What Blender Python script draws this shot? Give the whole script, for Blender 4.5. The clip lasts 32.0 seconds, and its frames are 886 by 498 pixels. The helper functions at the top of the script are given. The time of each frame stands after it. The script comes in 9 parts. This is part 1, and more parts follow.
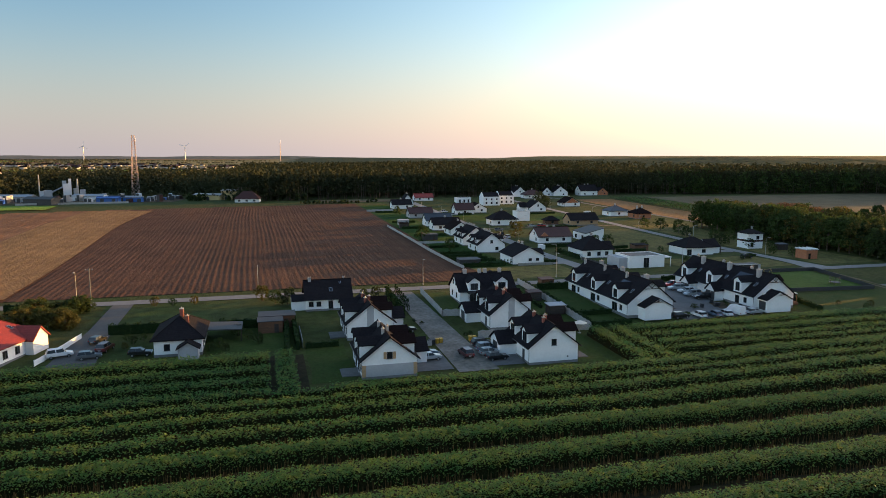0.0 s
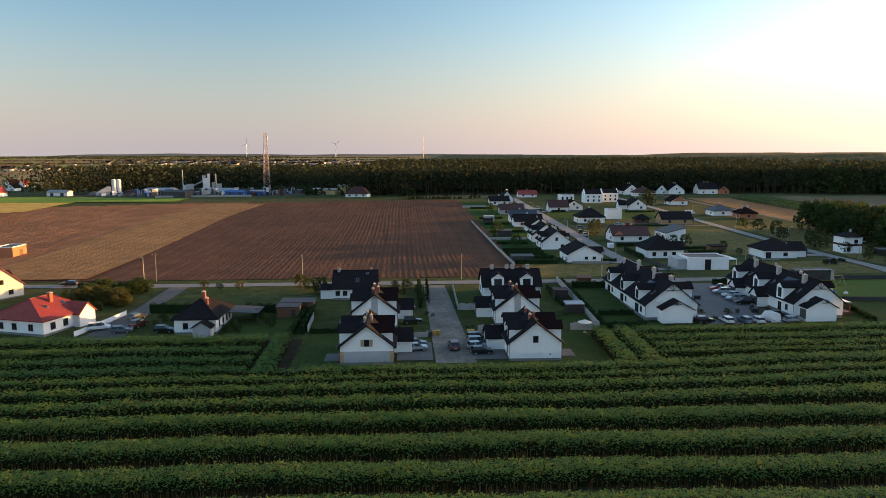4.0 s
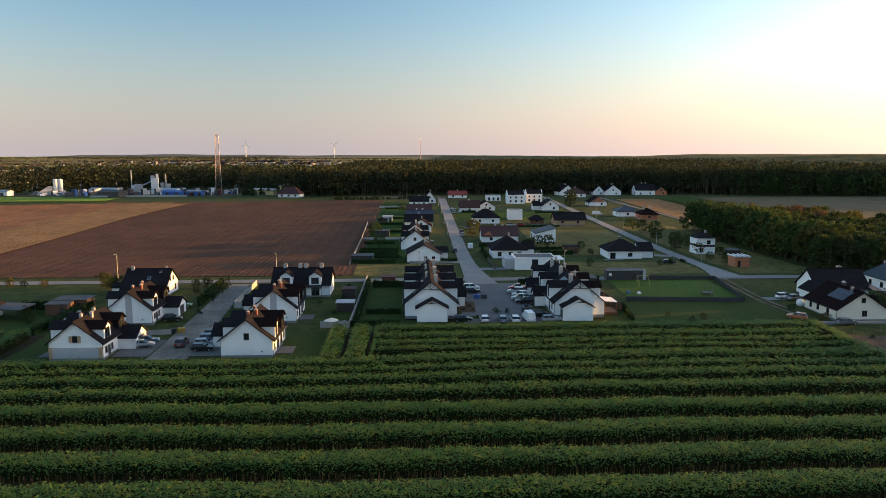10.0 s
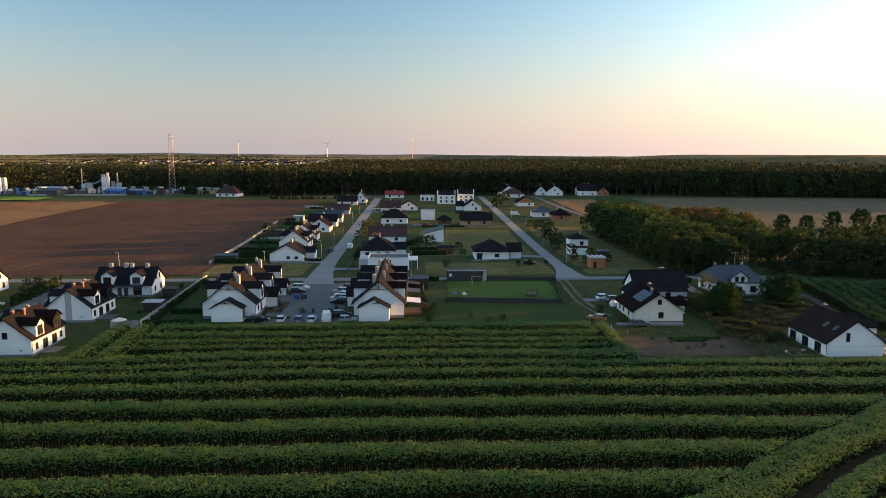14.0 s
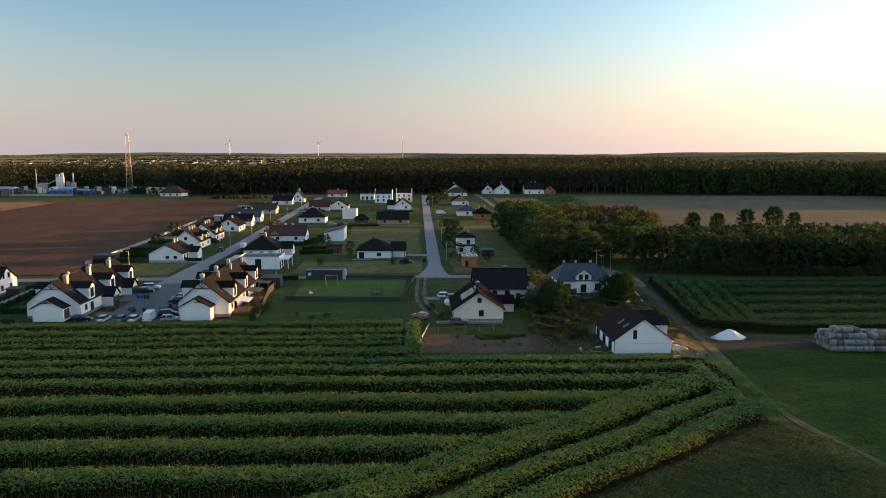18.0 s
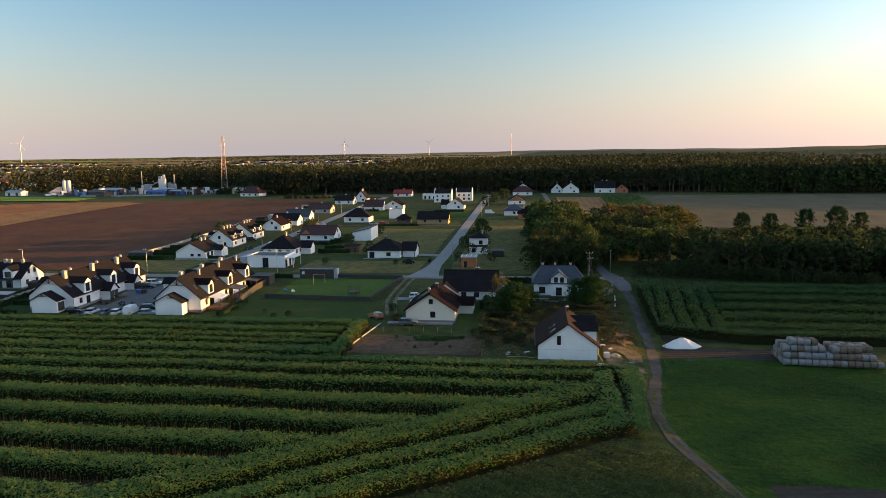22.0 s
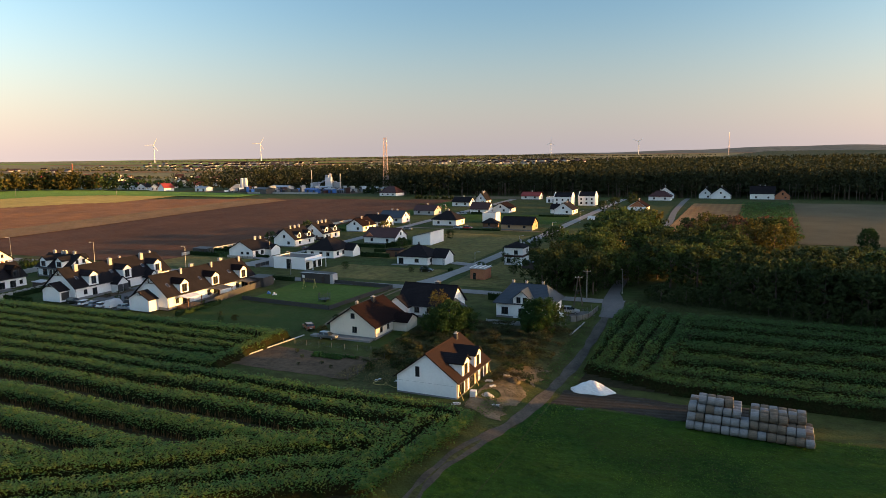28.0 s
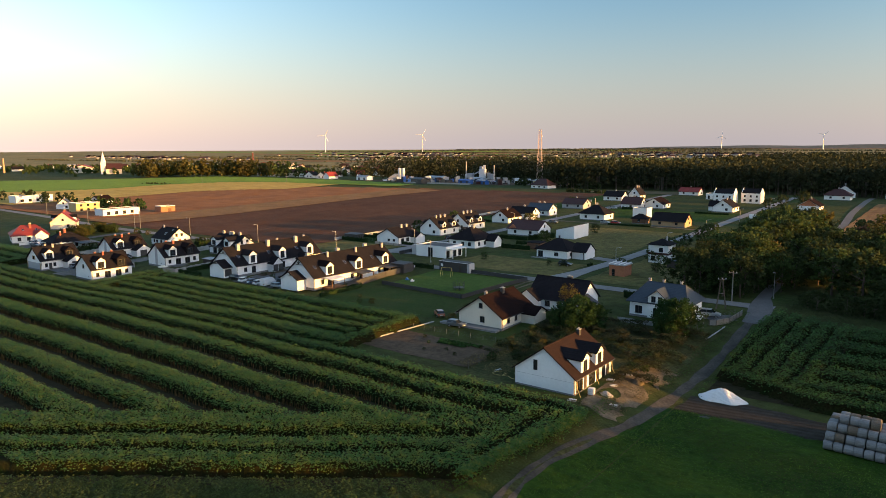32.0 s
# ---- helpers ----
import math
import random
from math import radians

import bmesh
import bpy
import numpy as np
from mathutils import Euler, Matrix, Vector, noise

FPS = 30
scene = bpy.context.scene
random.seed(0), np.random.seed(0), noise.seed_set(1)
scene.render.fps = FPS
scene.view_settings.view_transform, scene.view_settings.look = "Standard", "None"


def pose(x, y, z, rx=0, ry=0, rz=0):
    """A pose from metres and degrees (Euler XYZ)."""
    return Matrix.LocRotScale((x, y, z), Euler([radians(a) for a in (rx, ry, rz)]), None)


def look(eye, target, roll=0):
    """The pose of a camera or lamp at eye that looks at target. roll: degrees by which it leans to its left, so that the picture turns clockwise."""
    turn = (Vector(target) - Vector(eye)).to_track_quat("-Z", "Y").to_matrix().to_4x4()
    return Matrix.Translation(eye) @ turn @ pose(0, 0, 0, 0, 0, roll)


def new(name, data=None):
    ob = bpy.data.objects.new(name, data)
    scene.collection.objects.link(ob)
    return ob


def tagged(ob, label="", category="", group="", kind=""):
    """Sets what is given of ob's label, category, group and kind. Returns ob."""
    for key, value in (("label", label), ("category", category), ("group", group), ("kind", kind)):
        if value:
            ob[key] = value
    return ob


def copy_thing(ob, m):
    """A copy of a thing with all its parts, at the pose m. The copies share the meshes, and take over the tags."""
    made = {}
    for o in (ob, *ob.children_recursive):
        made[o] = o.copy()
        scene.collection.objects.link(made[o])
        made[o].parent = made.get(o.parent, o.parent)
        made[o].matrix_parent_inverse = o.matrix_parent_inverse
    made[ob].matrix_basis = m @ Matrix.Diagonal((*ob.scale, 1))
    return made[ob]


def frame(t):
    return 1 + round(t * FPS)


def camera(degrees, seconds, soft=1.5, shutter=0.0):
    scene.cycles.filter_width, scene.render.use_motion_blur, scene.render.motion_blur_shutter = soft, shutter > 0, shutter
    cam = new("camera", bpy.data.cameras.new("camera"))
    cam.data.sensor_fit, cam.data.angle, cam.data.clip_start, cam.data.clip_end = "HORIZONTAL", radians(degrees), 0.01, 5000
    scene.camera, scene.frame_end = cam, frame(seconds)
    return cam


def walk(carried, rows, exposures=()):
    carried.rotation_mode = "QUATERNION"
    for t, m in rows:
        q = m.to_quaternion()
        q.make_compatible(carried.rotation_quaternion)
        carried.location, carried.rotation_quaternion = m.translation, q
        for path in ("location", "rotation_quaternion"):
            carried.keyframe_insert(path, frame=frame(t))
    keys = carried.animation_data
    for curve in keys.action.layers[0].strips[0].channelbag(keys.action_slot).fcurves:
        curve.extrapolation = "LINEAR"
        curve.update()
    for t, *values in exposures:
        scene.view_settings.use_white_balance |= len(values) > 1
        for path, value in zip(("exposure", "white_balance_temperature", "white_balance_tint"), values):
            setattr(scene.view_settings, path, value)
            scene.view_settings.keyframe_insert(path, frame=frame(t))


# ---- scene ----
cam = camera(64.0, 32.0, soft=0.5)
PATH = [
    (0, (-46.656, 10.621, 38.564), (-46.162, 12.54, 38.3), 0.0),
    (0.5, (-43.283, 9.47, 38.559), (-42.849, 11.404, 38.292), -0.0),
    (1, (-39.798, 8.33, 38.541), (-39.425, 10.277, 38.273), -0.1),
    (1.5, (-36.246, 7.288, 38.523), (-35.936, 9.245, 38.254), -0.1),
    (2, (-32.669, 6.33, 38.512), (-32.41, 8.295, 38.242), -0.0),
    (2.5, (-29.102, 5.485, 38.509), (-28.89, 7.455, 38.239), -0.0),
    (4.5, (-14.175, 2.534, 38.396), (-14.092, 4.514, 38.123), -0.1),
    (5, (-10.212, 1.991, 38.363), (-10.129, 3.97, 38.091), -0.1),
    (5.5, (-6.093, 1.605, 38.341), (-6.013, 3.585, 38.07), -0.1),
    (6, (-1.785, 1.33, 38.319), (-1.704, 3.309, 38.046), -0.1),
    (6.5, (2.647, 1.083, 38.262), (2.724, 3.063, 37.99), -0.1),
    (7, (7.274, 0.844, 38.208), (7.349, 2.824, 37.937), -0.0),
    (7.5, (11.976, 0.606, 38.183), (12.049, 2.586, 37.912), -0.0),
    (8, (16.816, 0.379, 38.165), (16.89, 2.359, 37.895), -0.0),
    (8.5, (21.772, 0.155, 38.132), (21.844, 2.135, 37.862), -0.0),
    (9, (26.804, -0.094, 38.116), (26.876, 1.887, 37.845), 0.0),
    (9.5, (31.8, -0.361, 38.124), (31.87, 1.62, 37.854), 0.0),
    (10, (36.882, -0.634, 38.138), (36.954, 1.347, 37.868), 0.0),
    (10.5, (42.163, -0.945, 38.165), (42.233, 1.035, 37.895), 0.0),
    (11, (47.64, -1.202, 38.213), (47.712, 0.778, 37.943), 0.1),
    (11.5, (53.203, -1.462, 38.272), (53.273, 0.519, 38.002), 0.1),
    (12, (58.931, -1.74, 38.336), (59.003, 0.241, 38.065), 0.1),
    (12.5, (64.762, -2.007, 38.363), (64.832, -0.027, 38.093), 0.1),
    (13, (70.595, -2.175, 38.385), (70.665, -0.194, 38.115), 0.2),
    (13.5, (76.302, -2.327, 38.429), (76.371, -0.346, 38.158), 0.1),
    (14, (81.983, -2.501, 38.472), (82.054, -0.521, 38.201), 0.2),
    (14.5, (87.548, -2.703, 38.498), (87.618, -0.722, 38.227), 0.2),
    (16.5, (108.368, -4.025, 38.743), (108.443, -2.045, 38.47), 0.2),
    (17, (113.059, -4.366, 38.75), (113.134, -2.386, 38.477), 0.1),
    (17.5, (117.354, -4.769, 38.778), (117.427, -2.789, 38.504), 0.1),
    (18, (121.54, -5.229, 38.828), (121.615, -3.25, 38.553), 0.0),
    (18.5, (125.654, -5.688, 38.868), (125.728, -3.708, 38.593), 0.0),
    (19, (129.814, -6.1, 38.936), (129.887, -4.121, 38.66), -0.0),
    (19.5, (134.091, -6.507, 39.024), (134.144, -4.527, 38.748), -0.1),
    (20, (138.634, -6.896, 39.136), (138.636, -4.915, 38.859), -0.2),
    (20.5, (143.385, -7.132, 39.235), (143.329, -5.152, 38.959), -0.3),
    (21, (148.27, -6.95, 39.336), (148.153, -4.973, 39.06), -0.4),
    (21.5, (153.172, -6.22, 39.426), (152.992, -4.248, 39.148), -0.7),
    (22, (158.068, -4.867, 39.515), (157.82, -2.902, 39.237), -0.8),
    (22.5, (162.803, -2.895, 39.619), (162.483, -0.941, 39.339), -1.1),
    (23, (167.438, -0.444, 39.689), (167.067, 1.501, 39.41), -1.2),
    (23.5, (171.917, 2.267, 39.764), (171.518, 4.207, 39.485), -1.2),
    (24, (176.456, 4.951, 39.817), (176.022, 6.884, 39.539), -1.1),
    (24.5, (181.178, 7.439, 39.889), (180.697, 9.361, 39.612), -1.1),
    (25, (186.121, 9.795, 39.931), (185.588, 11.703, 39.654), -1.2),
    (25.5, (191.072, 12.165, 39.966), (190.483, 14.056, 39.692), -1.3),
    (27.5, (210.403, 21.855, 39.954), (209.626, 23.679, 39.685), -1.0),
    (28, (214.151, 23.783, 39.955), (213.332, 25.587, 39.683), -0.8),
    (28.5, (216.757, 25.172, 39.979), (215.909, 26.962, 39.706), -0.7),
    (29, (218.409, 26.026, 39.983), (217.524, 27.797, 39.706), -0.5),
    (29.5, (219.184, 26.402, 39.954), (218.239, 28.142, 39.675), -0.3),
    (30, (219.362, 26.472, 39.923), (218.355, 28.177, 39.641), -0.2),
    (30.5, (219.253, 26.396, 39.875), (218.186, 28.064, 39.591), -0.2),
    (31, (219.159, 26.294, 39.837), (218.036, 27.924, 39.549), -0.2),
    (31.5, (219.127, 26.196, 39.84), (217.966, 27.798, 39.551), -0.3),
    (32, (219.12, 26.081, 39.863), (217.926, 27.66, 39.573), -0.3),
]
walk(cam, [(t, look(eye, target, roll)) for t, eye, target, roll in PATH], exposures=[(0, 2.05, 5850, 13), (12, 2.03, 5850, 13), (24, 2.0, 5850, 13), (32, 2.0, 5850, 13)])

# ---- light ----
SUN_AZ, SUN_EL = 78.0, 5.0   # degrees from +y towards +x, and above the horizon
world = bpy.data.worlds.new("dusk_sky")
scene.world = world
world.use_nodes = True
wn = world.node_tree.nodes
sky = wn.new("ShaderNodeTexSky")
sky.sky_type = "NISHITA"
sky.sun_disc = False
sky.sun_elevation = radians(SUN_EL)
sky.sun_rotation = radians(SUN_AZ)
sky.air_density, sky.dust_density, sky.ozone_density = 1.0, 0.9, 2.0
wn["Background"].inputs["Strength"].default_value = 0.072
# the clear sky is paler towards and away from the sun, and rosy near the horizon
wl = world.node_tree.links
co = wn.new("ShaderNodeTexCoord")
dot = wn.new("ShaderNodeVectorMath")
dot.operation = "DOT_PRODUCT"
dot.inputs[1].default_value = (math.sin(radians(76)), math.cos(radians(76)), 0)
wl.new(co.outputs["Generated"], dot.inputs[0])
def toward(sign, power):
    """How far a direction lies towards the sun (1) or away from it (-1), bent by a power."""
    one = wn.new("ShaderNodeMath")
    one.operation, one.use_clamp = "MULTIPLY", True
    one.inputs[1].default_value = sign
    wl.new(dot.outputs["Value"], one.inputs[0])
    bent = wn.new("ShaderNodeMath")
    bent.operation = "POWER"
    bent.inputs[1].default_value = power
    wl.new(one.outputs[0], bent.inputs[0])
    return bent


sq = wn.new("ShaderNodeMath")
sq.operation = "ADD"
wl.new(toward(1, 1.7).outputs[0], sq.inputs[0])
wl.new(toward(-1, 2.6).outputs[0], sq.inputs[1])
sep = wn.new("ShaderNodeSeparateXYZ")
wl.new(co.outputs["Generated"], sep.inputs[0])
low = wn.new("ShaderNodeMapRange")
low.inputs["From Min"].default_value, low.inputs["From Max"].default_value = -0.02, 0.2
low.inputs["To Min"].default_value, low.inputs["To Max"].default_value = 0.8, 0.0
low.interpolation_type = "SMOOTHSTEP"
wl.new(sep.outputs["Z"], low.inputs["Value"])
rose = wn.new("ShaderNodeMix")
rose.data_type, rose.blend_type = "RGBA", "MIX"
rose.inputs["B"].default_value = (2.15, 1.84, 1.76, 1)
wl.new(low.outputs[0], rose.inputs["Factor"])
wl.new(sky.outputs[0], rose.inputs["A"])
pale = wn.new("ShaderNodeMix")
pale.data_type, pale.blend_type = "RGBA", "MULTIPLY"
pale.inputs["B"].default_value = (2.7, 2.2, 1.8, 1)
wl.new(sq.outputs[0], pale.inputs["Factor"])
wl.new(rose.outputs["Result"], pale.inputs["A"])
# light scattered more than once lifts the upper sky
lift = wn.new("ShaderNodeMapRange")
lift.inputs["From Min"].default_value, lift.inputs["From Max"].default_value = 0.24, 0.8
lift.interpolation_type = "SMOOTHSTEP"
wl.new(sep.outputs["Z"], lift.inputs["Value"])
upper = wn.new("ShaderNodeMix")
upper.data_type, upper.blend_type = "RGBA", "MULTIPLY"
upper.inputs["B"].default_value = (2.08, 1.8, 1.62, 1)
wl.new(lift.outputs[0], upper.inputs["Factor"])
wl.new(pale.outputs["Result"], upper.inputs["A"])
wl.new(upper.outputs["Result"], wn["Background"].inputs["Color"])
sun = new("sun", bpy.data.lights.new("sun", "SUN"))
sun.data.energy, sun.data.angle, sun.data.color = 3.2, radians(0.6), (1.0, 0.48, 0.09)
sd = Vector((math.sin(radians(SUN_AZ)) * math.cos(radians(SUN_EL)), math.cos(radians(SUN_AZ)) * math.cos(radians(SUN_EL)), math.sin(radians(SUN_EL))))
sun.matrix_world = look(sd * 500, (0, 0, 0))


# ---- materials ----
def mat(name, color, color2=None, scale=1.0, rough=0.8, metal=0.0, bump=0.0, bump_scale=None, random=0.0, detail=4.0, fine=0.0, spec=0.5, stretch=(1, 1, 1)):
    """A mottled surface: two colours mixed by noise at two scales, with relief."""
    m = bpy.data.materials.new(name)
    m.use_nodes = True
    nt = m.node_tree
    n, ln = nt.nodes, nt.links
    b = n["Principled BSDF"]
    b.inputs["Roughness"].default_value, b.inputs["Metallic"].default_value = rough, metal
    b.inputs["Specular IOR Level"].default_value = spec
    co = n.new("ShaderNodeTexCoord")
    mp = n.new("ShaderNodeMapping")
    mp.inputs["Scale"].default_value = stretch
    geo = n.new("ShaderNodeNewGeometry")
    ln.new(geo.outputs["Position"], mp.inputs["Vector"])
    t1 = n.new("ShaderNodeTexNoise")
    t1.inputs["Scale"].default_value, t1.inputs["Detail"].default_value = scale, detail
    ln.new(mp.outputs[0], t1.inputs["Vector"])
    ramp = n.new("ShaderNodeValToRGB")
    ramp.color_ramp.elements[0].position, ramp.color_ramp.elements[1].position = 0.3, 0.7
    ramp.color_ramp.elements[0].color = (*color, 1)
    ramp.color_ramp.elements[1].color = (*(color2 or tuple(c * 0.82 for c in color)), 1)
    ln.new(t1.outputs["Fac"], ramp.inputs[0])
    out = ramp.outputs[0]
    if fine or random:
        t2 = n.new("ShaderNodeTexNoise")
        t2.inputs["Scale"].default_value, t2.inputs["Detail"].default_value = scale * 7.3, 3
        ln.new(mp.outputs[0], t2.inputs["Vector"])
        hsv = n.new("ShaderNodeHueSaturation")
        ln.new(out, hsv.inputs["Color"])
        mr = n.new("ShaderNodeMapRange")
        mr.inputs["From Min"].default_value, mr.inputs["From Max"].default_value = 0.3, 0.7
        mr.inputs["To Min"].default_value, mr.inputs["To Max"].default_value = 1 - fine, 1 + fine
        ln.new(t2.outputs["Fac"], mr.inputs["Value"])
        val = mr.outputs[0]
        if random:
            oi = n.new("ShaderNodeNewGeometry")
            m2 = n.new("ShaderNodeMapRange")
            m2.inputs["To Min"].default_value, m2.inputs["To Max"].default_value = 1 - random, 1 + random
            ln.new(oi.outputs["Random Per Island"], m2.inputs["Value"])
            mul = n.new("ShaderNodeMath")
            mul.operation = "MULTIPLY"
            ln.new(val, mul.inputs[0])
            ln.new(m2.outputs[0], mul.inputs[1])
            val = mul.outputs[0]
        ln.new(val, hsv.inputs["Value"])
        out = hsv.outputs[0]
    ln.new(out, b.inputs["Base Color"])
    if bump:
        t3 = n.new("ShaderNodeTexNoise")
        t3.inputs["Scale"].default_value, t3.inputs["Detail"].default_value = bump_scale or scale * 5, 5
        ln.new(mp.outputs[0], t3.inputs["Vector"])
        bp = n.new("ShaderNodeBump")
        bp.inputs["Strength"].default_value, bp.inputs["Distance"].default_value = min(1.0, bump), 0.1 if bump <= 1 else 0.1 * bump
        ln.new(t3.outputs["Fac"], bp.inputs["Height"])
        ln.new(bp.outputs[0], b.inputs["Normal"])
    return m


def leafy(m, through_light=0.35):
    """Lets some light through thin leaves."""
    nt = m.node_tree
    n, ln = nt.nodes, nt.links
    b = n["Principled BSDF"]
    tr = n.new("ShaderNodeBsdfTranslucent")
    mx = n.new("ShaderNodeMixShader")
    mx.inputs[0].default_value = through_light
    src = b.inputs["Base Color"].links[0].from_socket
    ln.new(src, tr.inputs["Color"])
    ln.new(b.outputs[0], mx.inputs[1])
    ln.new(tr.outputs[0], mx.inputs[2])
    ln.new(mx.outputs[0], n["Material Output"].inputs["Surface"])
    return m


def turning(m, tint, share, size=1.1):
    """Patches of leaves that turn another colour, about one plant wide."""
    nt = m.node_tree
    n, ln = nt.nodes, nt.links
    b = n["Principled BSDF"]
    old = b.inputs["Base Color"].links[0].from_socket
    users = [l.to_socket for l in old.links]
    geo = n.new("ShaderNodeNewGeometry")
    spots = n.new("ShaderNodeTexNoise")
    spots.inputs["Scale"].default_value, spots.inputs["Detail"].default_value = size, 3
    pick = n.new("ShaderNodeMapRange")
    pick.inputs["From Min"].default_value, pick.inputs["From Max"].default_value = 0.62 - 0.4 * share, 0.74 - 0.4 * share
    mx = n.new("ShaderNodeMix")
    mx.data_type = "RGBA"
    mx.inputs["B"].default_value = (*tint, 1)
    ln.new(geo.outputs["Position"], spots.inputs["Vector"])
    ln.new(spots.outputs["Fac"], pick.inputs["Value"])
    ln.new(pick.outputs[0], mx.inputs["Factor"])
    ln.new(old, mx.inputs["A"])
    for u in users:
        ln.new(mx.outputs["Result"], u)
    return m


def rows_mat(m, angle, spacing, dark, amount=0.5, wobble=0.6):
    """Adds straight tillage rows, at an angle in degrees from +x, to a soil material."""
    nt = m.node_tree
    n, ln = nt.nodes, nt.links
    b = n["Principled BSDF"]
    geo = n.new("ShaderNodeNewGeometry")
    mp = n.new("ShaderNodeMapping")
    mp.inputs["Rotation"].default_value = (0, 0, radians(-angle))
    ln.new(geo.outputs["Position"], mp.inputs["Vector"])
    wv = n.new("ShaderNodeTexWave")
    wv.bands_direction = "Y"
    wv.inputs["Scale"].default_value = 0.314 / spacing
    wv.inputs["Distortion"].default_value, wv.inputs["Detail"].default_value, wv.inputs["Detail Scale"].default_value = wobble, 2, 0.3
    ln.new(mp.outputs[0], wv.inputs["Vector"])
    mx = n.new("ShaderNodeMix")
    mx.data_type = "RGBA"
    mx.blend_type = "MIX"
    src = b.inputs["Base Color"].links[0].from_socket
    f = n.new("ShaderNodeMath")
    f.operation = "MULTIPLY"
    f.inputs[1].default_value = amount
    ln.new(wv.outputs["Fac"], f.inputs[0])
    ln.new(f.outputs[0], mx.inputs["Factor"])
    ln.new(src, mx.inputs["A"])
    mx.inputs["B"].default_value = (*dark, 1)
    ln.new(mx.outputs["Result"], b.inputs["Base Color"])
    bp = n.new("ShaderNodeBump")
    bp.inputs["Strength"].default_value, bp.inputs["Distance"].default_value = 0.5, 0.1
    ln.new(wv.outputs["Fac"], bp.inputs["Height"])
    if b.inputs["Normal"].links:
        ln.new(b.inputs["Normal"].links[0].from_socket, bp.inputs["Normal"])
    ln.new(bp.outputs[0], b.inputs["Normal"])
    return m


def tiled(m, spacing_up=0.38, spacing_across=0.3):
    """Courses of roof tiles as fine relief in a roof's own directions."""
    nt = m.node_tree
    n, ln = nt.nodes, nt.links
    b = n["Principled BSDF"]
    geo = n.new("ShaderNodeNewGeometry")
    br = n.new("ShaderNodeTexWave")
    br.bands_direction = "Z"
    br.inputs["Scale"].default_value = 0.314 / spacing_up / 0.7
    ln.new(geo.outputs["Position"], br.inputs["Vector"])
    bp = n.new("ShaderNodeBump")
    bp.inputs["Strength"].default_value, bp.inputs["Distance"].default_value = 0.25, 0.05
    ln.new(br.outputs["Fac"], bp.inputs["Height"])
    if b.inputs["Normal"].links:
        ln.new(b.inputs["Normal"].links[0].from_socket, bp.inputs["Normal"])
    ln.new(bp.outputs[0], b.inputs["Normal"])
    return m


M = {}
M["grass"] = mat("rough_grass", (0.036, 0.055, 0.013), (0.058, 0.06, 0.018), 0.05, 0.95, bump=2.0, bump_scale=2.5, fine=0.3, detail=8, spec=0.1)
M["lawn"] = mat("lawn", (0.03, 0.055, 0.010), (0.046, 0.06, 0.014), 0.25, 0.95, bump=0.6, bump_scale=6, fine=0.2, spec=0.1)
M["meadow"] = mat("green_meadow", (0.012, 0.04, 0.004), (0.042, 0.076, 0.007), 0.09, 0.95, bump=4.0, bump_scale=1.0, fine=0.25, detail=8, spec=0.1)
M["pitch"] = mat("mown_pitch", (0.055, 0.095, 0.015), (0.07, 0.105, 0.02), 0.12, 0.95, bump=0.5, bump_scale=6, fine=0.15, spec=0.1)
M["drygrass"] = mat("dry_grass", (0.13, 0.105, 0.034), (0.072, 0.076, 0.022), 0.08, 0.95, bump=3.0, bump_scale=1.5, fine=0.35, detail=8, spec=0.1)
M["weeds"] = mat("weedy_grass", (0.075, 0.07, 0.026), (0.036, 0.05, 0.016), 0.22, 0.95, bump=1.0, bump_scale=3, fine=0.4, detail=8, spec=0.1)
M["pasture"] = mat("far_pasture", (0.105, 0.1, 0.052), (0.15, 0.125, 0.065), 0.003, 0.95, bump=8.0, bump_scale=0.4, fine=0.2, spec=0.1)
M["soil"] = rows_mat(mat("ploughed_soil", (0.073, 0.0365, 0.021), (0.11, 0.052, 0.028), 0.012, 0.95, bump=4, bump_scale=1.2, fine=0.22, detail=8, spec=0.1), 90, 5.0, (0.07, 0.036, 0.021), 0.5)
M["soil2"] = rows_mat(mat("harrowed_soil", (0.18, 0.088, 0.041), (0.23, 0.115, 0.053), 0.01, 0.95, bump=5, bump_scale=1.2, fine=0.2, detail=8, spec=0.1), 90, 9.0, (0.17, 0.09, 0.048), 0.4)
M["stubble"] = rows_mat(mat("stubble", (0.21, 0.122, 0.05), (0.265, 0.158, 0.064), 0.02, 0.95, bump=9.0, bump_scale=1.2, fine=0.2, spec=0.1), 90, 4.0, (0.17, 0.092, 0.046), 0.5)
M["greysoil"] = rows_mat(mat("grey_soil", (0.09, 0.076, 0.042), (0.11, 0.092, 0.052), 0.01, 0.95, bump=1.0, bump_scale=1.5, fine=0.15, spec=0.1), 80, 14.0, (0.1, 0.086, 0.05), 0.2)
M["garden"] = mat("garden_soil", (0.078, 0.056, 0.035), (0.10, 0.072, 0.046), 0.15, 0.95, bump=1.0, bump_scale=3, fine=0.25, spec=0.1)
M["darksoil"] = rows_mat(mat("dark_damp_soil", (0.036, 0.031, 0.024), (0.05, 0.043, 0.033), 0.15, 0.95, bump=1.0, bump_scale=3, fine=0.25, spec=0.1), 8, 1.2, (0.03, 0.024, 0.017), 0.5)
M["sand"] = mat("sandy_soil", (0.185, 0.15, 0.1), (0.085, 0.072, 0.045), 0.45, 0.95, bump=0.3, bump_scale=3, fine=0.25, spec=0.1)
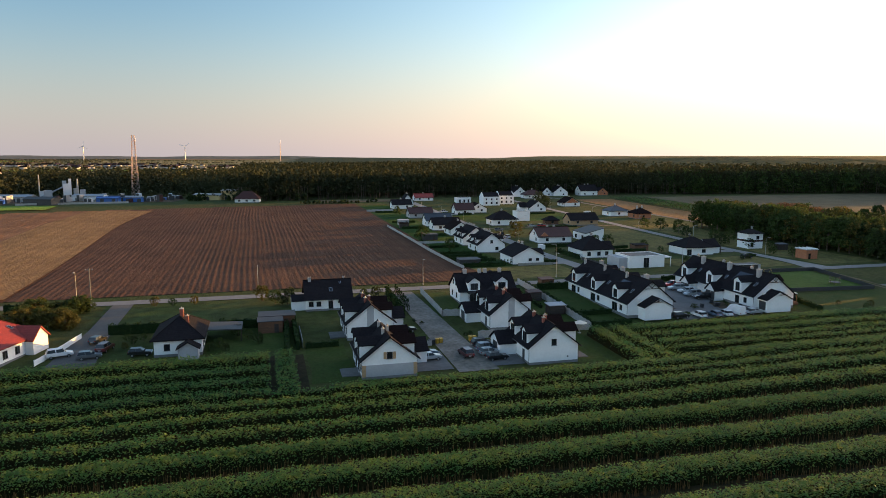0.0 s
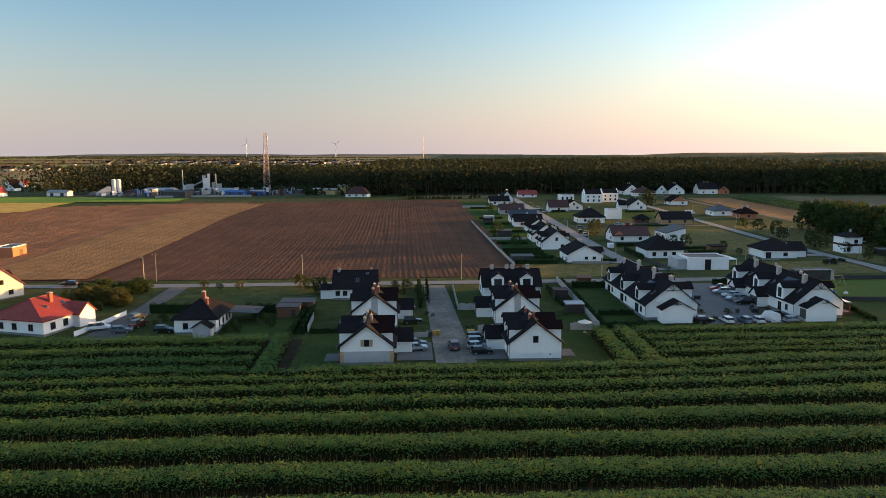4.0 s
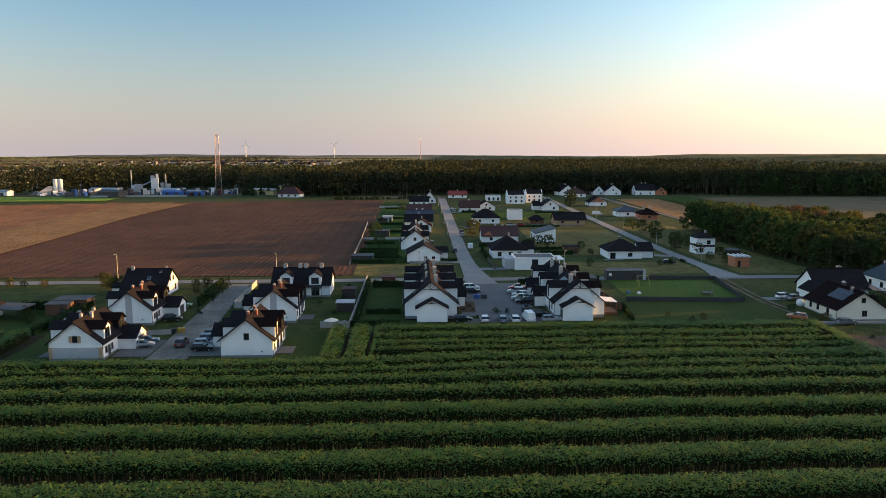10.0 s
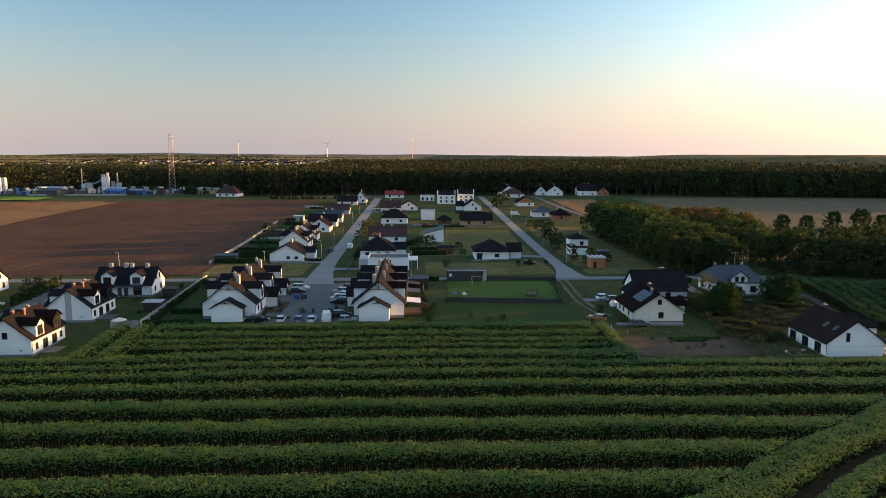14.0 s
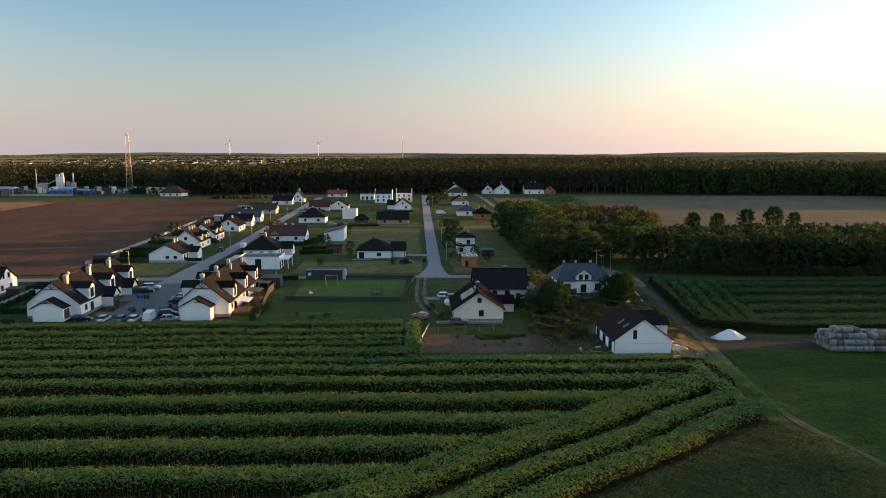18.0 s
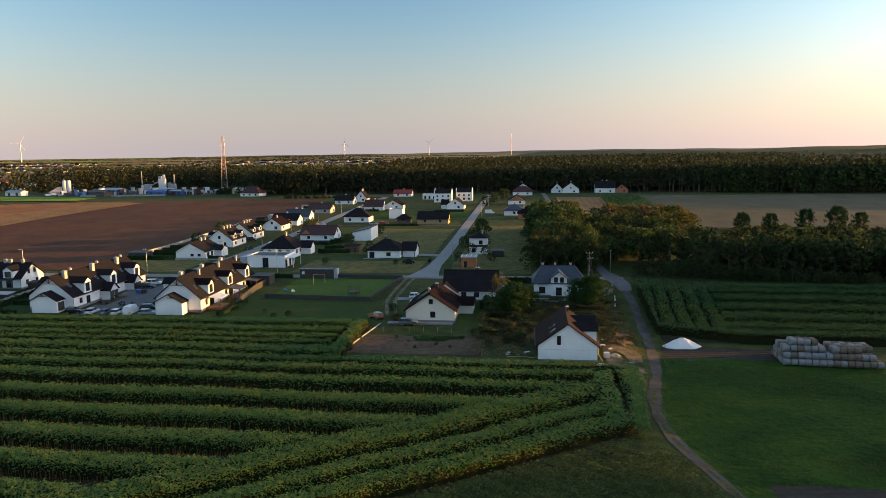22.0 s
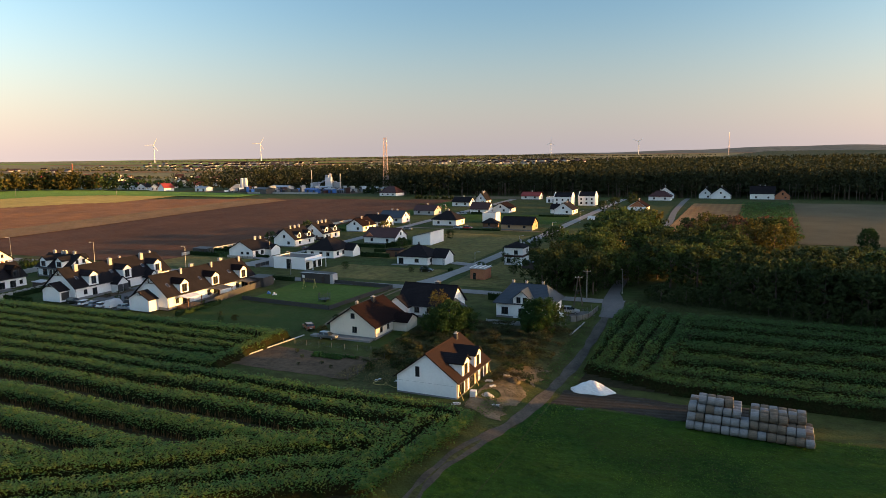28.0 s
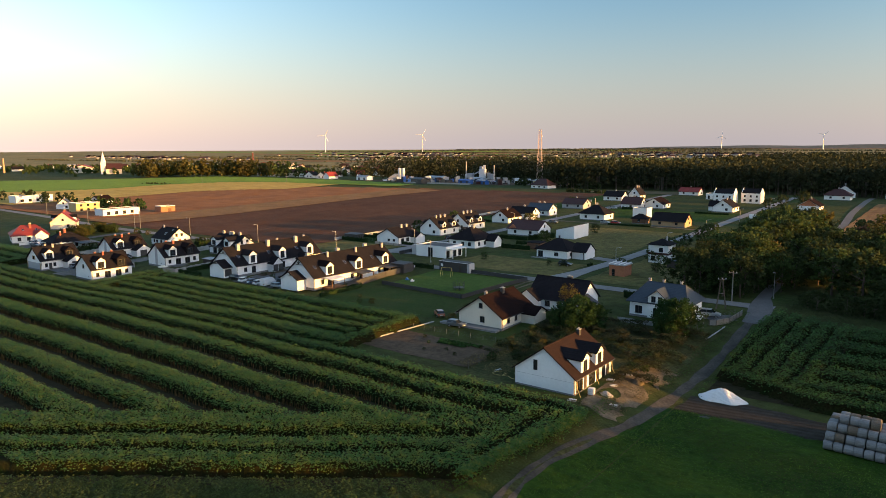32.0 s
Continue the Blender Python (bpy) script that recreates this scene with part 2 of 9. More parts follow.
M["dirt"] = mat("track_dirt", (0.094, 0.085, 0.07), (0.05, 0.046, 0.038), 0.4, 0.95, bump=0.12, bump_scale=4, fine=0.25, spec=0.1)
M["gravel"] = mat("gravel", (0.2, 0.185, 0.16), (0.13, 0.12, 0.10), 0.2, 0.95, bump=0.15, bump_scale=6, fine=0.25, spec=0.1)
M["paving"] = mat("concrete_paving", (0.21, 0.206, 0.2), (0.17, 0.167, 0.162), 0.15, 0.85, bump=0.08, bump_scale=8, fine=0.12)
M["darkpaving"] = mat("dark_paving", (0.12, 0.118, 0.115), (0.09, 0.089, 0.087), 0.2, 0.85, bump=0.08, bump_scale=8, fine=0.15)
M["asphalt"] = mat("asphalt", (0.14, 0.137, 0.132), (0.17, 0.166, 0.16), 0.12, 0.9, bump=0.06, bump_scale=10, fine=0.12)
M["lane"] = mat("lane_asphalt", (0.085, 0.082, 0.08), (0.112, 0.106, 0.1), 0.3, 0.9, bump=0.06, bump_scale=10, fine=0.15)
M["yellowwall"] = mat("yellow_render", (0.6, 0.44, 0.2), (0.53, 0.39, 0.18), 0.35, 0.9, bump=0.1, bump_scale=20, fine=0.04)
M["oldasphalt"] = mat("old_dark_asphalt", (0.062, 0.06, 0.057), (0.085, 0.08, 0.073), 0.4, 0.9, bump=0.06, bump_scale=10, fine=0.15)
M["render"] = mat("white_render", (0.84, 0.84, 0.83), (0.79, 0.79, 0.78), 0.35, 0.9, bump=0.1, bump_scale=20, fine=0.03)
M["cream"] = mat("cream_render", (0.72, 0.66, 0.55), (0.67, 0.61, 0.5), 0.35, 0.9, bump=0.1, bump_scale=20, fine=0.03)
M["greywall"] = mat("grey_render", (0.42, 0.42, 0.43), (0.37, 0.37, 0.38), 0.35, 0.9, bump=0.1, bump_scale=20, fine=0.04)
M["plinth"] = mat("grey_plinth", (0.2, 0.2, 0.2), (0.16, 0.16, 0.16), 0.8, 0.9, bump=0.2)
M["roof"] = tiled(mat("anthracite_tiles", (0.013, 0.012, 0.014), (0.018, 0.016, 0.018), 0.4, 0.8, bump=0.2, fine=0.2, spec=0.04))
M["brownroof"] = tiled(mat("brown_tiles", (0.011, 0.007, 0.0068), (0.015, 0.0085, 0.008), 0.4, 0.85, bump=0.2, fine=0.2, spec=0.03))
M["newroof"] = tiled(mat("terracotta_brown_tiles", (0.019, 0.0115, 0.0095), (0.024, 0.014, 0.011), 0.4, 0.85, bump=0.2, fine=0.2, spec=0.1))
M["redroof"] = tiled(mat("red_tiles", (0.23, 0.034, 0.025), (0.18, 0.028, 0.021), 0.4, 0.6, bump=0.2, fine=0.15, spec=0.3))
M["darkred"] = tiled(mat("dark_red_tiles", (0.055, 0.02, 0.016), (0.042, 0.016, 0.013), 0.4, 0.6, bump=0.2, fine=0.15, spec=0.3))
M["blueroof"] = tiled(mat("slate_blue_tiles", (0.032, 0.042, 0.056), (0.04, 0.05, 0.064), 0.4, 0.5, bump=0.2, fine=0.15, spec=0.3))
M["brick"] = mat("orange_brick", (0.42, 0.17, 0.08), (0.34, 0.13, 0.065), 1.5, 0.9, bump=0.3, fine=0.2)
M["tanbrick"] = mat("tan_block", (0.46, 0.31, 0.17), (0.40, 0.26, 0.14), 1.2, 0.9, bump=0.3, fine=0.15)
M["wood"] = mat("brown_boards", (0.16, 0.075, 0.035), (0.11, 0.05, 0.025), 0.8, 0.7, bump=0.3, fine=0.25, stretch=(1, 1, 6))
M["darkwood"] = mat("dark_boards", (0.05, 0.035, 0.026), (0.035, 0.025, 0.02), 0.8, 0.7, bump=0.3, fine=0.25, stretch=(1, 1, 6))
M["charcoal"] = mat("charcoal_panel", (0.03, 0.031, 0.033), (0.04, 0.04, 0.042), 0.6, 0.6, bump=0.1, fine=0.1)
M["frame"] = mat("anthracite_frame", (0.035, 0.036, 0.038), (0.045, 0.045, 0.047), 2, 0.5)
M["whiteframe"] = mat("white_frame", (0.75, 0.75, 0.74), (0.7, 0.7, 0.69), 2, 0.5)
M["glass"] = mat("window_glass", (0.012, 0.014, 0.017), (0.02, 0.022, 0.026), 0.5, 0.06, spec=0.6)
M["solar"] = mat("solar_panel", (0.012, 0.014, 0.022), (0.016, 0.018, 0.028), 0.5, 0.15, spec=0.5)
M["chimney"] = mat("chimney_render", (0.42, 0.4, 0.38), (0.34, 0.32, 0.3), 1.5, 0.9, bump=0.2, fine=0.1)
M["redbrick"] = mat("red_brick", (0.3, 0.09, 0.055), (0.24, 0.075, 0.05), 1.5, 0.9, bump=0.3, fine=0.2)
M["metal"] = mat("galvanised_steel", (0.45, 0.45, 0.46), (0.38, 0.38, 0.39), 2, 0.4, 0.9)
M["concrete"] = mat("concrete", (0.4, 0.39, 0.37), (0.33, 0.32, 0.3), 0.5, 0.9, bump=0.3, fine=0.15)
M["pole"] = mat("pole_grey", (0.2, 0.185, 0.165), (0.16, 0.15, 0.135), 1, 0.8, fine=0.1)
M["rubber"] = mat("tyre_rubber", (0.015, 0.015, 0.016), (0.022, 0.022, 0.022), 3, 0.9)
M["conifer"] = leafy(mat("conifer_needles", (0.03, 0.038, 0.018), (0.046, 0.048, 0.021), 0.08, 0.9, fine=0.25, random=0.2, spec=0.1), 0.2)
M["leaf"] = leafy(mat("tree_leaves", (0.034, 0.066, 0.017), (0.06, 0.08, 0.02), 0.1, 0.85, fine=0.3, random=0.4, spec=0.2))
M["leaf_dark"] = leafy(mat("dark_tree_leaves", (0.028, 0.044, 0.014), (0.045, 0.058, 0.018), 0.1, 0.9, fine=0.3, random=0.3, spec=0.2))
M["leaf_gold"] = leafy(mat("yellowing_leaves", (0.11, 0.085, 0.018), (0.07, 0.075, 0.018), 0.15, 0.85, fine=0.3, random=0.4, spec=0.2))
M["leaf_rust"] = leafy(mat("rust_leaves", (0.12, 0.06, 0.034), (0.09, 0.06, 0.03), 0.15, 0.85, fine=0.3, random=0.4, spec=0.2))
M["hedge"] = leafy(mat("hedge_leaves", (0.016, 0.036, 0.01), (0.028, 0.048, 0.013), 0.6, 0.9, fine=0.3, random=0.4, spec=0.15), 0.2)
M["garden_leaf"] = leafy(mat("garden_tree_leaves", (0.017, 0.046, 0.013), (0.03, 0.06, 0.015), 0.3, 0.9, fine=0.3, random=0.3, spec=0.15), 0.2)
M["bark"] = mat("bark", (0.07, 0.05, 0.036), (0.10, 0.075, 0.055), 1.5, 0.9, bump=0.5, fine=0.25)
M["crop"] = leafy(mat("crop_leaves", (0.06, 0.165, 0.034), (0.108, 0.195, 0.04), 0.25, 0.5, fine=0.2, random=0.16, spec=0.25), 0.5)
M["cropdark"] = leafy(mat("maize_leaves", (0.036, 0.092, 0.02), (0.056, 0.112, 0.025), 0.06, 0.7, fine=0.3, random=0.5, spec=0.2), 0.3)
M["lowcrop"] = leafy(mat("low_crop_leaves", (0.05, 0.078, 0.016), (0.08, 0.095, 0.022), 0.1, 0.8, fine=0.25, random=0.5, spec=0.2), 0.3)
turning(M["crop"], (0.19, 0.24, 0.042), 0.32)
M["drystem"] = mat("dry_crop_stems", (0.16, 0.085, 0.032), (0.08, 0.06, 0.022), 0.6, 0.9, fine=0.3, random=0.4, spec=0.1)
M["farfield"] = mat("far_green_field", (0.045, 0.1, 0.013), (0.06, 0.11, 0.017), 0.01, 0.95, bump=6.0, bump_scale=0.6, fine=0.15, spec=0.1)
M["yellowgrass"] = mat("yellow_sward", (0.38, 0.265, 0.06), (0.29, 0.22, 0.05), 0.02, 0.95, bump=6.0, bump_scale=0.7, fine=0.2, spec=0.1)
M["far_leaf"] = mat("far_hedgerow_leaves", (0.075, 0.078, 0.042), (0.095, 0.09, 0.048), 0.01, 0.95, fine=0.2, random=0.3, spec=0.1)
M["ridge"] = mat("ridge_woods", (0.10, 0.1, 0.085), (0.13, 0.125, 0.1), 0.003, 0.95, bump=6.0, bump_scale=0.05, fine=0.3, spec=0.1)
M["scrub"] = leafy(mat("scrub_leaves", (0.026, 0.046, 0.012), (0.066, 0.054, 0.022), 0.3, 0.85, fine=0.35, random=0.5, spec=0.15), 0.3)
def fuzz(m, weight, tint):
    """The soft sheen of a dense sward seen at a low angle."""
    b = m.node_tree.nodes["Principled BSDF"]
    b.inputs["Sheen Weight"].default_value, b.inputs["Sheen Roughness"].default_value = weight, 0.5
    b.inputs["Sheen Tint"].default_value = (*tint, 1)
    return m


fuzz(M["farfield"], 0.16, (0.35, 0.6, 0.1))
fuzz(M["drygrass"], 0.04, (0.6, 0.5, 0.2))
fuzz(M["yellowgrass"], 0.1, (0.7, 0.5, 0.2))
fuzz(M["pasture"], 0.05, (0.6, 0.6, 0.25))
M["rank"] = leafy(mat("rank_weeds", (0.03, 0.046, 0.012), (0.052, 0.05, 0.022), 0.3, 0.85, fine=0.3, random=0.4, spec=0.15), 0.3)
M["straw"] = leafy(mat("dry_weed_stems", (0.2, 0.15, 0.06), (0.12, 0.1, 0.04), 0.4, 0.85, fine=0.3, random=0.4, spec=0.15), 0.3)
M["tuft"] = leafy(mat("grass_tufts", (0.017, 0.066, 0.004), (0.082, 0.14, 0.011), 0.11, 0.7, fine=0.3, random=0.5, spec=0.2), 0.3)
M["cropsoil"] = mat("crop_floor", (0.036, 0.028, 0.014), (0.026, 0.024, 0.011), 0.12, 0.95, bump=0.8, bump_scale=3, fine=0.3, spec=0.1)
# near-black, so that the colour itself holds the shade deep among the stems
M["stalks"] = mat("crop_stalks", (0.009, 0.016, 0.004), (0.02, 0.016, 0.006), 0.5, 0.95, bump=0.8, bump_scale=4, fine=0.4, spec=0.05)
M["canopy"] = leafy(mat("forest_canopy", (0.04, 0.05, 0.02), (0.064, 0.062, 0.025), 0.012, 0.95, fine=0.4, random=0.4, detail=8, spec=0.1), 0.15)
M["lime"] = mat("white_lime", (0.75, 0.75, 0.74), (0.66, 0.66, 0.64), 0.6, 0.95, bump=0.6, bump_scale=3, fine=0.06)
M["bale"] = mat("straw_bale", (0.15, 0.118, 0.083), (0.088, 0.07, 0.05), 1.2, 0.9, bump=0.4, fine=0.25)
M["film"] = mat("grey_film", (0.2, 0.2, 0.2), (0.15, 0.148, 0.145), 1.0, 0.6, bump=0.3, fine=0.15)
M["hose"] = mat("yellow_hose", (0.55, 0.42, 0.12), (0.45, 0.34, 0.1), 2, 0.6)


# ---- mesh helpers ----
def ease(u):
    u = np.clip(u, 0, 1)
    return u * u * (3 - 2 * u)


def ground_z(x, y):
    """Height of the ground: a slow rise away from the camera, a low shoulder, and a dip east of the track."""
    x, y = np.asarray(x, float), np.asarray(y, float)
    s = y - 125
    z = 0.0162 * np.clip(s, 0, 370) + 0.004 * np.clip(s, -200, 0) + 1.3 * np.exp(-((y - 195) / 42) ** 2) - 4.5 * ease((y - 500) / 190)
    z = z - 1.7 * ease((x - 172) / 12) * (1 - ease((y - 150) / 30))
    return z + 7 * ease((np.hypot(x, y) - 1400) / 3600)


def gz(x, y):
    return float(ground_z(x, y))


def box(bm, x0, y0, z0, x1, y1, z1):
    v = [bm.verts.new(p) for p in ((x0, y0, z0), (x1, y0, z0), (x1, y1, z0), (x0, y1, z0), (x0, y0, z1), (x1, y0, z1), (x1, y1, z1), (x0, y1, z1))]
    for f in ((3, 2, 1, 0), (4, 5, 6, 7), (0, 1, 5, 4), (1, 2, 6, 5), (2, 3, 7, 6), (3, 0, 4, 7)):
        bm.faces.new([v[i] for i in f])
    return v


def prism(bm, loop, off):
    """A solid from a loop of points pushed along the vector off."""
    a = [bm.verts.new(p) for p in loop]
    b = [bm.verts.new(Vector(p) + Vector(off)) for p in loop]
    bm.faces.new(a[::-1])
    bm.faces.new(b)
    for i in range(len(a)):
        j = (i + 1) % len(a)
        bm.faces.new((a[i], a[j], b[j], b[i]))


def tube(bm, p, q, r, r2=None, n=8):
    p, q = Vector(p), Vector(q)
    r2 = r if r2 is None else r2
    z = (q - p).normalized()
    x = z.orthogonal().normalized()
    y = z.cross(x)
    rings = []
    for c, k in ((p, r), (q, r2)):
        rings.append([bm.verts.new(c + k * (math.cos(2 * math.pi * i / n) * x + math.sin(2 * math.pi * i / n) * y)) for i in range(n)])
    for i in range(n):
        j = (i + 1) % n
        bm.faces.new((rings[0][i], rings[0][j], rings[1][j], rings[1][i]))
    bm.faces.new(rings[0][::-1])
    bm.faces.new(rings[1])


def part(name, bm, material, parent=None, label=""):
    me = bpy.data.meshes.new(name)
    bmesh.ops.recalc_face_normals(bm, faces=bm.faces)
    bm.to_mesh(me)
    bm.free()
    me.materials.append(material)
    ob = new(name, me)
    if parent:
        ob.parent = parent
    return tagged(ob, label)


def thing(name, x, y, rot=0.0, z=None, label="", category="", group=""):
    ob = new(name)
    ob.empty_display_size = 0.5
    ob.matrix_world = pose(x, y, gz(x, y) if z is None else z, 0, 0, rot)
    return tagged(ob, label, category, group)


def raw(name, verts, faces, material, kind="", label="", category="", parent=None):
    """A mesh straight from arrays: verts (n, 3) and faces (m, 3 or 4)."""
    verts, faces = np.asarray(verts, np.float32), np.asarray(faces, np.int32)
    me = bpy.data.meshes.new(name)
    k = faces.shape[1]
    me.vertices.add(len(verts))
    me.vertices.foreach_set("co", verts.ravel())
    me.loops.add(faces.size)
    me.loops.foreach_set("vertex_index", faces.ravel())
    me.polygons.add(len(faces))
    me.polygons.foreach_set("loop_start", np.arange(0, faces.size, k, dtype=np.int32))
    me.update(calc_edges=True)
    me.validate()
    me.materials.append(material)
    ob = new(name, me)
    if parent:
        ob.parent = parent
    return tagged(ob, label, category, kind=kind)


def sheet(name, x0, y0, x1, y1, material, lift=0.06, step=5.0, label="", edge=0.0, inside=None):
    """A piece of ground cover that lies on the terrain; edge: how unevenly it ends, in metres."""
    nx, ny = max(2, int((x1 - x0) / step) + 1), max(2, int((y1 - y0) / step) + 1)
    X, Y = np.meshgrid(np.linspace(x0, x1, nx), np.linspace(y0, y1, ny))
    if edge:
        k = 0.21
        X = X + edge * (np.sin(Y * k * 2.1 + x0) + np.sin(Y * k * 5.3)) * 0.5
        Y = Y + edge * (np.sin(X * k * 1.7 + y0) + np.sin(X * k * 4.7)) * 0.5
    Z = ground_z(X, Y) + lift
    idx = np.arange(nx * ny).reshape(ny, nx)
    F = np.stack([idx[:-1, :-1], idx[:-1, 1:], idx[1:, 1:], idx[1:, :-1]], -1).reshape(-1, 4)
    if inside is not None:
        cx, cy = X.ravel()[F].mean(1), Y.ravel()[F].mean(1)
        F = F[inside(cx, cy)]
    return raw(name, np.stack([X, Y, Z], -1).reshape(-1, 3), F, material, "structure", label)


def ribbon(name, pts, width, material, lift=0.1, step=4.0, label="", thick=0.0):
    """A strip along a line of plan points, laid on the terrain."""
    P = [Vector((p[0], p[1], 0)) for p in pts]
    line = []
    for i in range(len(P) - 1):
        p0, p1, p2, p3 = P[max(i - 1, 0)], P[i], P[i + 1], P[min(i + 2, len(P) - 1)]
        n = max(1, int((p2 - p1).length / step))
        for k in range(n):
            u = k / n
            line.append(0.5 * ((2 * p1) + (p2 - p0) * u + (2 * p0 - 5 * p1 + 4 * p2 - p3) * u * u + (3 * p1 - p0 - 3 * p2 + p3) * u ** 3))
    line.append(P[-1])
    w = width if callable(width) else (lambda s: width)
    V, F = [], []
    m = 4
    for i, p in enumerate(line):
        d = (line[min(i + 1, len(line) - 1)] - line[max(i - 1, 0)]).normalized()
        nrm = Vector((-d.y, d.x, 0))
        ww = w(i / (len(line) - 1))
        for k in range(m + 1):
            q = p + nrm * ww * (0.5 - k / m)
            V.append((q.x, q.y, gz(q.x, q.y) + lift))
    for i in range(len(line) - 1):
        for k in range(m):
            a = i * (m + 1) + k
            F.append((a, a + 1, a + m + 2, a + m + 1))
    return raw(name, V, F, material, "structure", label)


# ---- ground, fields and roads ----
def ground():
    def axis(lo, hi, near_lo, near_hi, step):
        inner = np.arange(near_lo, near_hi + step, step)
        left = near_lo - np.geomspace(step, near_lo - lo, 34)[::-1]
        right = inner[-1] + np.geomspace(step, hi - inner[-1], 34)
        return np.concatenate([left, inner, right])
    xs, ys = axis(-4900, 4900, -130, 260, 3.0), axis(-1500, 4900, 40, 560, 4.0)
    X, Y = np.meshgrid(xs, ys)
    Z = ground_z(X, Y)
    nx, ny = len(xs), len(ys)
    idx = np.arange(nx * ny).reshape(ny, nx)
    F = np.stack([idx[:-1, :-1], idx[:-1, 1:], idx[1:, 1:], idx[1:, :-1]], -1).reshape(-1, 4)
    return raw("ground", np.stack([X, Y, Z], -1).reshape(-1, 3), F, M["grass"], "structure", "rough grassland that reaches the horizon")


def right_of_track(x, y):
    return x > np.interp(y, [60, 71, 78, 84, 89.5, 96.5, 105, 114, 122, 133], [190.5, 187, 184.4, 182.4, 180.4, 179, 179.1, 180.5, 182.2, 183.5])


ground()
# the great ploughed field and what lies beyond it
def ridged(name, angle, spacing, amp, material, label, inside, x0, y0, x1, y1, lift):
    """A tilled field whose furrows are real ridges along an angle from +x."""
    ca, sa = math.cos(radians(angle)), math.sin(radians(angle))
    cor = [(x * ca + y * sa, -x * sa + y * ca) for x in (x0, x1) for y in (y0, y1)]
    us = np.arange(min(c[0] for c in cor), max(c[0] for c in cor), 5.0)
    vs = np.arange(min(c[1] for c in cor), max(c[1] for c in cor), spacing / 4)
    r4 = np.random.default_rng(int(abs(x0)))
    U, V = np.meshgrid(us, vs)
    X, Y = U * ca - V * sa, U * sa + V * ca
    X = X + 0.25 * np.sin(U / 23.0) * sa
    ph = 2 * np.pi * V / spacing + 0.5 * np.sin(V / 11.0)
    Z = ground_z(X, Y) + lift + amp * (0.8 + 0.3 * np.sin(V / 7.3) * np.sin(U / 31.0)) * np.sin(ph) + amp * r4.uniform(-0.75, 0.75, U.shape)
    idx = np.arange(U.size).reshape(U.shape)
    F = np.stack([idx[:-1, :-1], idx[:-1, 1:], idx[1:, 1:], idx[1:, :-1]], -1).reshape(-1, 4)
    F = F[inside(X.ravel()[F].mean(1), Y.ravel()[F].mean(1))]
    used, F = np.unique(F, return_inverse=True)
    return raw(name, np.stack([X, Y, Z], -1).reshape(-1, 3)[used], F.reshape(-1, 4), material, "structure", label)


def soil_end(x):
    """Far edge of the bare soil."""
    return np.interp(x, [-300, -193, -128, -58, 18], [425, 455, 468, 478, 484])


def yellow_x(y):
    return np.interp(y, [360, 390, 415, 470], [-285, -265, -234, -233])


def green_x(y):
    return np.interp(y, [200, 292, 338, 400, 449, 470, 477], [-520, -414, -385, -386, -359, -315, -95])


def green_top(x):
    return np.interp(x, [-800, -627, -561, -512, -460, -393, -257, -158, -95], [260, 351, 398, 453, 515, 528, 522, 500, 492])


ridged("ploughed_field", 90.6, 1.7, 0.055, M["soil"], "bare brown ploughed field with straight furrows",
       lambda x, y: (x > -126) & (x < 18 - (y - 204) * 0.013) & (y > 204) & (y < soil_end(x)), -130, 204, 20, 500, 0.14)
ridged("harrowed_field", 90, 2.4, 0.17, M["soil2"], "reddish harrowed field beside the ploughed one",
       lambda x, y: (x < -121) & (x > -300) & (x > yellow_x(y) - 6) & (y > 210) & (y < soil_end(x)), -300, 204, -110, 490, 0.22)
ribbon("stubble_strip", [(-127, 204), (-129.5, 300), (-131, 385), (-126, 458)], 36, M["stubble"], 0.44, 8, "pale strip of stubble across the brown field")
sheet("green_field", -800, 200, -95, 530, M["farfield"], 0.5, 5, "bright green field before the village", 0.0,
      lambda x, y: (x < green_x(y)) & (y < green_top(x)) & (x < -170))
sheet("fallow_plot", -6, 497, 62, 531, M["greysoil"], 0.2, 5, "grey-brown fallow plot before the wood", 0.8)
sheet("yellow_field", -540, 225, -225, 478, M["yellowgrass"], 0.42, 5, "yellowing grass field beyond the soil", 0.0, lambda x, y: (x < yellow_x(y)) & (x > green_x(y) - 6))
sheet("crop_floor", -140, 20, 177, 149, M["cropsoil"], 0.04, 4, "brown earth between the crop rows", 0.0,
      lambda x, y: ((y < 122.5) & ((x - 143.5) * -0.575 + (y - 66.8) * 0.818 > 2.6) & (x < 174.6)) | ((x < -38) & (y < 143)) | ((x > 19) & (x < 122.5) & (y < 145.6)))
sheet("maize_floor", 185.5, 144, 340, 186, M["cropsoil"], 0.05, 6, "brown earth under the maize")
sheet("green_meadow", 177.5, 20, 420, 133, M["meadow"], 0.05, 2, "lush green meadow beside the track", 0.0, lambda x, y: right_of_track(x + 1.6, y))
sheet("stubble_field", 174.6, 345, 204, 488, M["stubble"], 0.15, 8, "pale golden stubble field", 0.5)
sheet("grey_field", 227, 322, 470, 500, M["greysoil"], 0.15, 10, "grey-brown harrowed field before the wood", 0.5)
sheet("garden_bed", 120.5, 127, 148, 139.5, M["garden"], 0.07, 3, "bare vegetable garden soil", 0.4)
sheet("football_pitch", 90, 172.5, 118.5, 194, M["pitch"], 0.07, 4, "mown backyard football pitch")
sheet("dry_plot", 84, 204, 123, 228, M["drygrass"], 0.06, 5, "dry uncut grass plot", 0.6)
sheet("dry_plot", 83, 244, 123, 318, M["drygrass"], 0.06, 5, "dry uncut grass plot", 0.6)
sheet("dry_plot", 133, 204, 158, 330, M["drygrass"], 0.06, 5, "dry mown meadow beside the wood", 0.8)
